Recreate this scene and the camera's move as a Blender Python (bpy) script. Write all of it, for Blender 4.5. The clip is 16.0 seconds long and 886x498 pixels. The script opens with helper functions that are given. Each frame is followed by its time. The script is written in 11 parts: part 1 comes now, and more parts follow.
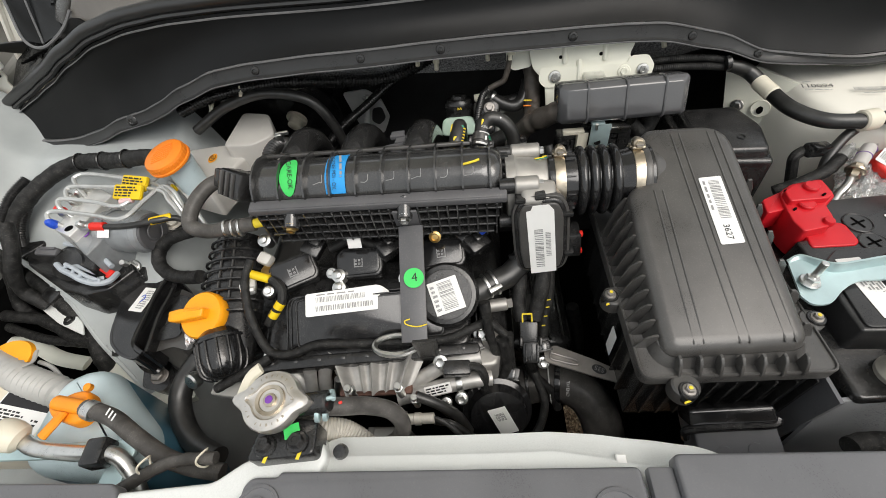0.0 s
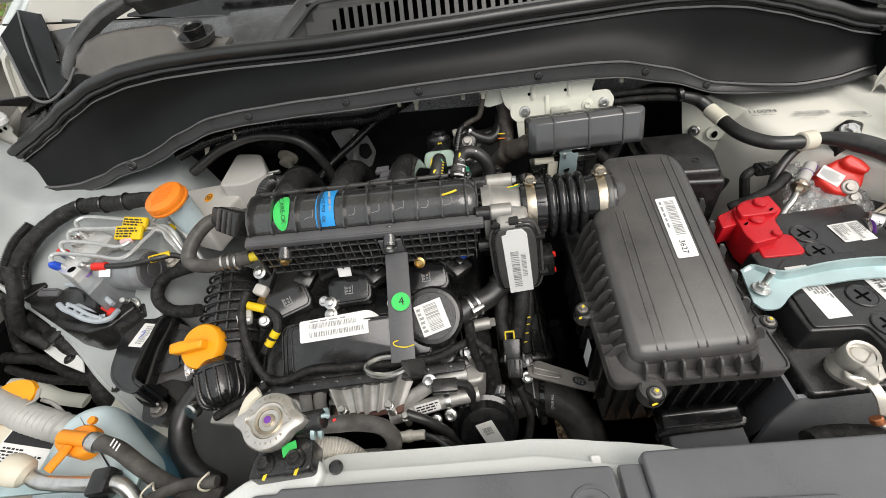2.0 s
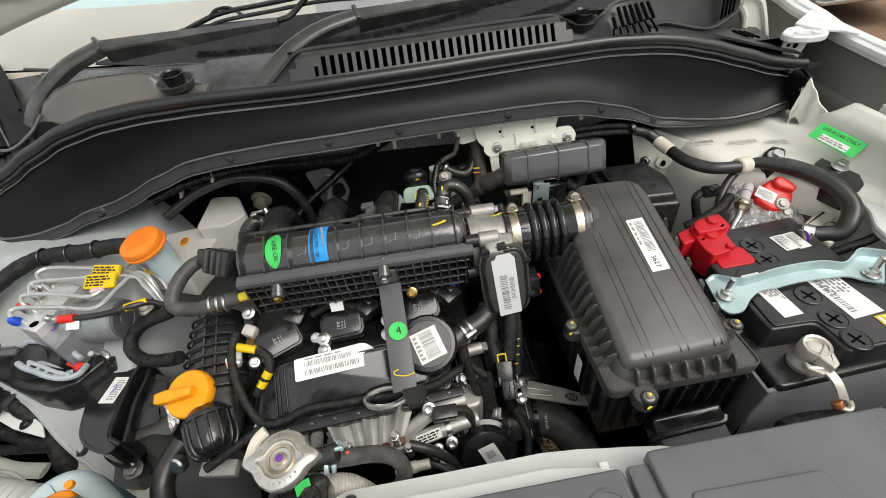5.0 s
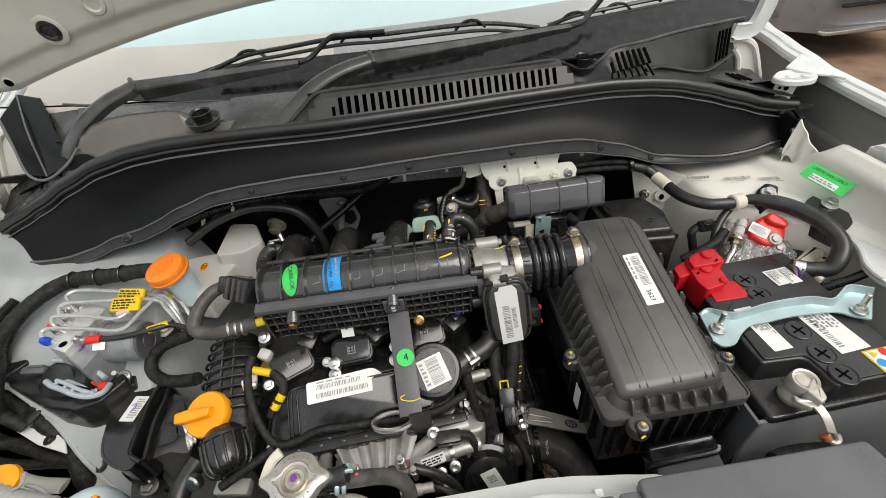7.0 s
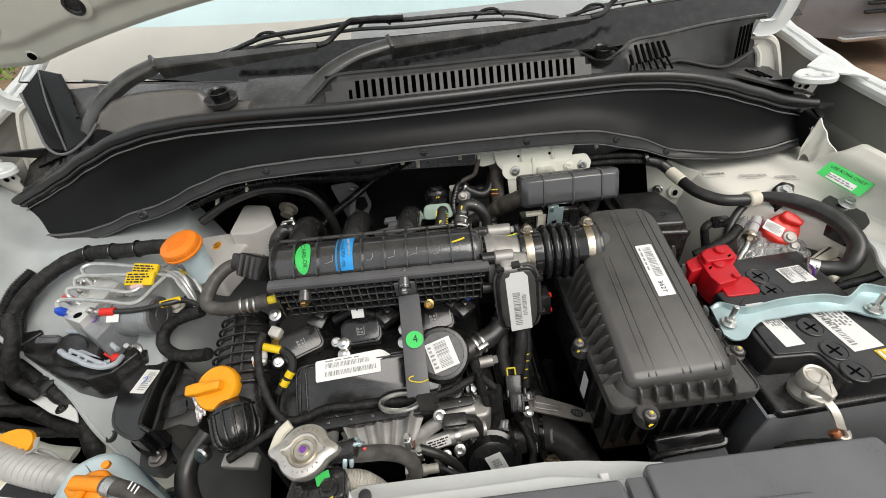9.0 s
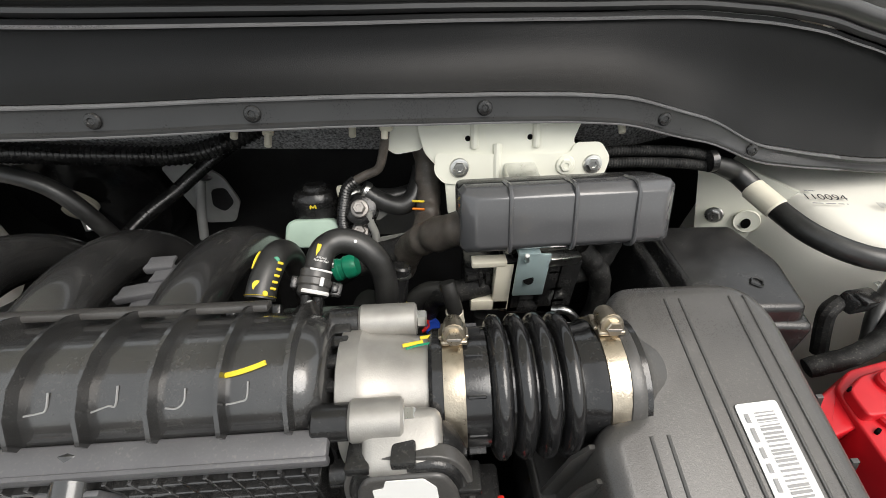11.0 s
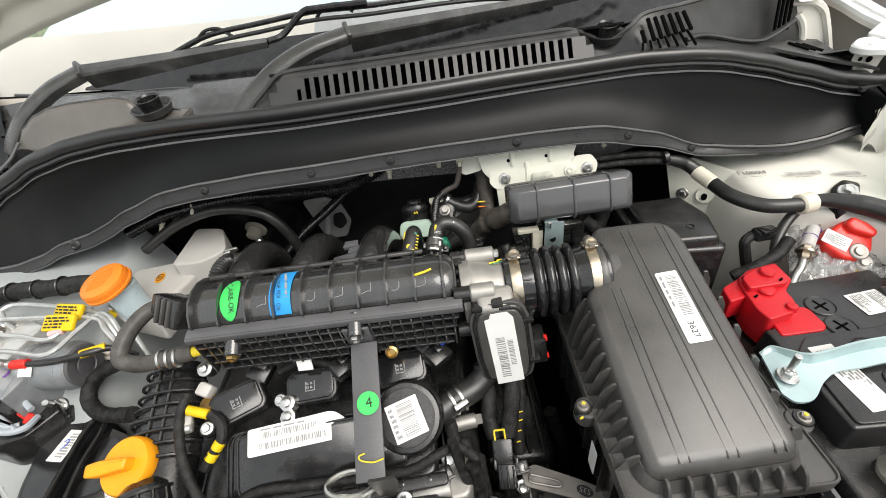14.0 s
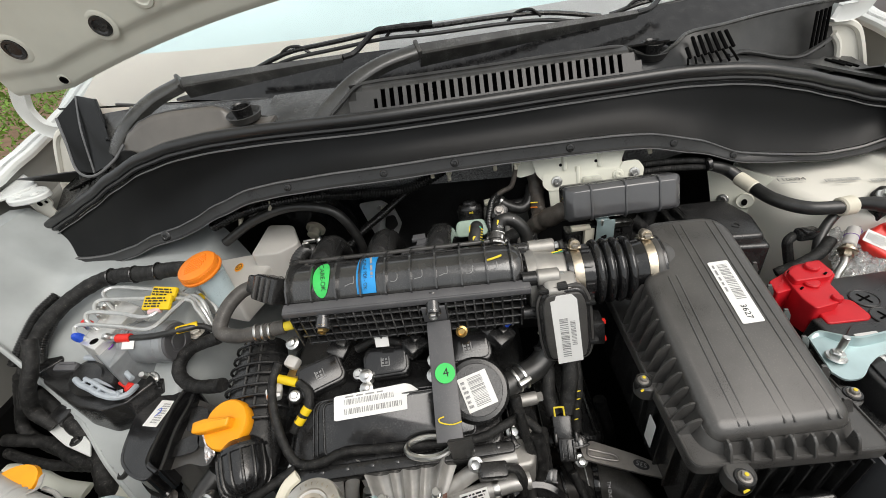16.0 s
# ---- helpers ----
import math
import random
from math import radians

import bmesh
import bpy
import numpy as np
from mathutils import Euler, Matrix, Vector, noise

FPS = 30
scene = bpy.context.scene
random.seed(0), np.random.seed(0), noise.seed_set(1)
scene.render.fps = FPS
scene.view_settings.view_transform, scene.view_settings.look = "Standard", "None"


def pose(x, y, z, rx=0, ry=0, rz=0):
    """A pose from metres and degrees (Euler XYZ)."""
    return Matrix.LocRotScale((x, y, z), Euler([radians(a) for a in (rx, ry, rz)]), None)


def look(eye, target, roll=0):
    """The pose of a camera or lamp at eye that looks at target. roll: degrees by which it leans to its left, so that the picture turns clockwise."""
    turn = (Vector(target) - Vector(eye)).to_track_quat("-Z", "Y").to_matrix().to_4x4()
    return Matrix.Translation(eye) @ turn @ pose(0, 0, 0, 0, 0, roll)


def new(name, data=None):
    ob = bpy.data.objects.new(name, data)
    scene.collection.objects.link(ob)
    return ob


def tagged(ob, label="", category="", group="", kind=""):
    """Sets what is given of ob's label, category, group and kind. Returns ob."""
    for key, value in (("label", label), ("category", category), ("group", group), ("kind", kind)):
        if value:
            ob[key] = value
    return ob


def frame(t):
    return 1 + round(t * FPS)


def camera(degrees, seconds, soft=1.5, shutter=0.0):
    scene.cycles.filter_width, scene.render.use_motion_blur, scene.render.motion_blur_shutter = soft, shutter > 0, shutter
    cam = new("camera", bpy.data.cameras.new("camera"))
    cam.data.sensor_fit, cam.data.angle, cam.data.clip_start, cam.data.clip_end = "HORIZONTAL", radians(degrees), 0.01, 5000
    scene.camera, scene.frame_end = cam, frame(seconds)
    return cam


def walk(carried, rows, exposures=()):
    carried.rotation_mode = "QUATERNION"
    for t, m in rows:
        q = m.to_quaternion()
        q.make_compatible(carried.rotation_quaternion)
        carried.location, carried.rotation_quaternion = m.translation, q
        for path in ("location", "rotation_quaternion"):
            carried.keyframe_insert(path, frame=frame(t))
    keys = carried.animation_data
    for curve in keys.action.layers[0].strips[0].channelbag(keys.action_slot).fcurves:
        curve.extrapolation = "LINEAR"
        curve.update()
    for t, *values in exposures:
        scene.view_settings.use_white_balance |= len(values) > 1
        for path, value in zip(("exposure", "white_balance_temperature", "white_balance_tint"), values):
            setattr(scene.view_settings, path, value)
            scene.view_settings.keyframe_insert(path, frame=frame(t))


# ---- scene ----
cam = camera(93.1, 16.0, soft=0.9)
PATH = [
    (0, (0.047, -0.009, 1.377), (-0.143, 1.291, -0.131), -8.9),
    (0.5, (0.075, -0.012, 1.375), (-0.14, 1.29, -0.128), -9.8),
    (1, (0.196, -0.034, 1.395), (-0.075, 1.283, -0.086), -11.6),
    (1.5, (0.148, -0.037, 1.392), (-0.077, 1.327, -0.054), -10.7),
    (2, (0.063, -0.037, 1.403), (-0.087, 1.358, -0.023), -9.7),
    (2.5, (0.07, -0.037, 1.413), (-0.037, 1.393, 0.019), -9.2),
    (3, (0.059, -0.026, 1.407), (0.015, 1.427, 0.034), -7.7),
    (3.5, (0.038, -0.041, 1.419), (0.029, 1.44, 0.076), -7.0),
    (4, (0.021, -0.051, 1.414), (0.059, 1.437, 0.078), -6.4),
    (4.2, (0.017, -0.054, 1.405), (0.075, 1.438, 0.075), -6.1),
    (6.3, (0.023, -0.064, 1.433), (0.1, 1.467, 0.15), -7.2),
    (6.5, (0.024, -0.067, 1.429), (0.092, 1.476, 0.158), -7.0),
    (7, (0.019, -0.074, 1.45), (0.076, 1.489, 0.205), -6.4),
    (7.5, (0.013, -0.081, 1.444), (0.04, 1.484, 0.198), -6.3),
    (8, (0.005, -0.088, 1.439), (0.012, 1.483, 0.2), -6.2),
    (8.2, (0.004, -0.09, 1.44), (0.008, 1.481, 0.202), -6.1),
    (10.3, (0.065, -0.016, 1.399), (0.199, 1.5, 0.101), -0.8),
    (10.5, (0.087, 0.076, 1.374), (0.225, 1.587, 0.071), -0.1),
    (11, (0.124, 0.258, 1.258), (0.238, 1.746, -0.074), 0.6),
    (11.5, (0.151, 0.348, 1.197), (0.236, 1.834, -0.139), 0.9),
    (12, (0.147, 0.321, 1.206), (0.182, 1.825, -0.112), -0.5),
    (12.5, (0.14, 0.257, 1.265), (0.138, 1.786, -0.025), -2.5),
    (13, (0.125, 0.189, 1.307), (0.091, 1.734, 0.037), -4.8),
    (13.5, (0.102, 0.089, 1.36), (0.041, 1.649, 0.11), -7.4),
    (14, (0.078, 0.03, 1.378), (0.013, 1.605, 0.147), -8.8),
    (14.5, (0.054, -0.007, 1.389), (-0.03, 1.564, 0.153), -9.8),
    (15, (0.046, -0.026, 1.392), (-0.067, 1.53, 0.141), -10.3),
    (15.5, (0.038, -0.021, 1.389), (-0.071, 1.554, 0.161), -9.6),
    (16, (0.011, -0.033, 1.39), (-0.12, 1.596, 0.238), -9.0),
]
EXPOSURE, SKY, SUN = 0.10, 0.095, 1.6
walk(cam, [(t, look(eye, target, roll)) for t, eye, target, roll in PATH], exposures=[(t, EXPOSURE + e) for t, e in ((0, 0.22), (2.5, 0.23), (4, 0.19), (7, 0.07), (8.5, 0.06), (10.3, 0.30), (11, 0.52), (11.5, 0.95), (12, 1.15), (12.6, 1.27), (13.5, 0.84), (14.5, 0.36), (15.5, 0.18), (16, 0.15))])

# ---- sky and sun ----
world = bpy.data.worlds.new("sky")
scene.world = world
world.use_nodes = True
sky = world.node_tree.nodes.new("ShaderNodeTexSky")
sky.sky_type, sky.sun_disc = "NISHITA", False
sky.sun_elevation, sky.sun_rotation = radians(58), radians(120)
sky.air_density, sky.dust_density, sky.ozone_density = 1.0, 8.0, 0.3
cloud = world.node_tree.nodes.new("ShaderNodeMix")
cloud.data_type = "RGBA"
cloud.inputs["Factor"].default_value = 0.72
cloud.inputs["B"].default_value = (9.2, 9.4, 9.3, 1)
backdrop = world.node_tree.nodes["Background"]
backdrop.inputs["Strength"].default_value = SKY
world.node_tree.links.new(sky.outputs["Color"], cloud.inputs["A"])
world.node_tree.links.new(cloud.outputs["Result"], backdrop.inputs["Color"])
sun = bpy.data.lights.new("sun", "SUN")
sun.energy, sun.angle, sun.color = SUN, radians(40), (1.0, 0.965, 0.92)
new("sun", sun).matrix_world = look((0.95, -0.85, 2.6), (0, 0.3, 0.6))


# ---- materials ----
def material(name, color, rough=0.5, metal=0.0, vary=0.15, scale=40.0, bump=0.1, fine=900.0, rough_vary=0.12, coat=0.0, dust=0.0,
             transmission=0.0, ior=1.45, alpha=1.0, gloss=0.5, speck=0.0):
    m = bpy.data.materials.new(name)
    m.use_nodes = True
    nt = m.node_tree
    n, link = nt.nodes, nt.links.new
    b = n["Principled BSDF"]
    tc = n.new("ShaderNodeTexCoord")
    big = n.new("ShaderNodeTexNoise")
    big.inputs["Scale"].default_value, big.inputs["Detail"].default_value = scale, 6.0
    small = n.new("ShaderNodeTexNoise")
    small.inputs["Scale"].default_value, small.inputs["Detail"].default_value = fine, 3.0
    for tex in (big, small):
        link(tc.outputs["Object"], tex.inputs["Vector"])
    ramp = n.new("ShaderNodeMix")
    ramp.data_type = "RGBA"
    c = Vector(color)
    lo, hi = c * (1 - vary), c * (1 + vary) + Vector((dust, dust, dust * 0.9))
    ramp.inputs["A"].default_value, ramp.inputs["B"].default_value = (*lo, 1), (*[min(1, v) for v in hi], 1)
    stretch = n.new("ShaderNodeMapRange")
    stretch.inputs["From Min"].default_value, stretch.inputs["From Max"].default_value = 0.3, 0.7
    link(big.outputs["Fac"], stretch.inputs["Value"])
    link(stretch.outputs["Result"], ramp.inputs["Factor"])
    if speck:
        # fine settled dust, grain by grain and thicker in drifts
        grain = n.new("ShaderNodeTexNoise")
        grain.inputs["Scale"].default_value, grain.inputs["Detail"].default_value = 620.0, 2.0
        link(tc.outputs["Object"], grain.inputs["Vector"])
        spot = n.new("ShaderNodeMapRange")
        spot.inputs["From Min"].default_value, spot.inputs["From Max"].default_value = 0.56, 0.72
        spot.inputs["To Max"].default_value = speck
        link(grain.outputs["Fac"], spot.inputs["Value"])
        drift = n.new("ShaderNodeMath")
        drift.operation = "MULTIPLY"
        link(spot.outputs["Result"], drift.inputs[0])
        link(stretch.outputs["Result"], drift.inputs[1])
        dusty = n.new("ShaderNodeMix")
        dusty.data_type = "RGBA"
        dusty.inputs["B"].default_value = (0.30, 0.28, 0.25, 1)
        link(drift.outputs[0], dusty.inputs["Factor"])
        link(ramp.outputs["Result"], dusty.inputs["A"])
        link(dusty.outputs["Result"], b.inputs["Base Color"])
    else:
        link(ramp.outputs["Result"], b.inputs["Base Color"])
    rr = n.new("ShaderNodeMapRange")
    rr.inputs["To Min"].default_value, rr.inputs["To Max"].default_value = max(0.02, rough - rough_vary), min(1, rough + rough_vary)
    mixn = n.new("ShaderNodeMath")
    mixn.operation = "ADD"
    half = n.new("ShaderNodeMath")
    half.operation, half.inputs[1].default_value = "MULTIPLY", 0.5
    link(big.outputs["Fac"], mixn.inputs[0])
    link(small.outputs["Fac"], mixn.inputs[1])
    link(mixn.outputs[0], half.inputs[0])
    link(half.outputs[0], rr.inputs["Value"])
    link(rr.outputs["Result"], b.inputs["Roughness"])
    b.inputs["Metallic"].default_value = metal
    b.inputs["Coat Weight"].default_value = coat
    b.inputs["Specular IOR Level"].default_value = gloss
    b.inputs["Transmission Weight"].default_value, b.inputs["IOR"].default_value, b.inputs["Alpha"].default_value = transmission, ior, alpha
    if bump:
        bp = n.new("ShaderNodeBump")
        bp.inputs["Strength"].default_value, bp.inputs["Distance"].default_value = bump, 0.0006
        link(small.outputs["Fac"], bp.inputs["Height"])
        link(bp.outputs["Normal"], b.inputs["Normal"])
    return m


BLACK = material("black_plastic", (0.013, 0.013, 0.0135), 0.23, vary=0.4, scale=55, bump=0.22, dust=0.007, gloss=0.72, speck=0.11)
APRON = material("grained_black_plastic", (0.0062, 0.0066, 0.0069), 0.36, vary=0.25, scale=9, bump=0.3, fine=1500, gloss=0.23)
COWL = material("weathered_black_plastic", (0.050, 0.050, 0.048), 0.26, vary=0.25, scale=24, bump=0.15, fine=1400, dust=0.012, gloss=1.0, speck=0.2)
GREY = material("charcoal_plastic", (0.056, 0.054, 0.052), 0.30, vary=0.16, scale=22, bump=0.14, fine=1300, dust=0.012, gloss=0.75, speck=0.16)
GRILLE = material("matt_black_grille_plastic", (0.036, 0.0362, 0.0360), 0.33, vary=0.25, scale=24, bump=0.15, fine=1400, dust=0.008, gloss=0.5, speck=0.15)
# base colour raised and warmed to carry the cover's reflection of its surroundings
LINK = material("warm_sheen_plastic", (0.135, 0.124, 0.110), 0.33, vary=0.15, scale=18, bump=0.12, fine=1400, gloss=0.9, speck=0.2)
BOXGREY = material("grey_plastic", (0.10, 0.10, 0.105), 0.4, vary=0.1, scale=30, bump=0.2, speck=0.25)
COVER = material("satin_grey_plastic", (0.14, 0.142, 0.150), 0.30, vary=0.12, scale=12, bump=0.15, speck=0.15)
RUBBER = material("black_rubber", (0.017, 0.017, 0.017), 0.36, vary=0.3, scale=60, bump=0.10, dust=0.014, gloss=0.75, speck=0.06)
SHINY = material("glossy_black_rubber", (0.011, 0.011, 0.012), 0.15, vary=0.3, scale=50, bump=0.06, dust=0.006, gloss=0.85, speck=0.10)
DUSTTAPE = material("dusty_brown_tape", (0.085, 0.074, 0.064), 0.38, vary=0.3, scale=90, bump=0.5, fine=900, gloss=0.5, speck=0.2)
TAPE = material("fabric_tape", (0.011, 0.011, 0.0112), 0.52, vary=0.5, scale=120, bump=0.8, fine=1500, dust=0.010, gloss=0.35, speck=0.35)
ECUMAT = material("polished_charcoal_plastic", (0.085, 0.086, 0.090), 0.15, vary=0.12, scale=12, bump=0.04, gloss=1.0, speck=0.10)
FLANGE = material("satin_rubber_flange", (0.024, 0.0245, 0.025), 0.30, vary=0.2, scale=20, bump=0.12, gloss=0.65)
HOSE = material("dusty_rubber_hose", (0.070, 0.066, 0.062), 0.36, vary=0.35, scale=50, bump=0.3, dust=0.012, gloss=0.30, speck=0.35)
FELT = material("felt_insulation", (0.19, 0.19, 0.195), 0.95, vary=0.75, scale=420, bump=1.0, fine=1500, dust=0.03, gloss=0.1, speck=0.50)
WHITE = material("white_car_paint", (0.74, 0.76, 0.74), 0.28, vary=0.05, scale=7, bump=0.02, coat=0.4)
TOWER = material("cream_body_paint", (0.84, 0.82, 0.74), 0.3, vary=0.05, scale=9, bump=0.03, coat=0.3)
PRIMER = material("grey_underseal", (0.30, 0.30, 0.28), 0.6, vary=0.15, scale=12, bump=0.2)
WINGBACK = material("dull_wing_grey", (0.20, 0.20, 0.185), 0.5, vary=0.10, scale=5, bump=0.08, gloss=0.4)
UNDER = material("thin_white_paint", (0.67, 0.685, 0.61), 0.42, vary=0.09, scale=9, bump=0.06)
IVORY = material("ivory_paint", (0.76, 0.76, 0.66), 0.35, vary=0.06, scale=10, bump=0.03)
ALU = material("cast_aluminium", (0.38, 0.368, 0.345), 0.46, metal=0.6, vary=0.14, scale=60, bump=0.2, fine=1100)
DULL = material("dull_lead_alloy", (0.62, 0.59, 0.53), 0.45, metal=0.45, vary=0.15, scale=80, bump=0.15)
DARKALU = material("dull_cast_iron", (0.34, 0.32, 0.30), 0.5, metal=0.8, vary=0.25, scale=45, bump=0.25, fine=900, speck=0.30)
STEEL = material("zinc_plated_steel", (0.68, 0.68, 0.66), 0.3, metal=1.0, vary=0.12, scale=90, bump=0.1)
ZINC = material("blue_zinc_strap", (0.50, 0.64, 0.65), 0.34, metal=0.55, vary=0.12, scale=30, bump=0.1)
PIPE = material("coated_brake_pipe", (0.55, 0.56, 0.55), 0.35, metal=0.5, vary=0.1, scale=80, bump=0.05)
CLAMP = material("worn_steel_band", (0.50, 0.44, 0.35), 0.3, metal=1.0, vary=0.2, scale=110, bump=0.25)
FOIL = material("crumpled_foil", (0.86, 0.82, 0.82), 0.22, metal=0.7, vary=0.2, scale=120, bump=0.3)
BRASS = material("brass", (0.62, 0.42, 0.16), 0.35, metal=1.0, vary=0.2, scale=90, bump=0.1)
COPPER = material("copper_lug", (0.72, 0.28, 0.13), 0.35, metal=0.8, vary=0.2, scale=90, bump=0.1)
ORANGE = material("orange_plastic", (0.88, 0.24, 0.02), 0.38, vary=0.06, scale=40, bump=0.1)
AMBER = material("amber_plastic", (0.90, 0.36, 0.01), 0.38, vary=0.06, scale=40, bump=0.1)
YELLOW = material("yellow_tag", (0.80, 0.55, 0.01), 0.5, vary=0.08, scale=60, bump=0.05)
RED = material("red_plastic", (0.56, 0.012, 0.02), 0.36, vary=0.08, scale=35, bump=0.1)
REDCAP = material("red_cap", (0.72, 0.03, 0.02), 0.3, vary=0.06, bump=0.02)
BLUE = material("blue_cap", (0.02, 0.08, 0.55), 0.35, vary=0.06, bump=0.02)
TURQ = material("green_cap", (0.01, 0.24, 0.13), 0.35, vary=0.06, bump=0.02)
MINT = material("mint_valve_plate", (0.42, 0.55, 0.46), 0.5, vary=0.08, bump=0.05)
CREAM = material("cream_plastic", (0.72, 0.68, 0.56), 0.45, vary=0.06, bump=0.05)
MILK = material("milky_plastic", (0.72, 0.70, 0.66), 0.4, vary=0.06, scale=20, bump=0.05, transmission=0.35)
FLUID = material("translucent_blue_bottle", (0.68, 0.82, 0.86), 0.3, vary=0.1, scale=14, bump=0.08, transmission=0.2)
CLEAR = material("clear_film", (0.92, 0.93, 0.92), 0.08, vary=0.03, scale=50, bump=0.9, fine=120, transmission=0.75, ior=1.45)
PAPER = material("white_label_paper", (0.82, 0.82, 0.80), 0.55, vary=0.03, scale=30, bump=0.03)
INK = material("black_ink", (0.02, 0.02, 0.022), 0.6, vary=0.1, bump=0)
FAINT = material("grey_ink", (0.28, 0.28, 0.28), 0.6, vary=0.1, bump=0)
GREENST = material("green_sticker", (0.06, 0.62, 0.13), 0.45, vary=0.05, bump=0.02)
BLUEST = material("blue_sticker", (0.03, 0.33, 0.78), 0.4, vary=0.05, bump=0.02)
CHALK = material("yellow_paint_pen", (0.80, 0.62, 0.04), 0.6, vary=0.1, bump=0.1)
PURPLE = material("purple_ink", (0.18, 0.05, 0.36), 0.5, vary=0.1, bump=0)
PINK = material("pink_stain", (0.62, 0.42, 0.42), 0.5, vary=0.2, bump=0)
# near-black fill: the shade inside holes, slots and recesses, put into the colour
DARK = material("void_shade_black", (0.003, 0.003, 0.003), 0.8, vary=0.3, bump=0.1, gloss=0.05)
GLASS = material("windscreen_glass", (0.93, 0.965, 0.965), 0.02, vary=0.01, bump=0, rough_vary=0.01, transmission=1.0, ior=1.5)
DASHTOP = material("grey_brown_dash_plastic", (0.70, 0.63, 0.56), 0.6, vary=0.10, scale=3, bump=0.1)
# darker copy for the right half, where the glass mirrors something dark
DASHGREY = material("dark_reflection_tint", (0.40, 0.385, 0.39), 0.5, vary=0.10, scale=3, bump=0.1)
# pale blue puts the sky's reflection in the glass into a sheet
SKYTINT = material("sky_reflection_tint", (0.60, 0.74, 0.76), 0.6, vary=0.08, scale=2, bump=0.1)
FRIT = material("black_glass_border", (0.008, 0.008, 0.009), 0.12, vary=0.3, scale=60, bump=0.05, dust=0.015)
DIRT = material("dry_earth", (0.24, 0.155, 0.10), 0.95, vary=0.35, scale=3, bump=1.0, fine=60)
LEAF = material("hedge_leaves", (0.13, 0.24, 0.035), 0.6, vary=0.5, scale=12, bump=0.3)
GREYCAR = material("grey_car_paint", (0.30, 0.30, 0.31), 0.3, vary=0.08, scale=4, metal=0.4, bump=0.02, coat=0.5)


# ---- shape helpers ----
def thing(name, label, category, at=(0, 0, 0), group="", kind=""):
    return tagged(pinned(new(name), at), label, category, group, kind)


def pinned(ob, at):
    ob.location = at
    ob["at"] = tuple(at)
    return ob


def mesh_of(name, bm, mats, smooth=35):
    bmesh.ops.remove_doubles(bm, verts=bm.verts, dist=1e-6)
    bmesh.ops.recalc_face_normals(bm, faces=bm.faces)
    me = bpy.data.meshes.new(name)
    bm.to_mesh(me)
    bm.free()
    for m in mats if isinstance(mats, (list, tuple)) else [mats]:
        me.materials.append(m)
    if smooth:
        me.shade_smooth()
        me.set_sharp_from_angle(angle=radians(smooth))
    return me


def part(name, bm, mat, parent, label="", smooth=35):
    """One mesh object under a thing or a part; the mesh is given in world metres."""
    me = mesh_of(name, bm, mat, smooth)
    at = Vector(parent["at"])
    me.transform(Matrix.Translation(-at))
    ob = new(name, me)
    ob.parent = parent
    ob["at"] = tuple(at)
    return tagged(ob, label)


def solid(name, bm, mat, label, category, kind="", group="", smooth=35):
    """A thing that is one mesh."""
    me = mesh_of(name, bm, mat, smooth)
    lo = [min(v.co[i] for v in me.vertices) for i in range(3)]
    hi = [max(v.co[i] for v in me.vertices) for i in range(3)]
    at = Vector(((lo[0] + hi[0]) / 2, (lo[1] + hi[1]) / 2, lo[2]))
    me.transform(Matrix.Translation(-at))
    return tagged(pinned(new(name, me), at), label, category, group, kind)


def loft(bm, rings, close=True, caps=True):
    vs = [[bm.verts.new(p) for p in r] for r in rings]
    n = len(vs[0])
    for a, b in zip(vs, vs[1:]):
        for i in range(n if close else n - 1):
            j = (i + 1) % n
            bm.faces.new((a[i], a[j], b[j], b[i]))
    if caps and close:
        bm.faces.new(vs[0][::-1])
        bm.faces.new(vs[-1])
    return vs


def fillet(pts, r, n=4):
    """A closed outline with its corners rounded; r is one radius or one for each corner."""
    out, k = [], len(pts)
    for i, p in enumerate(pts):
        p, a, b = Vector(p), Vector(pts[i - 1]), Vector(pts[(i + 1) % k])
        rad = r[i] if isinstance(r, (list, tuple)) else r
        if rad <= 0:
            out.append(p)
            continue
        u, v = (a - p), (b - p)
        d = min(rad, u.length * 0.49, v.length * 0.49)
        u, v = u.normalized() * d, v.normalized() * d
        for j in range(n + 1):
            t = j / n
            out.append((p + u) * (1 - t) ** 2 + p * 2 * t * (1 - t) + (p + v) * t ** 2)
    return out


def inset(pts, d):
    """The outline moved inwards by d (anticlockwise outlines)."""
    out, k = [], len(pts)
    for i in range(k):
        a, b, c = Vector(pts[i - 1]), Vector(pts[i]), Vector(pts[(i + 1) % k])
        e, f = (b - a), (c - b)
        e, f = (e.normalized() if e.length > 1e-9 else f.normalized()), (f.normalized() if f.length > 1e-9 else e.normalized())
        n = Vector((-(e.y + f.y), e.x + f.x))
        n = n.normalized() if n.length > 1e-9 else Vector((-e.y, e.x))
        out.append(b + n * d)
    return out


def slab(bm, outline, z0, z1, edge=0.003, m=Matrix(), low_edge=0.0, steps=3, taper=0.0):
    """An outline raised from z0 to z1 with rounded top edges; taper is how far the top draws in."""
    rings = []
    if low_edge:
        rings.append([(*p, z0) for p in inset(outline, low_edge)])
        rings.append([(*p, z0 + low_edge) for p in outline])
    else:
        rings.append([(*p, z0) for p in outline])
    for j in range(steps + 1):
        a = j / steps * math.pi / 2
        rings.append([(*p, z1 - edge + edge * math.sin(a)) for p in inset(outline, taper + edge * (1 - math.cos(a)))])
    loft(bm, [[m @ Vector(p) for p in r] for r in rings])


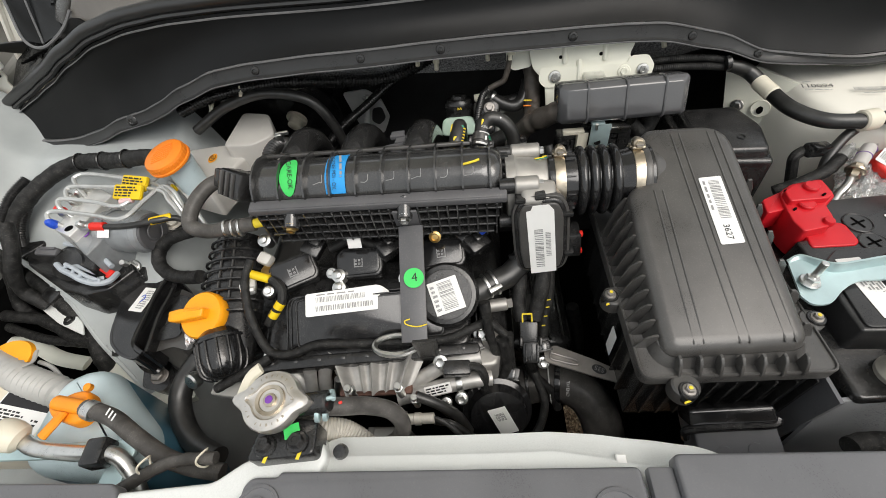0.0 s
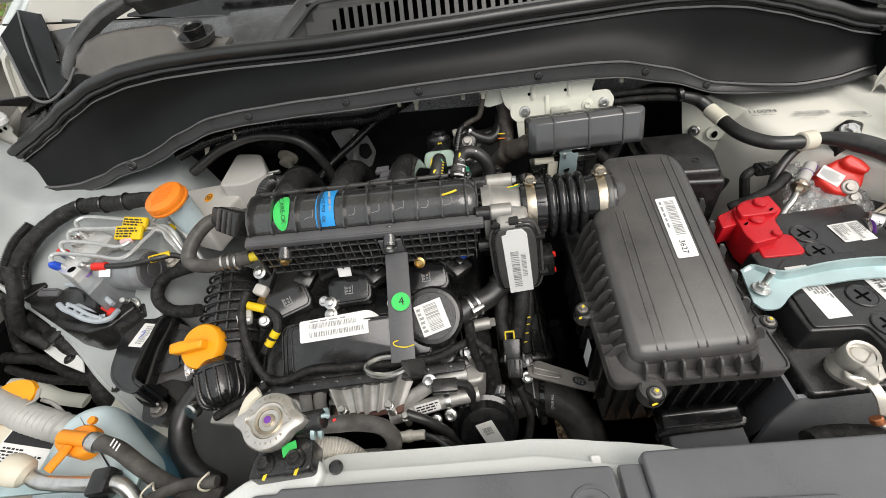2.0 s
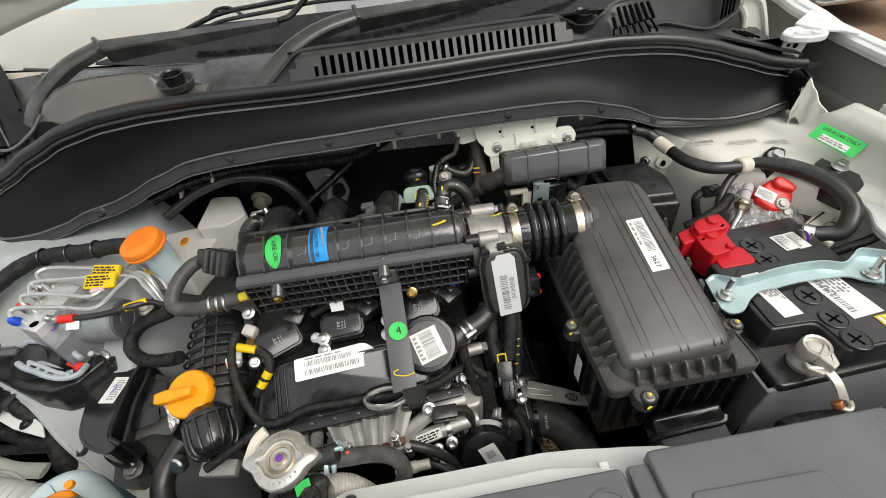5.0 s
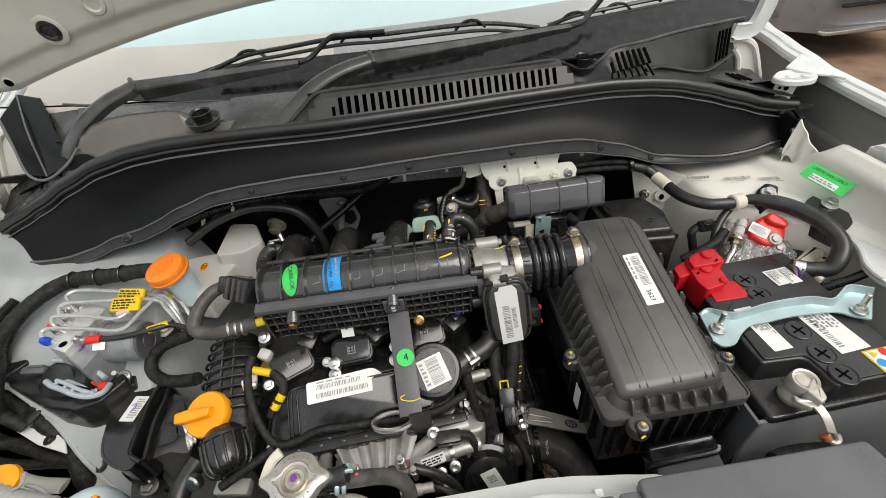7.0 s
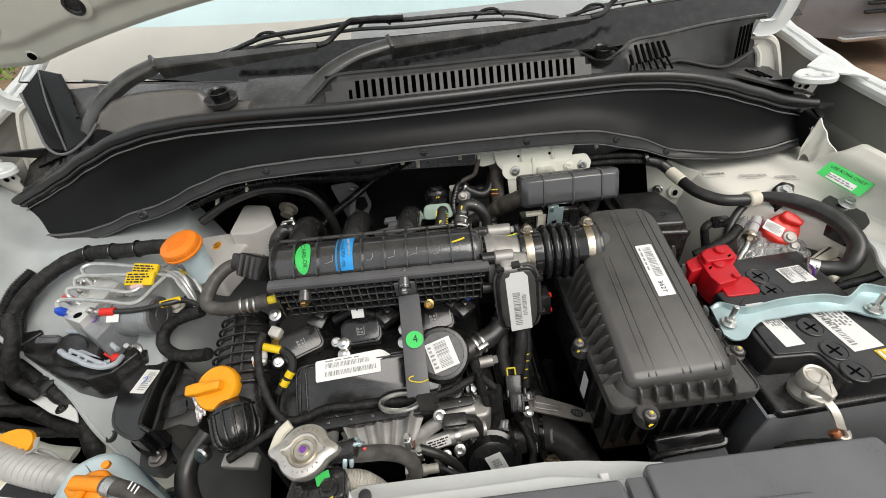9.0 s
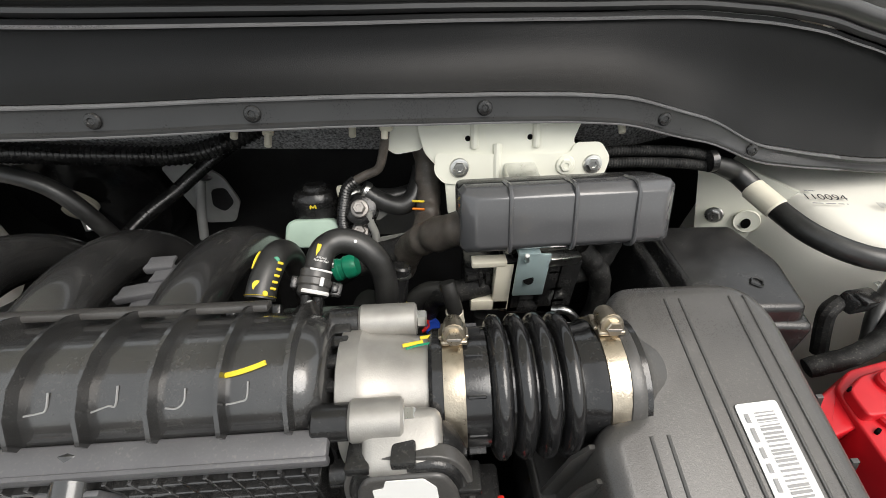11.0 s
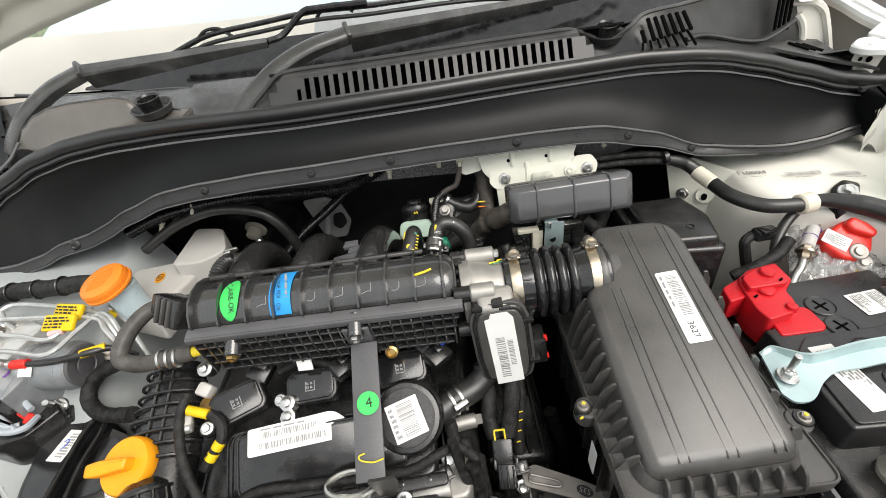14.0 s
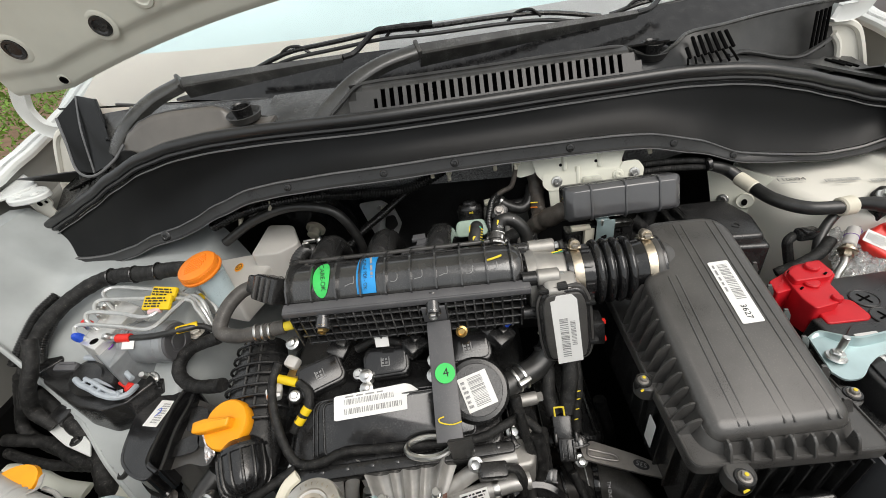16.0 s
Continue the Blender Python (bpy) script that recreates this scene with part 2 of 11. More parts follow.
def box(bm, size, m=Matrix(), bevel=0.002, seg=2):
    g = bmesh.ops.create_cube(bm, size=1.0, matrix=m @ Matrix.Diagonal((*size, 1)))
    if bevel:
        es = list({e for v in g["verts"] for e in v.link_edges})
        bmesh.ops.bevel(bm, geom=es, offset=bevel, segments=seg, profile=0.5, affect="EDGES", clamp_overlap=True)


def at(x, y, z, rx=0, ry=0, rz=0):
    return pose(x, y, z, rx, ry, rz)


def frame_of(o, x, y):
    """A pose at o whose x and y axes run along the two given ways."""
    x = Vector(x).normalized()
    z = x.cross(Vector(y)).normalized()
    y = z.cross(x)
    m = Matrix((x, y, z)).transposed().to_4x4()
    m.translation = o
    return m


def along(a, b):
    """A pose at a whose z axis runs to b, and the distance."""
    d = Vector(b) - Vector(a)
    m = d.to_track_quat("Z", "Y").to_matrix().to_4x4()
    m.translation = a
    return m, d.length


def lathe(bm, profile, m=Matrix(), seg=24, sx=1.0, sy=1.0):
    """A profile of (radius, height) turned round the z axis of m."""
    rings = []
    for r, z in profile:
        rings.append([m @ Vector((sx * r * math.cos(2 * math.pi * i / seg), sy * r * math.sin(2 * math.pi * i / seg), z)) for i in range(seg)])
    loft(bm, rings)


def rod(bm, a, b, r, seg=16, r2=None, edge=0.0):
    m, d = along(a, b)
    r2 = r if r2 is None else r2
    e = edge or min(r, r2) * 0.15
    lathe(bm, [(r - e, 0), (r, e), (r2, d - e), (r2 - e, d)], m, seg)


def smooth_line(pts, n=8):
    pts = [Vector(p) for p in pts]
    p = [2 * pts[0] - pts[1], *pts, 2 * pts[-1] - pts[-2]]
    out = []
    for i in range(1, len(p) - 2):
        for j in range(n):
            t = j / n
            out.append(0.5 * (2 * p[i] + (p[i + 1] - p[i - 1]) * t + (2 * p[i - 1] - 5 * p[i] + 4 * p[i + 1] - p[i + 2]) * t * t
                              + (3 * p[i] - p[i - 1] - 3 * p[i + 1] + p[i + 2]) * t ** 3))
    out.append(pts[-1])
    return out


def tube(bm, pts, r, seg=12, n=8, ribs=None, lumps=0.0, flat=1.0):
    """A round hose along a smooth line; ribs=(pitch, depth) makes it corrugated, lumps makes it uneven like a taped harness."""
    line = smooth_line(pts, n)
    if lumps and not ribs:
        ribs = (0.0125, 0.0005)
    if ribs:
        length = sum((b - a).length for a, b in zip(line, line[1:]))
        count = max(4, int(length / ribs[0]) * 4)
        cum = [0.0]
        for a, b in zip(line, line[1:]):
            cum.append(cum[-1] + (b - a).length)
        fine = []
        for k in range(count + 1):
            s = length * k / count
            i = max(0, min(len(line) - 2, int(np.searchsorted(cum, s)) - 1))
            t = (s - cum[i]) / max(1e-9, cum[i + 1] - cum[i])
            fine.append(line[i].lerp(line[i + 1], t))
        line = fine
    d = (line[1] - line[0]).normalized()
    up = Vector((0, 0, 1)) if abs(d.z) < 0.9 else Vector((1, 0, 0))
    u = d.cross(up).normalized()
    rings, last = [], len(line) - 1
    for k, p in enumerate(line):
        d = (line[min(k + 1, last)] - line[max(k - 1, 0)]).normalized()
        u = (u - d * u.dot(d)).normalized()
        v = d.cross(u)
        rr = r(k / last) if callable(r) else r
        if ribs:
            rr += ribs[1] * (0.5 if k % 4 == 1 else 1.0 if k % 4 == 2 else 0.5 if k % 4 == 3 else 0.0) - ribs[1] / 2
        if lumps:
            rr *= 1 + 0.7 * lumps * noise.noise(p * 90)
        rings.append([p + (u * math.cos(2 * math.pi * i / seg) + v * math.sin(2 * math.pi * i / seg) * flat) * rr for i in range(seg)])
    loft(bm, rings)


def bolt(name, parent, p, n, r=0.006, mat=None, tall=0.007, washer=True, label=""):
    bm = bmesh.new()
    m, _ = along(p, Vector(p) + Vector(n))
    if washer:
        lathe(bm, [(r * 1.45, 0), (r * 1.5, 0.0008), (r * 1.35, 0.0022), (r * 0.9, 0.0026)], m, 18)
    lathe(bm, [(r, 0.0015), (r, tall - 0.001), (r * 0.86, tall), (r * 0.45, tall), (r * 0.4, tall - 0.001)], m, 6)
    return part(name, bm, mat or STEEL, parent, label, 25)


def sticker(name, parent, m, w, h, mat, corner=0.002, label="", outline=None, thick=0.0005):
    bm = bmesh.new()
    pts = outline or fillet([(-w / 2, -h / 2), (w / 2, -h / 2), (w / 2, h / 2), (-w / 2, h / 2)], corner, 3)
    slab(bm, pts, 0, thick, 0.0001, m, steps=1)
    return part(name, bm, mat, parent, label)


def bars(parent, m, cx, cy, w, h, count, mat=None, seed=1, lift=0.0009, name="barcode", vertical=False):
    """Printed bars, as one part."""
    rnd = random.Random(seed)
    bm = bmesh.new()
    cells = [rnd.uniform(0.6, 2.2) for _ in range(2 * count - 1)]
    total, s = sum(cells), 0.0
    for i, c in enumerate(cells):
        if i % 2 == 0:
            a, b = (s / total - 0.5), ((s + c) / total - 0.5)
            q = [(cx + a * w, cy - h / 2), (cx + b * w, cy - h / 2), (cx + b * w, cy + h / 2), (cx + a * w, cy + h / 2)]
            if vertical:
                q = [(cx - w / 2, cy + a * h), (cx + w / 2, cy + a * h), (cx + w / 2, cy + b * h), (cx - w / 2, cy + b * h)]
            bm.faces.new([bm.verts.new(m @ Vector((x, y, lift))) for x, y in q])
        s += c
    return part(name, bm, mat or INK, parent, smooth=0)


def words(parent, body, m, size, mat=None, lift=0.0009, name="lettering", squeeze=1.0, bold=0.0):
    cu = bpy.data.curves.new(name, "FONT")
    cu.body, cu.size, cu.align_x, cu.align_y = body, size, "CENTER", "CENTER"
    cu.offset = bold
    ob = new(name, cu)
    bpy.context.view_layer.update()
    me = bpy.data.meshes.new_from_object(ob.evaluated_get(bpy.context.evaluated_depsgraph_get()))
    bpy.data.objects.remove(ob)
    bpy.data.curves.remove(cu)
    me.transform(Matrix.Translation(-Vector(parent["at"])) @ m @ Matrix.Translation((0, 0, lift)) @ Matrix.Diagonal((squeeze, 1, 1, 1)))
    me.materials.clear()
    me.materials.append(mat or INK)
    t = new(name, me)
    t.parent = parent
    t["at"] = tuple(parent["at"])
    return t


def print_lines(parent, m, cx, cy, w, h, rows, mat=None, seed=1, name="print"):
    """Small print that cannot be read, as plain bars."""
    rnd = random.Random(seed)
    bm = bmesh.new()
    step = h / rows
    for i in range(rows):
        y = cy + h / 2 - (i + 0.5) * step
        x, end = cx - w / 2, cx + w / 2 * rnd.uniform(0.4, 1.0)
        while x < end:
            l = min(rnd.uniform(0.08, 0.25) * w, end - x)
            q = [(x, y - step * 0.28), (x + l, y - step * 0.28), (x + l, y + step * 0.28), (x, y + step * 0.28)]
            bm.faces.new([bm.verts.new(m @ Vector((a, b, 0.0009))) for a, b in q])
            x += l + 0.05 * w
    return part(name, bm, mat or INK, parent, smooth=0)


def hose(name, pts, r, mat, label, category="hose", ribs=None, lumps=0.0, seg=12, n=8, flat=1.0, group=""):
    bm = bmesh.new()
    tube(bm, pts, r, seg, n, ribs, lumps, flat)
    return solid(name, bm, mat, label, category, group=group)


def band(parent, p, d, r, w, mat=None, name="clamp", label=""):
    """A ring clamp round a hose at p, whose axis runs along d."""
    bm = bmesh.new()
    m, _ = along(Vector(p) - Vector(d).normalized() * w / 2, Vector(p) + Vector(d))
    lathe(bm, [(r - 0.003, 0), (r, 0.0006), (r + 0.0004, w / 2), (r, w - 0.0006), (r - 0.003, w)], m, 28)
    return part(name, bm, mat or STEEL, parent, label)


# ---- the large structure: ground and car body ----
def inside(p, poly):
    """Whether p lies within the outline, seen from above."""
    odd = False
    for (x0, y0), (x1, y1) in zip(poly, poly[1:] + poly[:1]):
        if (y0 > p[1]) != (y1 > p[1]) and p[0] < x0 + (p[1] - y0) / (y1 - y0) * (x1 - x0):
            odd = not odd
    return odd


def cut(bm, poly):
    """Takes out the faces whose middle lies within the outline."""
    bmesh.ops.delete(bm, geom=[f for f in bm.faces if inside(f.calc_center_median(), poly)], context="FACES")


def quad_sheet(bm, fn, us, vs, thick=0.0, way=(0, 0, -1)):
    """A sheet fn(u, v), with thickness along way."""
    grid = [[Vector(fn(u, v)) for v in vs] for u in us]
    top = [[bm.verts.new(p) for p in row] for row in grid]
    for a, b in zip(top, top[1:]):
        for i in range(len(vs) - 1):
            bm.faces.new((a[i], b[i], b[i + 1], a[i + 1]))
    if thick:
        w = Vector(way) * thick
        low = [[bm.verts.new(p + w) for p in row] for row in grid]
        for a, b in zip(low, low[1:]):
            for i in range(len(vs) - 1):
                bm.faces.new((a[i + 1], b[i + 1], b[i], a[i]))
        for i in range(len(us) - 1):
            for j in (0, -1):
                bm.faces.new((top[i][j], top[i + 1][j], low[i + 1][j], low[i][j]))
        for i in range(len(vs) - 1):
            for j in (0, -1):
                bm.faces.new((top[j][i], top[j][i + 1], low[j][i + 1], low[j][i]))


def spread(a, b, n):
    return [a + (b - a) * i / n for i in range(n + 1)]


def curve_at(x, xs, zs):
    """A smooth run through a few heights."""
    i = max(1, min(len(xs) - 1, int(np.searchsorted(xs, x))))
    t = (x - xs[i - 1]) / (xs[i] - xs[i - 1])
    t = max(0.0, min(1.0, t))
    t = t * t * (3 - 2 * t) * 0.5 + t * 0.5
    return zs[i - 1] + (zs[i] - zs[i - 1]) * t


bm = bmesh.new()
quad_sheet(bm, lambda u, v: (u, v, 0.03 * noise.noise((u * 0.7, v * 0.7, 0)) if abs(u) < 30 and abs(v) < 30 else 0),
           [-2000, -300, -60, *spread(-30, 30, 40), 60, 300, 2000], [-2000, -300, -60, *spread(-30, 30, 40), 60, 300, 2000])
solid("ground", bm, DIRT, "dry brown bare earth yard", "ground", "structure")


# plain walls added behind and beside the camera to darken reflections of low sky
YARD = material("screen_wall_grey", (0.16, 0.145, 0.13), 0.9, vary=0.25, scale=1.5, bump=0.5, fine=40)
for nm, c, size in (("screen_wall_south", (1.0, -5.2, 0.75), (16, 0.25, 1.5)), ("screen_wall_east", (9.0, 2.0, 1.2), (0.25, 13, 2.4)), ("screen_wall_west", (-12.0, 2.0, 1.4), (0.25, 13, 2.8))):
    bm = bmesh.new()
    box(bm, size, at(*c), 0.02)
    solid(nm, bm, YARD, "added plain dark wall that screens off low sky", "wall", "structure")


# centre line of the rubber seal, and the apron's lower flange
SX = (-0.80, -0.757, -0.713, -0.649, -0.585, -0.513, -0.445, -0.377, -0.295, -0.104, 0.123, 0.284, 0.368, 0.439, 0.49, 0.55, 0.613, 0.677, 0.737)
SZ = (1.052, 1.072, 1.090, 1.117, 1.148, 1.176, 1.191, 1.198, 1.200, 1.196, 1.193, 1.189, 1.189, 1.184, 1.177, 1.162, 1.142, 1.121, 1.110)
SYX, SYY = (-0.80, -0.55, -0.35, -0.1, 0.1, 0.28, 0.45, 0.6, 0.75), (0.650, 0.622, 0.608, 0.608, 0.626, 0.652, 0.655, 0.650, 0.640)
FX = (-0.80, -0.74, -0.69, -0.65, -0.596, -0.537, -0.49, -0.453, -0.40, -0.33, -0.272, -0.18, -0.03, 0.045, 0.182, 0.253, 0.303, 0.386, 0.467, 0.52, 0.60, 0.657, 0.685, 0.73)
FZ = (1.002, 1.003, 0.999, 1.001, 1.013, 1.034, 1.043, 1.056, 1.079, 1.102, 1.109, 1.113, 1.112, 1.110, 1.105, 1.102, 1.098, 1.078, 1.050, 1.044, 1.036, 1.040, 1.050, 1.055)
FYX, FYY = (-0.80, -0.516, -0.265, -0.11, 0.0, 0.183, 0.348, 0.451, 0.60, 0.75), (0.600, 0.583, 0.563, 0.563, 0.574, 0.591, 0.600, 0.602, 0.600, 0.600)


def seal_z(x):
    return curve_at(x, SX, SZ)


def seal_y(x):
    return float(np.interp(x, SYX, SYY))


def flange_z(x):
    return curve_at(x, FX, FZ)


def flange_y(x):
    return float(np.interp(x, FYX, FYY))


def eased(fn, reach=0.02):
    """A run with its corners rounded off."""
    return lambda x: sum(fn(x + reach * k) for k in (-1, -0.5, 0, 0.5, 1)) / 5


seal_y, flange_y, seal_z = eased(seal_y, 0.05), eased(flange_y, 0.05), eased(seal_z, 0.015)
flange_z = eased(flange_z, 0.012)
# pale colour for thin strips that paint the highlights along plastic edges
LEDGE = material("edge_highlight", (0.15, 0.152, 0.155), 0.3, vary=0.12, scale=30, bump=0.1)
SEALMAT = material("smooth_seal_rubber", (0.012, 0.0122, 0.0125), 0.34, vary=0.2, scale=20, bump=0.15, gloss=0.95)
# the plastic apron with its rubber seal
XEND = 0.722
XS = spread(-0.79, XEND, 120)
cowl = thing("cowl_apron", "black plastic cowl apron with rubber bonnet seal", "cowl panel", (0, 0.62, 1.0))


def flange_w(x):
    return curve_at(x, (-0.8, -0.6, -0.4, 0.36, 0.47, 0.55, 0.74), (0.010, 0.014, 0.0175, 0.0185, 0.011, 0.007, 0.008))


def apron(u, v):
    z0, z1 = flange_z(u) + flange_w(u) + 0.001, seal_z(u) - 0.017
    y0, y1 = flange_y(u) + 0.010, seal_y(u) - 0.003
    bow = 0.012 * math.sin(math.pi * v) * (1 - 0.7 * v)
    return (u, y0 + (y1 - y0) * v + bow, z0 + (z1 - z0) * v)


bm = bmesh.new()
quad_sheet(bm, apron, XS, spread(0, 1, 10), 0.003, (0, 1, 0))
part("apron", bm, APRON, cowl)
bm = bmesh.new()
rings = []
for x in XS:
    z, y, w = flange_z(x), flange_y(x), flange_w(x)
    rings.append([(x, y + dy, z + dz) for dy, dz in ((0.004, -0.0035), (-0.002, -0.0030), (-0.004, -0.0012), (-0.0035, 0.0008), (-0.0005, 0.0022), (0.004, w - 0.004), (0.0045, w - 0.001), (0.007, w + 0.0012), (0.011, w), (0.014, w - 0.004), (0.012, 0.0))])
loft(bm, rings)
part("flange", bm, FLANGE, cowl)
bm = bmesh.new()
loft(bm, [[(x, seal_y(x) + 0.0095 * math.cos(2 * math.pi * k / 14), seal_z(x) + 0.0095 * math.sin(2 * math.pi * k / 14)) for k in range(14)] for x in spread(-0.79, 0.737, 120)])
seal = part("rubber_seal", bm, SEALMAT, cowl)
bm = bmesh.new()
loft(bm, [[(x, seal_y(x) - 0.005 + dy, seal_z(x) - 0.0115 + dz) for dy, dz in ((0, -0.004), (-0.004, 0), (-0.003, 0.003), (0.006, 0.007), (0.014, 0.003), (0.010, -0.004))] for x in spread(-0.785, 0.73, 120)])
part("seal_lip", bm, SEALMAT, seal)
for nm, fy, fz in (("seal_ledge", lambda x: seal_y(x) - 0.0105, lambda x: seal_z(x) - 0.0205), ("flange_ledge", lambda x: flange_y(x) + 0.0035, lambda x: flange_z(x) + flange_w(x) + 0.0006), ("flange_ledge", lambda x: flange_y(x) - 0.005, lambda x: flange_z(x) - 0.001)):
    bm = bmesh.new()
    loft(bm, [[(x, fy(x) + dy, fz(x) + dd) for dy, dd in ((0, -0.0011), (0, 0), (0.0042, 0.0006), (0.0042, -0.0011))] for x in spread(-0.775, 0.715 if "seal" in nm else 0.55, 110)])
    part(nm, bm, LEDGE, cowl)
for x, r in ((-0.516, 0.0095), (-0.265, 0.006), (-0.110, 0.006), (0.001, 0.0065), (0.183, 0.0065), (0.348, 0.006), (0.449, 0.006)):
    bm = bmesh.new()
    c = Vector((x, flange_y(x) + 0.0015, flange_z(x) + flange_w(x) * 0.5))
    m, _ = along(c, c + Vector((0, -0.95, 0.3)))
    lathe(bm, [(r, -0.003), (r, 0.0010), (r * 0.85, 0.0022), (r * 0.45, 0.0026), (r * 0.35, 0.0018)], m, 18)
    part("rivet", bm, BLACK, cowl)
# folded end of the apron and the dark wedge behind it
bm = bmesh.new()
slab(bm, fillet([(0.700, 0.585), (0.724, 0.590), (0.745, 0.628), (0.742, 0.665), (0.705, 0.650)], 0.006), 1.050, 1.106, 0.004, taper=0.004)
part("end_fold", bm, APRON, cowl)
bm = bmesh.new()
slab(bm, [(0.70, 0.628), (0.775, 0.640), (0.705, 0.69)], 1.102, 1.108, 0.001)
part("end_wedge", bm, GRILLE, cowl)

SMUT = material("dirty_black_border", (0.006, 0.006, 0.0065), 0.3, vary=0.4, scale=40, bump=0.3, fine=500, gloss=0.3, speck=0.5)
# the grille top behind the seal
top = thing("cowl_grille", "weathered black plastic cowl grille with air slots", "cowl grille", (0, 0.72, 1.1))


def face(x, v):
    """The grille's steep slotted face, from the seal up to its rounded top edge."""
    y, z = seal_y(x) + 0.006, seal_z(x) + 0.005
    if v > 1:
        return (x, y + 0.022 + 0.014 * (v - 1), z + 0.0315 + 0.004 * (v - 1))
    return (x, y + 0.022 * v, z + 0.0315 * v)


def grille_piece(x0, x1, v0, v1, n=8, name="panel", rows=3):
    bm = bmesh.new()
    quad_sheet(bm, face, spread(x0, x1, n), spread(v0, v1, rows), 0.003, (0, 0.8, -0.6))
    return part(name, bm, GRILLE, top)


xs0, pitch, nslot = -0.106, 0.01325, 29
xs1 = xs0 + nslot * pitch
grille_piece(-0.150, xs1 + 0.03, 0.0, 0.16, 40, "front_strip")
grille_piece(-0.128, xs1 + 0.012, 0.90, 2.0, 40, "rear_strip", 6)
grille_piece(-0.150, xs0 - 0.010, 0.16, 0.55, 3)
grille_piece(-0.138, xs0, 0.55, 0.90, 3)
grille_piece(xs1 + 0.010, xs1 + 0.03, 0.16, 0.55, 3)
grille_piece(xs1, xs1 + 0.02, 0.55, 0.90, 3)
for i in range(nslot + 1):
    x = xs0 + i * pitch
    lo = 0.16
    grille_piece(x, x + pitch * 0.47, lo, 0.90, 1, "slat", 2)
for x in (xs0 - 0.0105, xs1 + 0.0055):
    grille_piece(x, x + 0.005, 0.16, 0.55, 1, "slat", 1)
# raised bead along the top edge, running down at its near end
bm = bmesh.new()
tube(bm, [(-0.182, 0.632, seal_z(-0.18) + 0.006), (-0.160, 0.640, seal_z(-0.16) + 0.022), (-0.138, 0.648, seal_z(-0.13) + 0.038), (-0.110, *[c + d for c, d in zip(face(-0.11, 2)[1:], (0, 0.001))])] + [(x, face(x, 2)[1], face(x, 2)[2] + 0.001) for x in (-0.05, 0.05, 0.15, 0.22, 0.27)] + [(0.290, face(0.29, 2)[1] + 0.003, face(0.29, 2)[2] - 0.004), (0.303, 0.700, 1.215)], 0.0032, 8, 8)
part("bead", bm, GRILLE, top)
bm = bmesh.new()
quad_sheet(bm, lambda u, v: Vector((-0.185 + 0.01 * v, 0.630 + 0.05 * v, seal_z(-0.18) + 0.002 + 0.020 * v)).lerp(Vector(face(-0.128, 2 * v)), u), spread(0, 1, 6), spread(0, 1, 6), 0.003, (0, 0.8, -0.6))
part("end_ramp", bm, GRILLE, top)
bm = bmesh.new()
quad_sheet(bm, lambda u, v: (u, face(u, 2)[1] + 0.11 * v, face(u, 2)[2] - 0.030 * v ** 0.6), spread(-0.150, 0.36, 30), spread(0, 1, 5), 0.003)
part("back_slope", bm, SMUT, top)
# near-black sheets added below and behind the slots so they look dark
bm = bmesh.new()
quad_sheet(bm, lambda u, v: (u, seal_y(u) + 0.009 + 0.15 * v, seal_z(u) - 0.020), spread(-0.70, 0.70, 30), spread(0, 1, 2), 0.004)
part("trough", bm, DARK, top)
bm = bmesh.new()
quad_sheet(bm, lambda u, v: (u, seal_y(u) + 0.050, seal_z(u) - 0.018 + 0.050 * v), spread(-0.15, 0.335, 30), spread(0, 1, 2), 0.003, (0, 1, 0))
part("shade_baffle", bm, DARK, top)
# flat floor between the linkage cover and the grille
bm = bmesh.new()
quad_sheet(bm, lambda u, v: (u, seal_y(u) + 0.008 + 0.145 * v, seal_z(u) - 0.006 + 0.020 * v ** 1.5), spread(-0.315, -0.12, 8), spread(0, 1, 6), 0.003)
part("floor", bm, COWL, top)
bm = bmesh.new()
tube(bm, [(-0.64, 0.800, 1.228), (-0.55, 0.785, 1.219), (-0.43, 0.778, 1.211), (-0.36, 0.775, 1.208), (-0.28, 0.768, 1.200), (-0.22, 0.762, 1.203), (-0.17, 0.752, 1.212), (-0.13, 0.74, 1.224)], 0.0030, 8, 6)
part("rear_lip", bm, GREY, top)


def ease(t):
    t = max(0.0, min(1.0, t))
    return t * t * (3 - 2 * t)


# raised cover over the wiper linkage: a crease above the seal, a tall front face and a rounded ridge
CRX = (-0.625, -0.600, -0.575, -0.550, -0.520, -0.490, -0.455, -0.42, -0.385, -0.368, -0.356, -0.345, -0.330, -0.315, -0.302, -0.285)
CRZ = (1.146, 1.164, 1.185, 1.205, 1.2205, 1.2285, 1.2315, 1.2320, 1.2320, 1.2280, 1.218, 1.2065, 1.203, 1.2065, 1.204, 1.190)
KNX, KNZ = (-0.625, -0.56, -0.532, -0.505, -0.48, -0.43, -0.36, -0.33, -0.31, -0.285), (1.140, 1.160, 1.172, 1.183, 1.1885, 1.1915, 1.1945, 1.1935, 1.1945, 1.188)


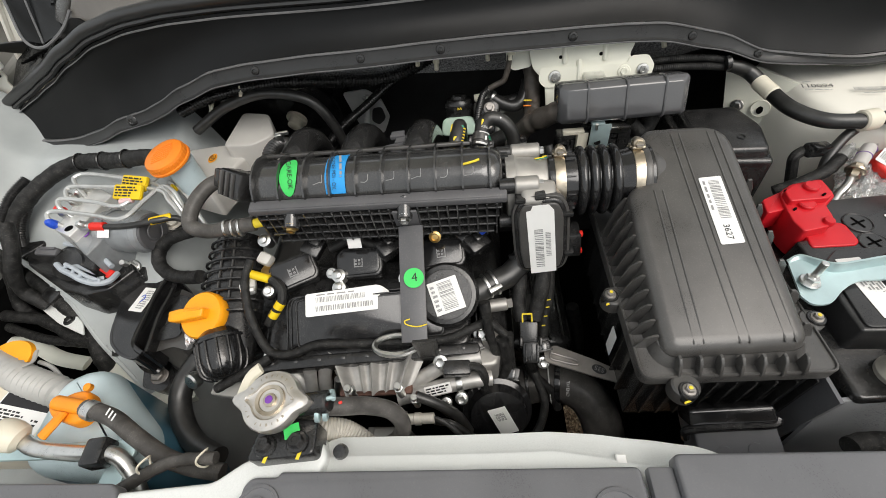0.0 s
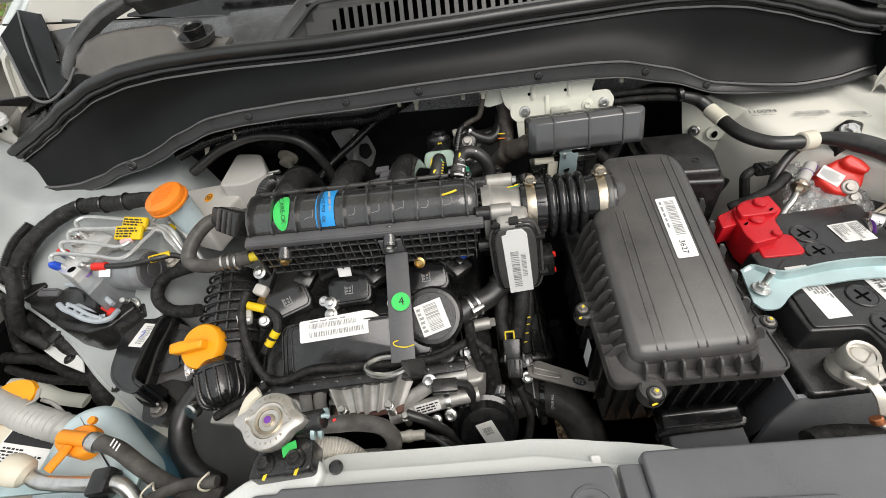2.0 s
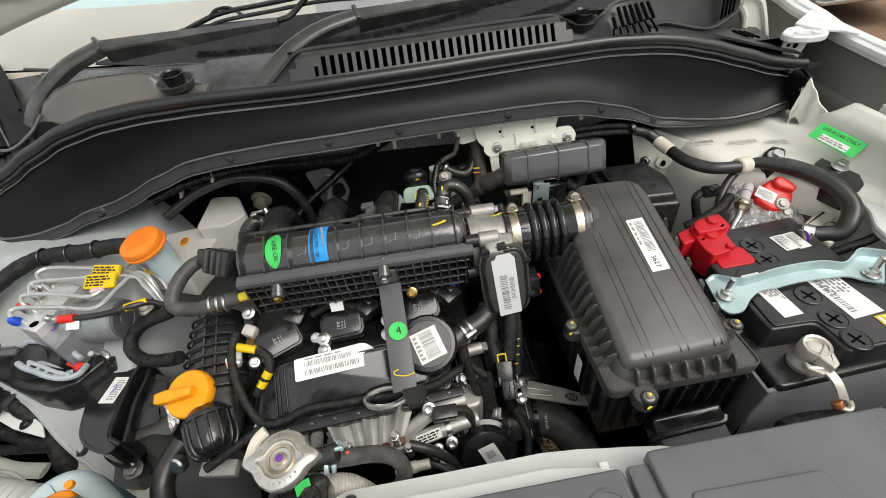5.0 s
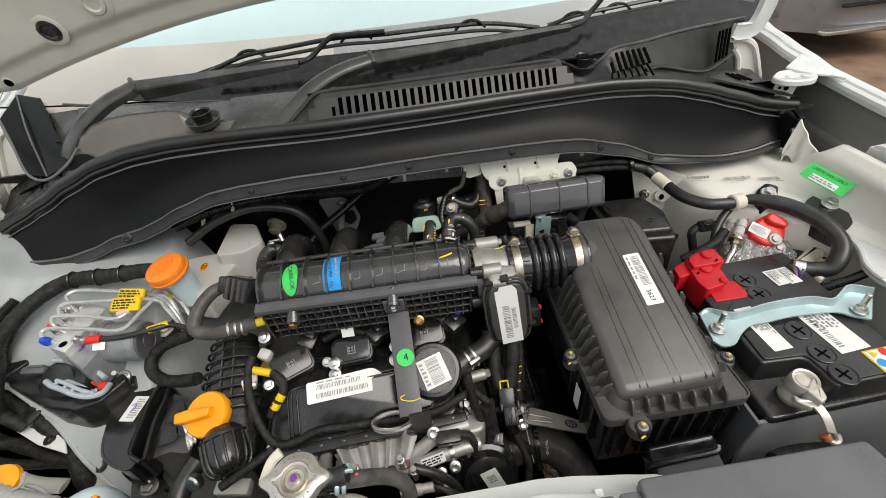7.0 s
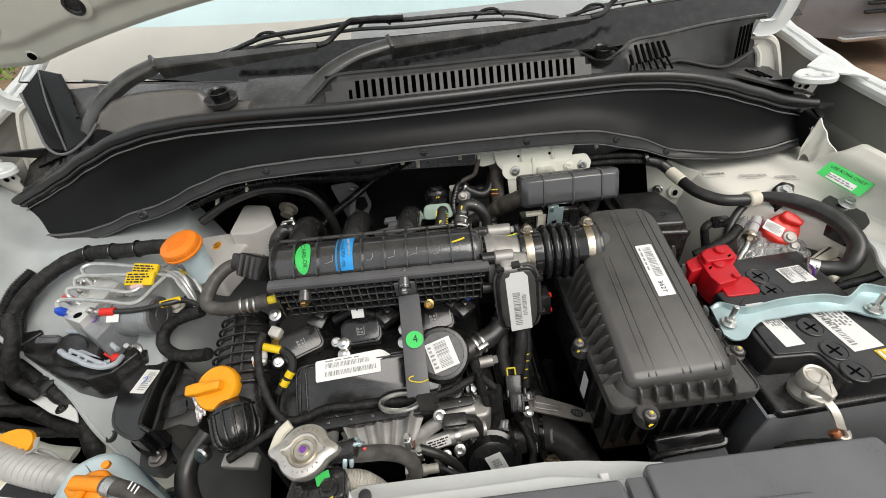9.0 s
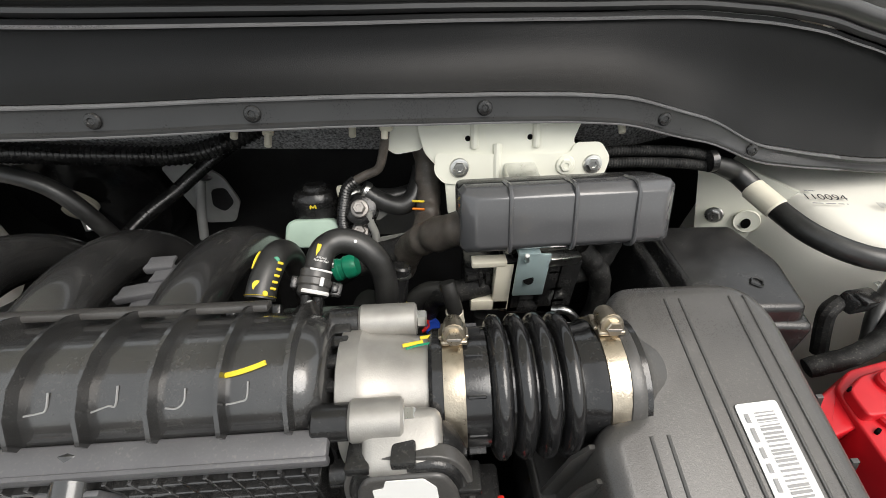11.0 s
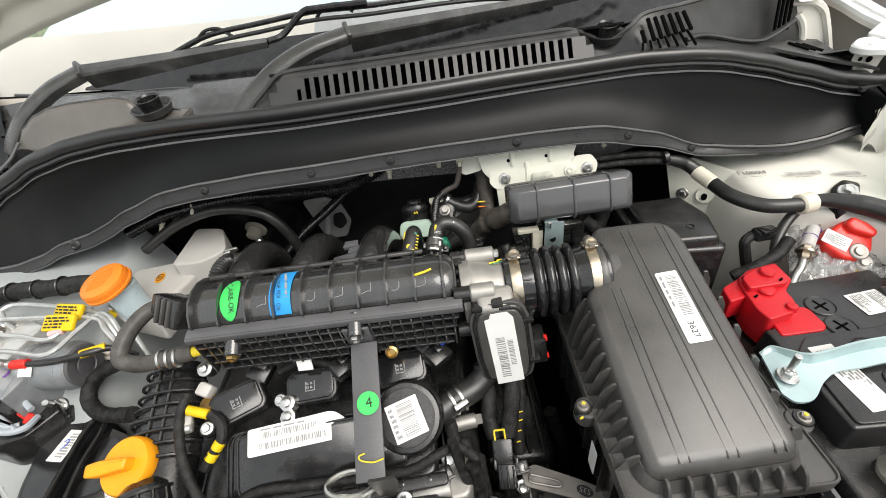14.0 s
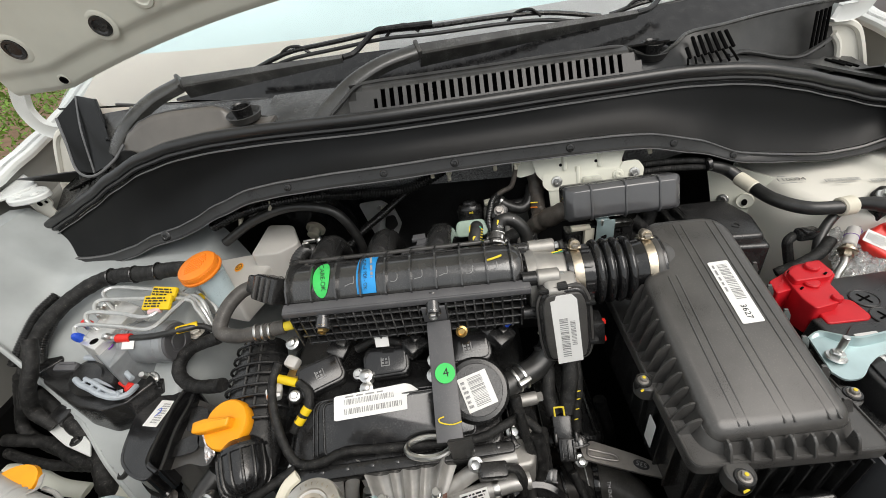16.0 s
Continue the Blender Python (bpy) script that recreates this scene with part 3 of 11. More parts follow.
def cover_rows(x):
    f, y = seal_z(x) + 0.002, seal_y(x) + 0.005
    c, k = curve_at(x, CRX, CRZ), curve_at(x, KNX, KNZ)
    c, k = max(c, f + 0.001), max(k, f)
    h = c - k
    yk = y + 0.030
    return [(x, y, f - 0.006), (x, y + 0.008, f - 0.002), (x, yk - 0.006, k - 0.002), (x, yk, k), (x, yk + 0.003, k + 0.10 * h), (x, yk + 0.012, k + 0.78 * h), (x, yk + 0.0155, k + 0.94 * h), (x, yk + 0.019, c), (x, yk + 0.024, c + 0.0004), (x, yk + 0.029, c - 0.0018), (x, yk + 0.032, c - 0.007), (x, yk + 0.045, max(f - 0.006, c - 0.016)), (x, yk + 0.05, f - 0.014), (x, y, f - 0.014)]


bm = bmesh.new()
loft(bm, [cover_rows(x) for x in spread(-0.622, -0.287, 96)])
part("linkage_cover", bm, LINK, top, smooth=28)
bm = bmesh.new()
tube(bm, [(x, seal_y(x) + 0.056, curve_at(x, CRX, CRZ) + 0.0006) for x in spread(-0.61, -0.295, 40)], 0.0016, 6, 1)
part("ridge_line", bm, COWL, top)
# rear deck of the cover up to the glass, and the wide side floor
bm = bmesh.new()
quad_sheet(bm, lambda u, v: (u, seal_y(u) + 0.075 + (0.775 - seal_y(u) - 0.075) * v, (curve_at(u, CRX, CRZ) - 0.014) * (1 - v) + (1.208 + 0.07 * max(0, -0.36 - u)) * v), spread(-0.60, -0.29, 30), spread(0, 1, 6), 0.003)
part("rear_deck", bm, COWL, top)
FOOT = [(-0.617, 0.676, 1.150), (-0.590, 0.668, 1.168), (-0.566, 0.660, 1.180), (-0.548, 0.655, 1.179), (-0.532, 0.650, 1.170)]
bm = bmesh.new()
quad_sheet(bm, lambda i, v: Vector(FOOT[int(i)]) + Vector((0, -0.010 * v, -0.016 * v - (FOOT[int(i)][2] - 1.150) * v)), range(5), spread(0, 1, 3), 0.004, (0, 1, 0))
part("foot_tab", bm, APRON, top)

for x, y, z in ((-0.329, 0.650, 1.222), (0.339, 0.708, 1.219)):
    bm = bmesh.new()
    m = at(x, y, z, 8, 0, 0)
    lathe(bm, [(0.006, -0.024), (0.012, -0.020), (0.0155, 0.004), (0.0172, 0.0075), (0.0158, 0.0085), (0.0135, 0.006), (0.0115, -0.010), (0.004, -0.011)], m, 20)
    part("screw_cup", bm, BLACK, top)
    bm = bmesh.new()
    lathe(bm, [(0.0165, -0.018), (0.024, -0.014), (0.027, -0.006), (0.0285, -0.0035), (0.026, -0.003), (0.019, -0.010)], m, 20)
    part("cup_seat", bm, GRILLE, top)
# stepped wall at the far end with its slots
WALL = [(0.290, 0.678, 1.192, 1.227), (0.312, 0.690, 1.188, 1.216), (0.340, 0.688, 1.186, 1.204), (0.366, 0.678, 1.186, 1.222), (0.388, 0.668, 1.190), (0.436, 0.664, 1.196), (0.500, 0.700, 1.187), (0.563, 0.725, 1.171), (0.649, 0.755, 1.150), (0.731, 0.790, 1.141)]
WTOP = [None, None, None, None, (0.392, 0.704, 1.234), (0.450, 0.714, 1.237), (0.505, 0.732, 1.239), (0.556, 0.748, 1.240), (0.630, 0.768, 1.240), (0.700, 0.800, 1.235)]
foot = smooth_line([(w[0], w[1], w[2]) for w in WALL], 6)
crest = smooth_line([(w[0], w[1] + 0.012, w[3]) if t is None else t for w, t in zip(WALL, WTOP)], 6)
bm = bmesh.new()
quad_sheet(bm, lambda i, v: foot[int(i)].lerp(crest[int(i)], v), range(len(foot)), spread(0, 1, 5), 0.003, (0, 1, 0))
wall = part("end_wall", bm, GRILLE, top)
bm = bmesh.new()
tube(bm, crest, 0.0032, 8, 1)
part("bead", bm, COWL, wall)
bm = bmesh.new()
quad_sheet(bm, lambda i, v: Vector((foot[int(i)].x, seal_y(foot[int(i)].x) + 0.007, seal_z(foot[int(i)].x) + 0.005)).lerp(foot[int(i)] + Vector((0, 0, 0.001)), v ** 1.2), range(len(foot)), spread(0, 1, 5), 0.003)
part("end_shelf", bm, GRILLE, top)
bm = bmesh.new()
tube(bm, [(0.440, 0.668, 1.200), (0.470, 0.684, 1.199), (0.505, 0.696, 1.190), (0.545, 0.703, 1.178), (0.585, 0.712, 1.171), (0.622, 0.730, 1.176), (0.650, 0.742, 1.186)], 0.0050, 8, 6, flat=0.7)
part("shelf_lip", bm, GRILLE, wall)
# dark strips laid on the wall paint the shade inside its slots
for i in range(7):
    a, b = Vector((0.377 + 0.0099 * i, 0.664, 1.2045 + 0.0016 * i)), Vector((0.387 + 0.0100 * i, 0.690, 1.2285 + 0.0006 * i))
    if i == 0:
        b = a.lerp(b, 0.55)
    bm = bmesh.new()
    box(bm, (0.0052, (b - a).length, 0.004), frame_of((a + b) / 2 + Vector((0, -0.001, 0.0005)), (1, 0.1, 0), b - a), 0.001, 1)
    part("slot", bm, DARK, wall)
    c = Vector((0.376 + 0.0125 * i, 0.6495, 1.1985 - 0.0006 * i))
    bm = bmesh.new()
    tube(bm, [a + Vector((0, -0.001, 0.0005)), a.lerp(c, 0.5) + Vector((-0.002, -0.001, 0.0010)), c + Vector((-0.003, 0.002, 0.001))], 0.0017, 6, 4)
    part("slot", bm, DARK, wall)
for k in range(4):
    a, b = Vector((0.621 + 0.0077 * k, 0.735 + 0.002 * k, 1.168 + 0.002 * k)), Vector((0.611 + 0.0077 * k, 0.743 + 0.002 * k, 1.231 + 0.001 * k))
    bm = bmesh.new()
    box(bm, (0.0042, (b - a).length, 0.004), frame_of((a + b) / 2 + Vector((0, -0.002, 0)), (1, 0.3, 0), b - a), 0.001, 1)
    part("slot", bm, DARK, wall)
# end flap with slots
FLAP = [(0.655, 0.745), (0.600, 0.690), (0.560, 0.664), (0.640, 0.655), (0.735, 0.650), (0.690, 0.712)]
bm = bmesh.new()
rings = [[(x, y, curve_at(x, (0.55, 0.735), (1.172, 1.122)) + dz + 0.10 * (y - 0.65)) for x, y in FLAP] for dz in (0, 0.004)]
loft(bm, rings)
part("end_flap", bm, GRILLE, top)
for i in range(3):
    bm = bmesh.new()
    c = Vector((0.630, 0.690, 1.1615)) + Vector((0.013 * i, 0.002 * i, -0.003 * i))
    box(bm, (0.030, 0.0048, 0.003), at(*c, 0, 14, -50), 0.0006, 1)
    part("slot", bm, DARK, top)
# folded end trim on the other side: two dark faces that meet in a fold, with pale rims painted as highlights
TA, TB, TC = Vector((-0.735, 0.830, 1.248)), Vector((-0.726, 0.750, 1.228)), Vector((-0.628, 0.650, 1.152))
TD, TE, TF = Vector((-0.660, 0.655, 1.158)), Vector((-0.700, 0.830, 1.236)), Vector((-0.590, 0.660, 1.166))
for q in ((TB, TA, TC, TD), (TA, TE, TF, TC)):
    bm = bmesh.new()
    quad_sheet(bm, lambda u, v: q[0].lerp(q[1], u).lerp(q[3].lerp(q[2], u), v) + Vector((0, -0.008, 0)) * math.sin(math.pi * v) * math.sin(math.pi * u), spread(0, 1, 6), spread(0, 1, 8), 0.004, (0, 1, 0))
    part("end_trim", bm, APRON, top)
bm = bmesh.new()
tube(bm, [TB, TB.lerp(TD, 0.5), TD, TC + Vector((0, -0.004, -0.004)), TF, TF + Vector((0.025, 0.01, 0.022))], 0.0024, 6, 5)
part("trim_edge", bm, LEDGE, top)
bm = bmesh.new()
tube(bm, [TA, TA.lerp(TC, 0.45) + Vector((0.004, -0.012, 0)), TC], 0.0016, 6, 5)
part("trim_edge", bm, LEDGE, top)
bm = bmesh.new()
tube(bm, [TE, TE.lerp(TF, 0.4) + Vector((0.002, 0, -0.004)), TE.lerp(TF, 0.42) + Vector((-0.004, 0, -0.012)), TE.lerp(TF, 0.7)], 0.003, 6, 5)
part("trim_edge", bm, APRON, top)
for i in range(4):
    bm = bmesh.new()
    c = Vector((-0.690, 0.668, 1.123)) + Vector((0.0105 * i, 0.000, 0.0035 * i))
    box(bm, (0.0042, 0.030, 0.003), at(*c, 0, -20, -42), 0.0006, 1)
    part("slot", bm, DARK, top)

# windscreen, and dashboard sheets behind it whose tints stand in for reflections
screen = thing("windscreen", "raked tinted windscreen with black border", "windscreen", (0, 0.8, 1.15), kind="structure")


def glass(u, v, drop=0.0):
    x = -0.79 + 1.58 * u
    y = 0.775 + 0.75 * v + 0.06 * (2 * u - 1) ** 2
    return (x * (1 - 0.10 * v), y, 1.208 + 0.44 * v + 0.022 * (2 * u - 1) ** 2 - drop)


bm = bmesh.new()
quad_sheet(bm, glass, spread(0, 1, 30), spread(0.0, 1, 14), 0.005, (0, 0.5, -0.86))
pane = part("pane", bm, GLASS, screen)
pane.visible_shadow = False
bm = bmesh.new()
quad_sheet(bm, lambda u, v: glass(u, v * min(1.0, max(0.05, (u - 0.17) / 0.10)), -0.004), spread(0.17, 1, 40), spread(-0.02, 0.085, 4), 0.002, (0, 0.5, -0.86))
part("border", bm, FRIT, screen)
dash = thing("dashboard", "dashboard sheets tinted for the reflections in the windscreen", "dashboard", (0, 0.95, 1.2))
# cream, grey and blue sheets carry what the glass reflects
bm = bmesh.new()
quad_sheet(bm, lambda u, v: glass(u, v, 0.014 + 0.05 * v), spread(0.02, 0.42, 10), spread(0.0, 0.20, 8), 0.012, (0, 0.5, -0.86))
part("top_pad", bm, DASHTOP, dash)
bm = bmesh.new()
quad_sheet(bm, lambda u, v: glass(u, v, 0.014 + 0.05 * v), spread(0.42, 0.98, 12), spread(0.0, 0.20, 8), 0.012, (0, 0.5, -0.86))
part("dim_reflection_pad", bm, DASHGREY, dash)
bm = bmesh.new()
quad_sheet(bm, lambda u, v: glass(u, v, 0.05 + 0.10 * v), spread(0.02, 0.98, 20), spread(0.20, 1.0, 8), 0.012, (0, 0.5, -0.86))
part("sky_reflection_pad", bm, SKYTINT, dash)

# wipers
def wiper(pivot, flat_pts, rod_pts, blade_pts, w):
    a = thing("wiper", "matt black wiper arm with rubber blade on the glass", "wiper", pivot, group="wipers")
    bm = bmesh.new()
    line = smooth_line(flat_pts, 8)
    rings = []
    for i, p in enumerate(line):
        d = (line[min(i + 1, len(line) - 1)] - line[max(i - 1, 0)]).normalized()
        s = d.cross(Vector((0, -0.6, 0.8))).normalized()
        n = s.cross(d)
        hw = w * (1.30 - 0.30 * i / (len(line) - 1))
        rings.append([p + s * a * hw + n * b for a, b in ((-1, -0.010), (-1, 0.002), (-0.85, 0.0045), (-0.5, 0.006), (0.5, 0.006), (0.85, 0.0045), (1, 0.002), (1, -0.010))])
    loft(bm, rings)
    part("arm", bm, COWL, a)
    bm = bmesh.new()
    d = (line[-1] - line[-2]).normalized()
    box(bm, (0.007, 2.3 * w, 0.016), frame_of(line[-1] + d * 0.002 + Vector((0, 0, 0.001)), d, d.cross(Vector((0, -0.6, 0.8)))), 0.002)
    part("joint", bm, COWL, a)
    bm = bmesh.new()
    rings = []
    bar = smooth_line(rod_pts[:2], 10)
    for i, p in enumerate(bar):
        t = i / (len(bar) - 1)
        d = (bar[-1] - bar[0]).normalized()
        s = d.cross(Vector((0, -0.6, 0.8))).normalized()
        n = s.cross(d)
        hw, dp = w * (0.95 - 0.50 * t), 0.020 * (1 - t) + 0.007
        rings.append([p + s * k * hw + n * b for k, b in ((-1, -dp), (-1, 0.001), (-0.8, 0.0035), (0.8, 0.0035), (1, 0.001), (1, -dp))])
    loft(bm, rings)
    part("arm_channel", bm, COWL, a)
    bm = bmesh.new()
    tube(bm, rod_pts[1:], 0.0050, 8, 6)
    part("arm_rod", bm, BLACK, a)
    bm = bmesh.new()
    tube(bm, blade_pts, 0.0060, 8, 6, flat=0.7)
    bl = part("blade", bm, BLACK, a)
    bm = bmesh.new()
    tube(bm, [Vector(p) + Vector((0, -0.006, -0.011)) for p in blade_pts], 0.0032, 8, 6)
    part("rubber", bm, RUBBER, bl)
    for k in (0.25, 0.55, 0.8):
        fine = smooth_line(blade_pts, 10)
        q = fine[int(k * (len(fine) - 1))]
        bm = bmesh.new()
        tube(bm, [q + Vector((-0.03, -0.003, -0.008)), q + Vector((-0.012, -0.002, 0.005)), q + Vector((0.012, -0.002, 0.006)), q + Vector((0.03, -0.003, -0.007))], 0.0028, 6, 5)
        part("bow", bm, BLACK, bl)
    return a


wiper((-0.211, 0.648, 1.19), [(-0.213, 0.645, 1.186), (-0.185, 0.655, 1.212), (-0.145, 0.672, 1.238), (-0.095, 0.690, 1.256), (-0.040, 0.706, 1.264)],
      [(-0.036, 0.707, 1.2645), (0.345, 0.800, 1.257), (0.372, 0.812, 1.260), (0.392, 0.828, 1.272), (0.412, 0.83, 1.292), (0.43, 0.84, 1.315)],
      [(0.318, 0.860, 1.250), (0.372, 0.86, 1.263), (0.444, 0.87, 1.267), (0.566, 0.885, 1.272), (0.70, 0.90, 1.275)], 0.0115)
wiper((-0.608, 0.68, 1.15), [(-0.612, 0.678, 1.150), (-0.585, 0.684, 1.188), (-0.550, 0.695, 1.220), (-0.505, 0.712, 1.246), (-0.455, 0.725, 1.262)],
      [(-0.450, 0.726, 1.2625), (-0.176, 0.766, 1.259), (-0.155, 0.785, 1.262), (-0.116, 0.79, 1.288), (-0.091, 0.79, 1.291), (-0.012, 0.79, 1.289)],
      [(-0.352, 0.800, 1.254), (-0.310, 0.80, 1.267), (-0.269, 0.80, 1.276), (-0.188, 0.80, 1.281), (-0.10, 0.80, 1.286), (-0.013, 0.80, 1.283), (0.115, 0.81, 1.281), (0.197, 0.825, 1.274), (0.291, 0.83, 1.256)], 0.0115)

# raised bonnet
bon = thing("bonnet", "white raised bonnet seen from its underside", "bonnet", (0, 0.77, 1.3))


def hood(u, v):
    """From the rear edge upwards and forwards; the rim is set back behind a crease."""
    x = -0.735 + 1.38 * u
    ze = max(1.279, 1.372 - 0.23 * x * x)
    s = 1.0 * v
    rim = 0.006 * (1 - ease((s - 0.030) / 0.014)) + 0.004 * (1 - ease(s / 0.008))
    return (x * (1 + 0.02 * v), 0.710 - s * 0.36 + rim, ze + s * 0.93 + (0.03 * x * x) * v)


bm = bmesh.new()
quad_sheet(bm, hood, spread(0, 1, 40), [0, 0.003, 0.006, 0.010, 0.018, 0.027, 0.031, 0.035, 0.039, 0.043, 0.047, 0.06, 0.085, 0.11, 0.2, 0.4, 0.6, 0.8, 1.0], 0.009, (0, 1, 0.3))
part("panel", bm, UNDER, bon)
for x, v, gm, r in ((-0.510, 0.054, BLACK, 1.0), (0.510, 0.054, BLACK, 1.0), (-0.655, 0.075, BLACK, 1.0), (-0.426, 0.066, UNDER, 1.1), (-0.632, 0.016, DARK, 0.4)):
    p = Vector(hood((x + 0.735) / 1.38, v))
    m, _ = along(p, p + Vector((0, -0.93, -0.36)))
    m = m @ at(0, 0, 0.0005)
    bm = bmesh.new()
    lathe(bm, [(0.024 * r, -0.0008), (0.021 * r, 0.0004), (0.0165 * r, 0.0006), (0.0155 * r, -0.003)], m, 24)
    part("dimple", bm, UNDER, bon)
    bm = bmesh.new()
    lathe(bm, [(0.0158 * r, -0.002), (0.0150 * r, 0.0022), (0.011 * r, 0.0026), (0.009 * r, 0.0008), (0.004 * r, 0.0004)], m, 24)
    part("grommet", bm, gm, bon)
# hinge arms, pillars and pivot brackets at the rear corners; the car's middle lies at x = -0.027
for s in (1, -1):
    low = 0.0

    def put(x, y, z):
        return Vector((x, y, z)) if s > 0 else Vector((-0.054 - x, y, z + low))

    bm = bmesh.new()
    rings = []
    arm = ((0.660, 0.765, 1.222), (0.674, 0.763, 1.219), (0.698, 0.762, 1.223), (0.708, 0.76, 1.248), (0.710, 0.758, 1.29), (0.704, 0.755, 1.34), (0.690, 0.75, 1.40))
    if s < 0:
        arm = ((0.712, 0.80, 1.188), (0.738, 0.80, 1.192), (0.762, 0.80, 1.209), (0.770, 0.80, 1.245), (0.752, 0.80, 1.29), (0.735, 0.79, 1.32), (0.710, 0.78, 1.37))
    arm = smooth_line([put(*p) for p in arm], 7)
    for k, p in enumerate(arm):
        d = (arm[min(k + 1, len(arm) - 1)] - arm[max(k - 1, 0)]).normalized()
        n = Vector((d.z, 0, -d.x)).normalized() * (0.0145 if k > 3 else 0.012)
        w = Vector((0, 0.010, 0))
        rings.append([p + n, p + n * 0.92 - w * 0.25, p + n * 0.75 - w * 0.1, p - n * 0.75 - w * 0.1, p - n * 0.92 - w * 0.25, p - n, p - n + w, p + n + w])
    loft(bm, rings)
    part("hinge_arm", bm, WHITE, bon, "cream painted curved hinge arm")
    bm = bmesh.new()
    ol = fillet([(0.640, 1.198), (0.696, 1.196), (0.718, 1.185), (0.733, 1.160), (0.768, 1.09), (0.785, 1.02), (0.640, 1.02)], 0.014)
    rings = [[put(x, 0.772 + dy, z) for x, z in inset(ol, q)] for q, dy in ((0.0, 0.030), (0.0, 0.004), (0.003, 0.0), (0.009, 0.001), (0.012, 0.006))]
    loft(bm, rings)
    pillar = solid("body_pillar", bm, TOWER, "cream painted pillar panel below the hinge arm", "car body", "structure")
    bm = bmesh.new()
    tube(bm, [put(0.680, 0.776, 1.185), put(0.696, 0.776, 1.165), put(0.705, 0.776, 1.130), put(0.712, 0.776, 1.05)], 0.006, 8, 6)
    part("bead", bm, TOWER, pillar)
    low = -0.034
    h = thing("pivot_bracket", "white painted tongue bracket with drilled foot on the wing", "bracket", put(0.76, 0.68, 1.15), group="pivot brackets")
    bm = bmesh.new()
    ol = [(0.806, 0.748), (0.790, 0.735), (0.729, 0.689), (0.746, 0.668), (0.768, 0.652), (0.788, 0.648), (0.806, 0.630)]
    rings = [[put(x, y, curve_at(x, (0.72, 0.76, 0.806), (1.1655, 1.164, 1.160)) + 0.12 * (y - 0.69) + dz) for x, y in inset(fillet(ol, 0.004), q)] for q, dz in ((0.001, -0.003), (0, -0.002), (0, 0.001), (0.001, 0.002))]
    loft(bm, rings)
    part("tongue", bm, WHITE, h)
    bm = bmesh.new()
    ol = fillet([(0.686, 0.664), (0.690, 0.646), (0.712, 0.634), (0.742, 0.632), (0.760, 0.642), (0.768, 0.662), (0.752, 0.684), (0.715, 0.688)], 0.012)
    rings = [[put(x, y, 1.158 + 0.06 * (y - 0.66) + dz) for x, y in inset(ol, q)] for q, dz in ((0.002, -0.008), (0, -0.006), (0, 0.001), (0.002, 0.003), (0.005, 0.0032), (0.009, 0.001))]
    loft(bm, rings)
    foot_plate = part("foot", bm, WHITE, h)
    for bx, by in ((0.716, 0.660), (0.742, 0.654)):
        bm = bmesh.new()
        lathe(bm, [(0.006, 0), (0.0055, 0.002), (0.003, 0.003)], Matrix.Translation(put(bx, by, 1.1585)), 14)
        part("stud", bm, WHITE, foot_plate)
    bm = bmesh.new()
    ol = [(0.700, 1.156), (0.748, 1.156), (0.742, 1.11), (0.752, 1.03), (0.712, 1.03), (0.708, 1.128), (0.700, 1.134)]
    loft(bm, [[put(x, 0.662 + dy + 0.1 * (1.156 - z), z) for x, z in fillet(ol, 0.004)] for dy in (0, 0.0025)])
    leg = part("leg", bm, TOWER, h)
    for hx, hz, r in ((0.723, 1.137, 0.0045), (0.709, 1.139, 0.0028)):
        bm = bmesh.new()
        lathe(bm, [(r, 0), (r, 0.0012), (r * 0.3, 0.001)], along(put(hx, 0.6625, hz), put(hx, 0.60, hz))[0], 14)
        part("hole", bm, DARK, leg)
# floor beside the linkage cover, below the folded trim
bm = bmesh.new()
quad_sheet(bm, lambda u, v: (-0.70 + 0.15 * u, 0.655 + 0.14 * v, 1.105 + 0.055 * u + 0.060 * v + 0.05 * v * (1 - u)), spread(0, 1, 6), spread(0, 1, 6), 0.004)
part("side_floor", bm, COWL, top)
bm = bmesh.new()
quad_sheet(bm, lambda u, v: Vector((-0.765 + 0.10 * u, 0.662 + 0.05 * v, 1.078 + 0.050 * u + 0.03 * v)), spread(0, 1, 5), spread(0, 1, 3), 0.004)
part("end_flap", bm, COWL, top)
# ---- air filter box ----
af = thing("air_filter_box", "charcoal plastic air filter box with ribbed lid", "air filter", (0.28, 0.29, 0.86))
AZ = lambda y: 0.996 + (y - 0.18) * (1.072 - 0.996) / 0.24
out = fillet([(0.213, 0.178), (0.346, 0.184), (0.334, 0.428), (0.234, 0.428), (0.235, 0.360), (0.209, 0.352)],
             [0.018, 0.018, 0.034, 0.020, 0.012, 0.020], 6)
low = inset(out, -0.014)
bm = bmesh.new()
rings = [[(p.x, p.y, 0.974) for p in inset(out, -0.008)]]
for h, d in ((0.35, -0.004), (0.55, -0.001)):
    rings.append([(p.x, p.y, 0.974 + (AZ(p.y) - 0.974) * h) for p in inset(out, d)])
for k in range(5):
    a = k / 4 * math.pi / 2
    rings.append([(p.x, p.y, AZ(p.y) - 0.0115 + 0.0115 * math.sin(a)) for p in inset(out, 0.0115 * (1 - math.cos(a)))])
loft(bm, rings)
lid = part("lid", bm, GREY, af)
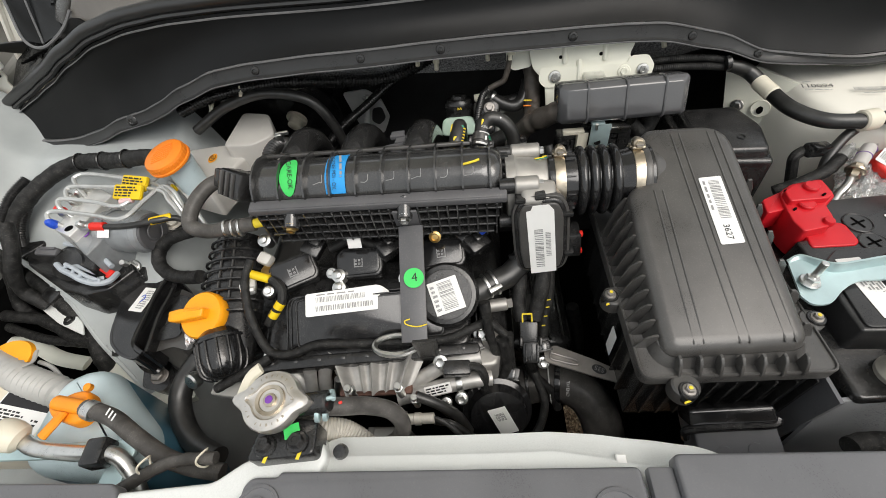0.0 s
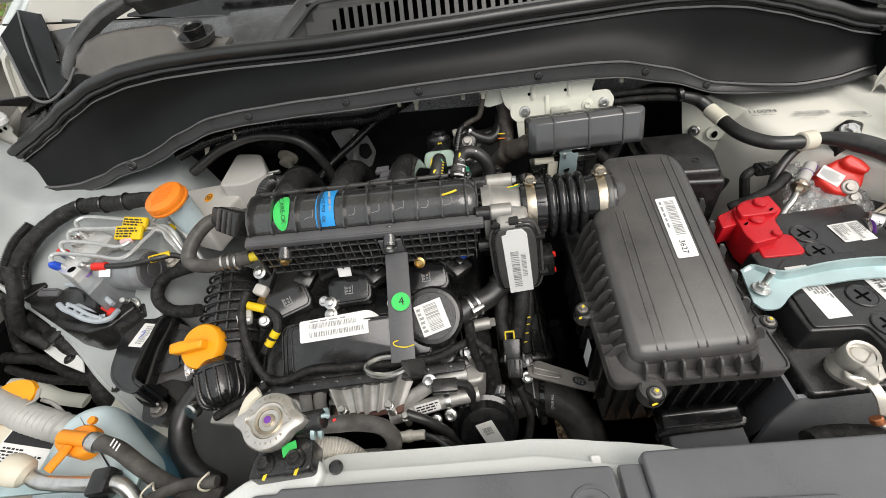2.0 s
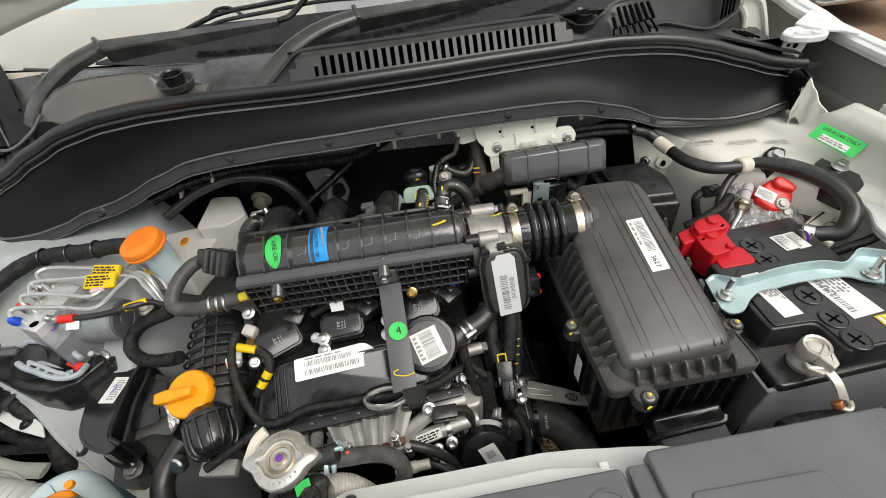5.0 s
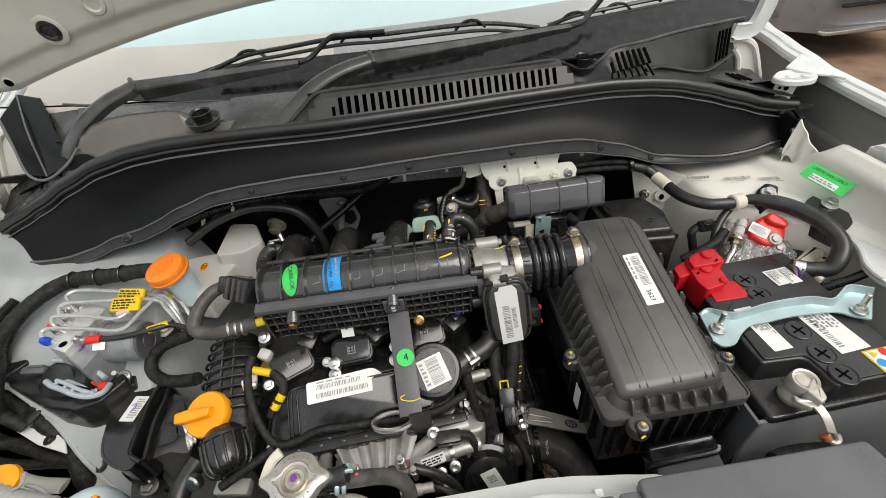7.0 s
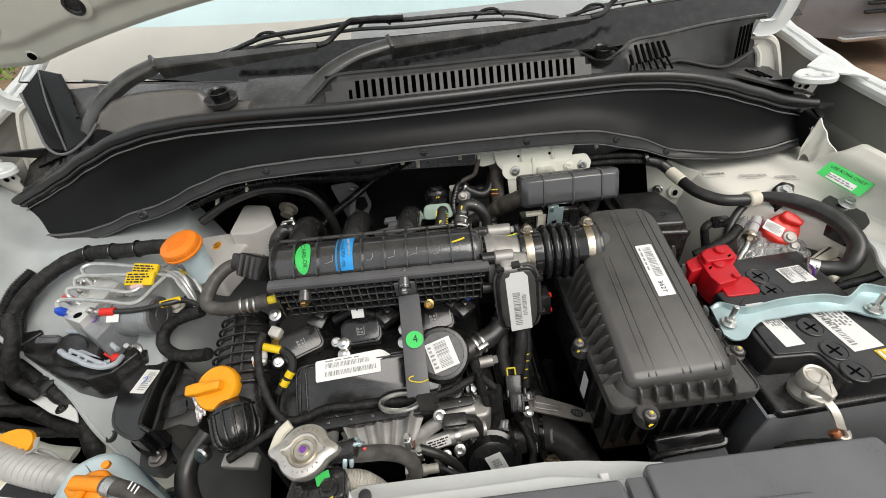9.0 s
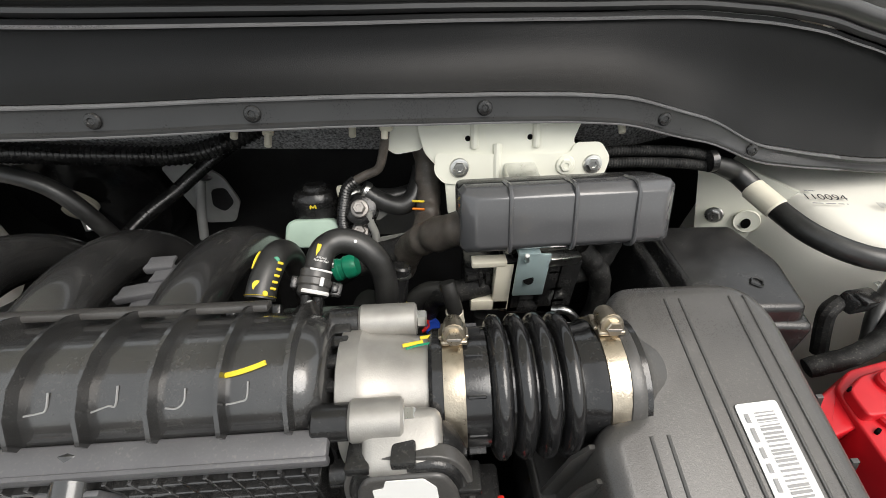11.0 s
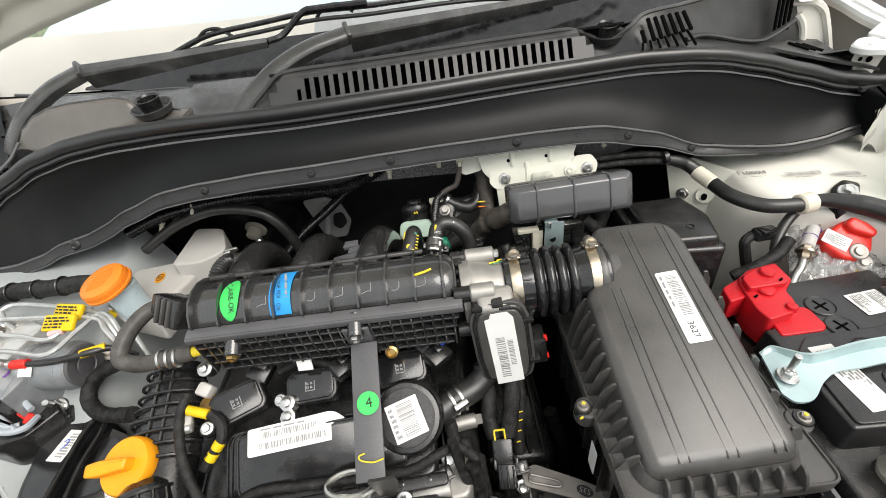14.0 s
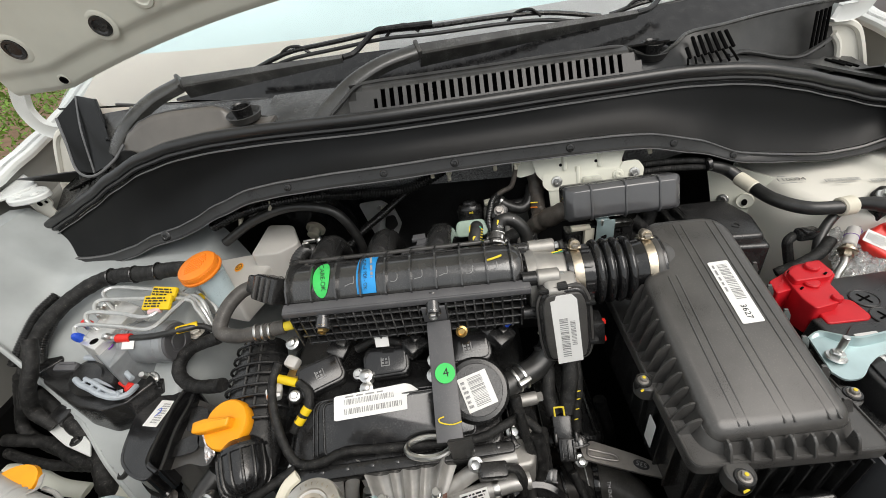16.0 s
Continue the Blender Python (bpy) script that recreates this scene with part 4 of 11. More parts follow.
for f in (0.24, 0.55, 0.85):
    bm = bmesh.new()
    x0 = 0.213 + 0.133 * f
    x1 = x0 - (0.013 if f > 0.3 else 0.004)
    y1 = 0.415 if f > 0.3 else 0.345
    line = [(x0, 0.187), (x1, y1)]
    for dx in (-0.0045, 0.0045):
        tube(bm, [(x0 + dx, 0.186, AZ(0.186) - 0.0012), ((x0 + x1) / 2 + dx, (0.187 + y1) / 2, AZ((0.187 + y1) / 2)), (x1 + dx, y1, AZ(y1) - 0.0002)], 0.0011, 8, 6)
    part("ridge", bm, GREY, lid)
fl = fillet([(0.192, 0.162), (0.372, 0.166), (0.366, 0.43), (0.19, 0.42)], 0.012, 4)
bm = bmesh.new()
slab(bm, fl, 0.960, 0.975, 0.002, low_edge=0.002)
part("flange", bm, GREY, af)
bm = bmesh.new()
slab(bm, [Vector(p) for p in inset(fl, 0.012)], 0.85, 0.961, 0.001, taper=-0.004)
base = part("base", bm, BLACK, af)


def gusset(p, way, reach, height, thick=0.0022):
    """A thin upright web that runs out from the lid's wall."""
    bm = bmesh.new()
    m = frame_of(p, way, (0, 0, 1))
    slab(bm, [(-0.004, 0), (reach, 0), (reach, 0.003), (reach * 0.45, height * 0.8), (0.0, height), (-0.004, height)], -thick / 2, thick / 2, 0.0005, m, steps=1)
    part("rib", bm, GREY, lid)


for i in range(11):
    y = 0.196 + i * 0.0150
    gusset((0.2075, y, 0.974), (-1, 0, 0), 0.0155, (AZ(y) - 0.974) * 0.86, 0.0026)
for i in range(7):
    x = 0.226 + i * 0.0185
    gusset((x, 0.1735, 0.974), (0, -1, 0), 0.0105, 0.0185, 0.0026)
for i in range(6):
    y = 0.205 + i * 0.032
    gusset((0.350, y, 0.974), (1, 0, 0), 0.013, (AZ(y) - 0.974) * 0.8)
bm = bmesh.new()
rim = [Vector((p[0], p[1], 0.9755)) for p in inset(fl, 0.0012)]
tube(bm, rim + [rim[0]], 0.0014, 6, 1)
part("flange_bead", bm, GREY, af)
for x, y, r in ((0.230, 0.156, 0.013), (0.188, 0.258, 0.012), (0.372, 0.222, 0.012)):
    bm = bmesh.new()
    lathe(bm, [(r, 0.958), (r + 0.0005, 0.962), (r, 0.9745), (r - 0.002, 0.9762), (0.004, 0.9765)], at(x, y, 0), 24)
    part("lobe", bm, GREY, af)
for i in range(9):
    bm = bmesh.new()
    box(bm, (0.0025, 0.008, 0.08), at(0.215 + i * 0.0185, 0.170, 0.912), 0.0005, 1)
    part("web", bm, BLACK, base)
for i in range(8):
    bm = bmesh.new()
    box(bm, (0.008, 0.0025, 0.08), at(0.198, 0.195 + i * 0.024, 0.912), 0.0005, 1)
    part("web", bm, BLACK, base)
for p in ((0.230, 0.150), (0.184, 0.258), (0.376, 0.222)):
    bm = bmesh.new()
    lathe(bm, [(0.006, 0.955), (0.0085, 0.966), (0.009, 0.976), (0.008, 0.978), (0.006, 0.978)], at(p[0], p[1], 0), 18)
    boss = part("boss", bm, BLACK, af)
    b = bolt("bolt", boss, (p[0], p[1], 0.977), (0, 0, 1), 0.0042, DARKALU, 0.006)
    bm = bmesh.new()
    lathe(bm, [(0.0016, 0.9815), (0.0018, 0.9838), (0.0012, 0.984), (0.0006, 0.9841)], at(p[0], p[1], 0), 14)
    box(bm, (0.007, 0.0025, 0.001), at(p[0] - 0.003, p[1] - 0.0095, 0.974, 60, 0, 20), 0.0003, 1)
    part("paint_mark", bm, CHALK, boss)
LM = frame_of((0.2985, 0.319, AZ(0.319) + 0.0004), Vector((0.013, -0.231, -0.0732)), (1, 0.056, 0.0178))
lab = sticker("label", af, LM, 0.080, 0.0235, PAPER, 0.002, "white barcode label")
bars(lab, LM, -0.012, 0.002, 0.046, 0.011, 26, FAINT, 3)
print_lines(lab, LM, -0.012, -0.008, 0.046, 0.004, 1, FAINT, 4)
words(lab, "3627", LM @ at(0.0265, -0.001, 0, 0, 0, 0), 0.0088)
sticker("side_label", af, frame_of((0.193, 0.237, 0.911), (0, -1, 0), [a - b for a, b in zip((0.193, 0.254, 0.922), (0.193, 0.220, 0.900))]), 0.016, 0.045, PAPER)

# ---- bellows and its clamps ----
duct = thing("intake_bellows", "black rubber bellows hose with two steel clamps", "air hose", (0.19, 0.388, 0.99))
A, B = Vector((0.128, 0.391, 1.028)), Vector((0.262, 0.386, 1.034))
ax = (B - A).normalized()
m, L = along(A, B)
prof = [(0.033, 0.0), (0.0345, 0.002), (0.0348, 0.028), (0.0345, 0.0325)]
for i in range(4):
    c = 0.0388 + i * 0.0124
    for j in range(9):
        a = math.pi * j / 8
        prof.append((0.0338 + 0.0080 * math.sin(a), c - 0.0056 * math.cos(a)))
prof += [(0.0345, 0.088), (0.036, 0.092), (0.036, 0.110), (0.0375, 0.112), (0.0375, 0.115), (0.034, 0.117), (0.028, 0.1175)]
bm = bmesh.new()
lathe(bm, prof, m, 40)
part("bellows", bm, SHINY, duct)
for i in range(10):
    bm = bmesh.new()
    a = math.pi * (0.15 + i * 0.19)
    box(bm, (0.004, 0.0018, 0.010), m @ Matrix.Rotation(a, 4, "Z") @ Matrix.Translation((0.0355, 0, 0.025)), 0.0005, 1)
    part("ridge", bm, SHINY, duct)
for s, r in ((0.0135, 0.0358), (0.100, 0.0372)):
    c = A + ax * s
    cl = band(duct, c, ax, r, 0.0125, CLAMP, "hose_clamp")
    d = Vector((0, 0.34, 0.94)).normalized()
    h = c + d * (r + 0.005)
    side = ax.cross(d)
    bm = bmesh.new()
    hm = frame_of(h, side, ax)
    box(bm, (0.020, 0.0150, 0.0030), hm @ at(0, 0, -0.0040), 0.0012, 3)
    lathe(bm, [(0.0020, -0.0085), (0.0042, -0.0078), (0.0054, -0.0060), (0.0058, -0.0035), (0.0058, 0.0045), (0.0066, 0.0052), (0.0066, 0.0070), (0.0052, 0.0074)], along(h, h + side)[0], 22)
    housing = part("screw_housing", bm, CLAMP, cl)
    for e in (-0.0072, 0.0072):
        bm = bmesh.new()
        rod(bm, h + side * -0.004 + ax * e - d * 0.0035, h + side * 0.005 + ax * e - d * 0.0035, 0.0014, 8, edge=0.0004)
        part("crimp", bm, CLAMP, housing)
    bm = bmesh.new()
    lathe(bm, [(0.0064, 0.0070), (0.0066, 0.0076), (0.0062, 0.0084), (0.0044, 0.0087)], along(h, h + side)[0], 20)
    lathe(bm, [(0.0046, 0.0080), (0.0048, 0.0086), (0.0048, 0.0116), (0.0042, 0.0124), (0.0008, 0.0124)], along(h, h + side)[0], 6)
    screw = part("screw", bm, CLAMP, cl, smooth=25)
    bm = bmesh.new()
    box(bm, (0.0014, 0.0078, 0.0006), frame_of(h + side * 0.0125, d, ax + d * 0.5), 0.0002, 1)
    part("slot", bm, DARKALU, screw)
    for i in range(14):
        bm = bmesh.new()
        t = -0.2 + i * 0.085
        e = Matrix.Rotation(t, 4, ax) @ (-side)
        e = (d * math.sin(t) - side * math.cos(t))
        box(bm, (0.0016, 0.006, 0.0008), frame_of(c + e * (r + 0.0006), e.cross(ax), ax), 0.0002, 1)
        part("notch", bm, RUBBER, cl)
bm = bmesh.new()
lathe(bm, [(0.036, 0), (0.0382, 0.001), (0.0388, 0.004), (0.0386, 0.008), (0.0372, 0.0105), (0.0345, 0.013), (0.0322, 0.017), (0.0300, 0.024), (0.026, 0.032), (0.0, 0.033)], along((0.229, 0.387, 1.032), (0.28, 0.386, 1.030))[0], 48)
part("socket", bm, GREY, af)

# ---- throttle body ----
tb = thing("throttle_valve", "cast aluminium throttle valve beside the manifold", "throttle valve", (0.10, 0.385, 0.98))
bm = bmesh.new()
m, L = along((0.078, 0.391, 1.026), (0.131, 0.391, 1.028))
lathe(bm, [(0.036, 0), (0.038, 0.001), (0.038, 0.012), (0.035, 0.016), (0.0335, 0.03), (0.031, 0.044), (0.031, L)], m, 32)
part("housing", bm, ALU, tb)
for y, z in ((0.424, 1.052), (0.424, 1.0), (0.36, 1.054), (0.358, 1.0)):
    bm = bmesh.new()
    rod(bm, (0.086, y, z), (0.121 if y > 0.4 else 0.113, y, z), 0.0105, 24, edge=0.0015)
    lug = part("lug", bm, ALU, tb)
    bm = bmesh.new()
    rod(bm, (0.068, y, z), (0.0865, y, z), 0.0092, 18, edge=0.001)
    part("bush", bm, BLACK, lug, "black plastic bush")
    bolt("bolt", lug, (0.119 if y > 0.4 else 0.111, y, z), (1, 0, 0), 0.0055, STEEL, 0.008)
bm = bmesh.new()
box(bm, (0.03, 0.05, 0.03), at(0.104, 0.368, 1.012, 20, 0, 0), 0.008, 3)
box(bm, (0.040, 0.03, 0.022), at(0.112, 0.352, 1.045, 20, 0, 0), 0.006, 3)
part("gear_case", bm, ALU, tb)
for pts, r, mt in (([(0.1125, 0.3990, 1.0600), (0.118, 0.4002, 1.0597), (0.1240, 0.4016, 1.0592)], 0.0013, CHALK), ([(0.1225, 0.4052, 1.0578), (0.1310, 0.4072, 1.0570)], 0.0012, CHALK), ([(0.1145, 0.3962, 1.0609), (0.121, 0.3984, 1.0604), (0.1310, 0.4004, 1.0599)], 0.0008, TURQ)):
    bm = bmesh.new()
    tube(bm, pts, r, 8, 5, flat=0.5)
    part("paint_mark", bm, mt, tb)
for k in range(4):
    bm = bmesh.new()
    box(bm, (0.010, 0.007, 0.004), at(0.077, 0.4155 - 0.012 * k, 1.0545 + 0.006 * math.sin(0.9 * k + 0.3), 10 - 8 * k, 0, 0), 0.0008)
    part("neck_rib", bm, BLACK, tb)
# actuator cover with a white label, facing forwards
CM = frame_of((0.1165, 0.3265, 0.999), (1, -0.04, 0.08), (-0.02, 0.17, 0.98))
act = thing("throttle_actuator", "grey plastic actuator cover with white label", "actuator", (0.115, 0.33, 0.95))
bm = bmesh.new()
ol = fillet([(-0.026, -0.052), (0.024, -0.052), (0.030, -0.03), (0.030, 0.034), (0.022, 0.054), (-0.022, 0.054), (-0.031, 0.036), (-0.031, -0.02)], 0.010, 4)
slab(bm, ol, -0.028, -0.001, 0.004, CM)
part("body", bm, BLACK, act)
bm = bmesh.new()
slab(bm, inset(ol, -0.0025), -0.012, -0.004, 0.001, CM, low_edge=0.001)
part("rim", bm, GREY, act)
bm = bmesh.new()
slab(bm, inset(ol, 0.005), -0.004, 0.001, 0.002, CM)
part("face", bm, GREY, act)
for x, y in ((0.0, 0.056), (-0.022, 0.053), (0.032, -0.028), (0.030, 0.03)):
    bm = bmesh.new()
    box(bm, (0.012, 0.006, 0.016), CM @ at(x, y, -0.008), 0.0015)
    part("clip", bm, BLACK, act)
bm = bmesh.new()
box(bm, (0.022, 0.034, 0.03), CM @ at(0.036, -0.022, -0.022), 0.003)
part("plug", bm, BLACK, act)
for y in (-0.008, -0.034):
    bm = bmesh.new()
    box(bm, (0.004, 0.006, 0.006), CM @ at(0.047, y, -0.014), 0.001)
    part("latch", bm, REDCAP, act)
LM = CM @ at(0.0, -0.002, 0.0012, 0, 0, 1.5)
lo = [(-0.0155, -0.052), (0.0155, -0.050), (0.0155, 0.042), (0.010, 0.050), (-0.008, 0.050), (-0.010, 0.044), (-0.0155, 0.043)]
lab = sticker("label", act, LM, 0, 0, PAPER, label="white barcode label", outline=fillet(lo, 0.001, 2))
bars(lab, LM, -0.003, -0.012, 0.010, 0.058, 24, FAINT, 5, vertical=True)
bars(lab, LM, 0.0075, -0.006, 0.006, 0.036, 18, FAINT, 6, vertical=True)

MANI = material("satin_black_plastic", (0.024, 0.024, 0.0245), 0.22, coat=0.6, vary=0.25, scale=26, bump=0.10, fine=700, dust=0.010, gloss=1.0, speck=0.10)
# ---- intake manifold ----
man = thing("intake_manifold", "black moulded plastic intake manifold with lattice ribs", "intake manifold", (-0.075, 0.38, 0.99))
X0, X1 = -0.226, 0.072
PROFILE = [(0.356, 1.050), (0.357, 1.058), (0.3635, 1.069), (0.373, 1.0765), (0.386, 1.080), (0.400, 1.0785), (0.413, 1.073), (0.424, 1.064), (0.430, 1.050), (0.430, 1.0)]


def section(x, grow=0.0, s=1.0):
    cy, cz = 0.392, 1.035
    return [(x, cy + (y - cy) * s + (grow if y > cy else -grow) * 0.0, cz + (z - cz) * s + grow) for y, z in PROFILE] + [(x, 0.36, 1.0)]


bm = bmesh.new()
loft(bm, [section(X0, 0, 0.90), section(X0 + 0.004, 0, 0.97), section(X0 + 0.012), section(X1 - 0.024), section(X1 - 0.014, 0, 0.985), section(X1 - 0.007, 0, 0.945), section(X1 - 0.002, 0, 0.88), section(X1 + 0.001, 0, 0.76)])
part("plenum", bm, MANI, man)
for i in range(10):
    x = X0 + 0.004 + i * 0.0312
    bm = bmesh.new()
    rings = []
    for k, (y, z) in enumerate(PROFILE[:9]):
        cy, cz = 0.392, 1.03
        d = Vector((y - cy, z - cz)).normalized() * (0.0068 if k else 0.001)
        rings.append([(x - 0.0011, y + d.x, z + d.y), (x + 0.0011, y + d.x, z + d.y), (x + 0.0020, y - d.x, z - d.y), (x - 0.0020, y - d.x, z - d.y)])
    loft(bm, rings)
    part("rib", bm, MANI, man)
# front rail and rear rail
bm = bmesh.new()
box(bm, (0.306, 0.013, 0.007), at(-0.076, 0.3500, 1.0530, 12), 0.002)
box(bm, (0.306, 0.0045, 0.009), at(-0.076, 0.3440, 1.0495, 6), 0.0015)
part("rail", bm, BOXGREY, man)
bm = bmesh.new()
box(bm, (0.262, 0.009, 0.0045), at(-0.094, 0.4235, 1.0715, -25), 0.0015)
part("rail", bm, GREY, man)
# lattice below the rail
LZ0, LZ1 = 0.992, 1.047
# near-black sheet that paints the shade behind the lattice
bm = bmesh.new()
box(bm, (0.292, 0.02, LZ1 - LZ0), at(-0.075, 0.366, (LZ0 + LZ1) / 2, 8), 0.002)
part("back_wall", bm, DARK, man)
for k in range(4):
    z = LZ0 + 0.004 + k * 0.0142
    bm = bmesh.new()
    box(bm, (0.292 - 0.006 * (3 - k), 0.015, 0.0026), at(-0.075, 0.352 - 0.0012 * k, z), 0.0005, 1)
    part("shelf", bm, MANI, man)
for i in range(26):
    x = X0 + 0.006 + i * 0.0114
    bm = bmesh.new()
    box(bm, (0.0022, 0.015, LZ1 - LZ0), at(x, 0.350, (LZ0 + LZ1) / 2, 5, 0, 0), 0.0004, 1)
    part("web", bm, MANI, man)
# bosses
for x, z, mt in ((-0.181, 1.018, BRASS), (-0.042, 1.024, STEEL)):
    bm = bmesh.new()
    rod(bm, (x, 0.356, z + 0.026), (x, 0.333, z + 0.012), 0.0095, 16)
    b = part("boss", bm, MANI, man)
    bolt("bolt", b, (x, 0.335, z + 0.014), (0, -0.85, -0.2), 0.006, mt, 0.008)
# stickers and pen marks on the barrel
ol = [(0.0105 * math.cos(a), 0.0205 * math.sin(a)) for a in [2 * math.pi * i / 28 for i in range(28)]]


def wrapped(name, x, w, y_range, mat, label, ell=False):
    """A sticker that follows the barrel's curve."""
    bm = bmesh.new()
    pts = smooth_line([(0, y, z) for y, z in PROFILE[1:8]], 6)
    pts = [p for p in pts if y_range[0] <= p.y <= y_range[1]]
    vs = []
    n = len(pts)
    for k, p in enumerate(pts):
        cy, cz = 0.392, 1.03
        d = Vector((0, p.y - cy, p.z - cz)).normalized() * 0.0012
        hw = w / 2 * (math.sqrt(max(0.02, 1 - (2 * k / (n - 1) - 1) ** 2)) if ell else 1)
        vs.append([p + d + Vector((x - hw + 2 * hw * j / 4, 0, 0)) for j in range(5)])
    quad_sheet(bm, lambda i, j: vs[int(i)][int(j)], range(n), range(5), 0.0006, (0, 0, -1))
    return part(name, bm, mat, man, label)


g = wrapped("sticker", -0.1785, 0.021, (0.3575, 0.404), GREENST, "green oval sticker", True)
words(g, "CARE-OK", frame_of((-0.1765, 0.3745, 1.0785), (0.1, -0.84, -0.54), (1, 0.05, 0)), 0.0082, lift=0.0012)
b = wrapped("sticker", -0.1215, 0.024, (0.3575, 0.409), BLUEST, "blue inspection sticker")
words(b, "ENGINE PDI - OK", frame_of((-0.1225, 0.376, 1.0795), (0.04, -0.86, -0.5), (1, 0.05, 0)), 0.0062, lift=0.0012)
print_lines(b, frame_of((-0.114, 0.376, 1.0795), (0.04, -0.86, -0.5), (1, 0.05, 0)), 0, 0, 0.036, 0.005, 1, FAINT)
bm = bmesh.new()
tube(bm, [(0.028, 0.3745, 1.0778), (0.034, 0.3755, 1.0783), (0.041, 0.3775, 1.0788), (0.047, 0.3800, 1.0790)], 0.0014, 6, 5)
part("paint_mark", bm, CHALK, man)
for i, x in enumerate((-0.095, -0.064, -0.033, -0.002, 0.027, -0.150)):
    bm = bmesh.new()
    e = 0.0012 * (i % 3)
    path = [(x + 0.004 - e, 0.3640), (x + 0.009, 0.3636 + e), (x + 0.0122, 0.3660), (x + 0.0128, 0.3705 + e)]
    tube(bm, [(px, py, curve_at(py, (0.357, 0.3635, 0.373), (1.058, 1.069, 1.0765)) + 0.0006) for px, py in path], 0.0005, 5, 4)
    part("glue_trace", bm, FAINT, man)
# runners that arch back and down
for x, dx in ((-0.204, -0.024), (-0.122, -0.006), (-0.038, 0.008)):
    bm = bmesh.new()
    tube(bm, [(x, 0.415, 1.030), (x + 0.2 * dx, 0.47, 1.034), (x + 0.5 * dx, 0.53, 1.018), (x + 0.8 * dx, 0.58, 0.978), (x + dx, 0.606, 0.925), (x + dx, 0.614, 0.84)], 0.0215, 24, 8)
    part("runner", bm, MANI, man)
bm = bmesh.new()
box(bm, (0.30, 0.10, 0.02), at(-0.08, 0.47, 0.955, -6), 0.004)
part("lower_shelf", bm, MANI, man)
for a, b in (((-0.091, 0.470, 1.032), (-0.054, 0.470, 1.039)), ((-0.075, 0.490, 1.042), (-0.054, 0.490, 1.043)), ((-0.153, 0.465, 1.027), (-0.127, 0.465, 1.032)), ((-0.068, 0.480, 1.039), (-0.052, 0.480, 1.041)), ((-0.080, 0.460, 1.029), (-0.057, 0.460, 1.033))):
    bm = bmesh.new()
    a, b = Vector(a), Vector(b)
    box(bm, ((b - a).length, 0.005, 0.006), frame_of((a + b) / 2, b - a, (0, 1, 0)), 0.001)
    box(bm, ((b - a).length * 0.9, 0.012, 0.0025), frame_of((a + b) / 2 + Vector((0, 0.004, 0.002)), b - a, (0, 1, 0)), 0.0008)
    part("cross_bar", bm, BOXGREY, man)
# sensor at the end of the manifold
sens = thing("manifold_sensor", "black plastic pressure sensor on the manifold end", "sensor", (-0.25, 0.385, 1.03))
SM = frame_of((-0.252, 0.385, 1.060), (0.8, -0.5, 0.1), (0.3, 0.55, 0.75))
bm = bmesh.new()
box(bm, (0.046, 0.034, 0.03), SM, 0.004)
part("body", bm, BLACK, sens)
for i in range(3):
    bm = bmesh.new()
    box(bm, (0.004, 0.030, 0.004), SM @ at(-0.012 + 0.012 * i, 0, 0.016), 0.001)
    part("rib", bm, GREY, sens)
bm = bmesh.new()
box(bm, (0.03, 0.024, 0.02), SM @ at(-0.034, 0.0, -0.004), 0.003)
part("plug", bm, BLACK, sens)

# ---- bracket bar over the engine ----
bar = thing("support_bracket", "flat grey steel support bar bolted to the manifold", "bracket", (-0.036, 0.28, 0.86))
bm = bmesh.new()
T, Bt = Vector((-0.0415, 0.341, 1.0165)), Vector((-0.0315, 0.217, 0.957))
m = frame_of((T + Bt) / 2, (1, 0.04, 0.0), Bt - T)
box(bm, (0.0295, (T - Bt).length, 0.003), m, 0.001)
part("bar", bm, BOXGREY, bar)
bm = bmesh.new()
box(bm, (0.029, 0.003, 0.03), at(-0.042, 0.341, 1.030, 12), 0.001)
part("top_tab", bm, BOXGREY, bar)
bm = bmesh.new()
m2 = frame_of((-0.024, 0.226, 0.908), (1, 0.06, 0.0), (0.20, 0.17, -0.97))
slab(bm, fillet([(-0.0145, -0.052), (0.0145, -0.052), (0.011, 0.046), (-0.011, 0.046)], 0.003), -0.0015, 0.0015, 0.0005, m2)
part("foot", bm, BLACK, bar)
bolt("bolt", bar, (-0.016, 0.2335, 0.862), (0, -0.9, 0.3), 0.0065, CLAMP, 0.009)
dot = Vector((-0.0345, 0.2815, 0.9905))
DM = frame_of(dot, (1, 0.04, 0), T - Bt)
st = sticker("sticker", bar, DM @ at(0, 0, 0.0016), 0, 0, GREENST, label="green round sticker",
             outline=[(0.0118 * math.cos(2 * math.pi * i / 30), 0.0118 * math.sin(2 * math.pi * i / 30)) for i in range(30)])
words(st, "4", DM @ at(0.001, 0, 0.0016, 0, 0, 6), 0.0145, bold=0.0)
bm = bmesh.new()
mm = DM @ at(0.0, -0.052, 0.002)
tube(bm, [mm @ Vector(p) for p in ((0.013, -0.002, 0), (0.002, -0.004, 0), (-0.010, -0.001, 0), (-0.012, 0.003, 0), (-0.006, 0.005, 0))], 0.0008, 6, 5)
part("paint_mark", bm, CHALK, bar)

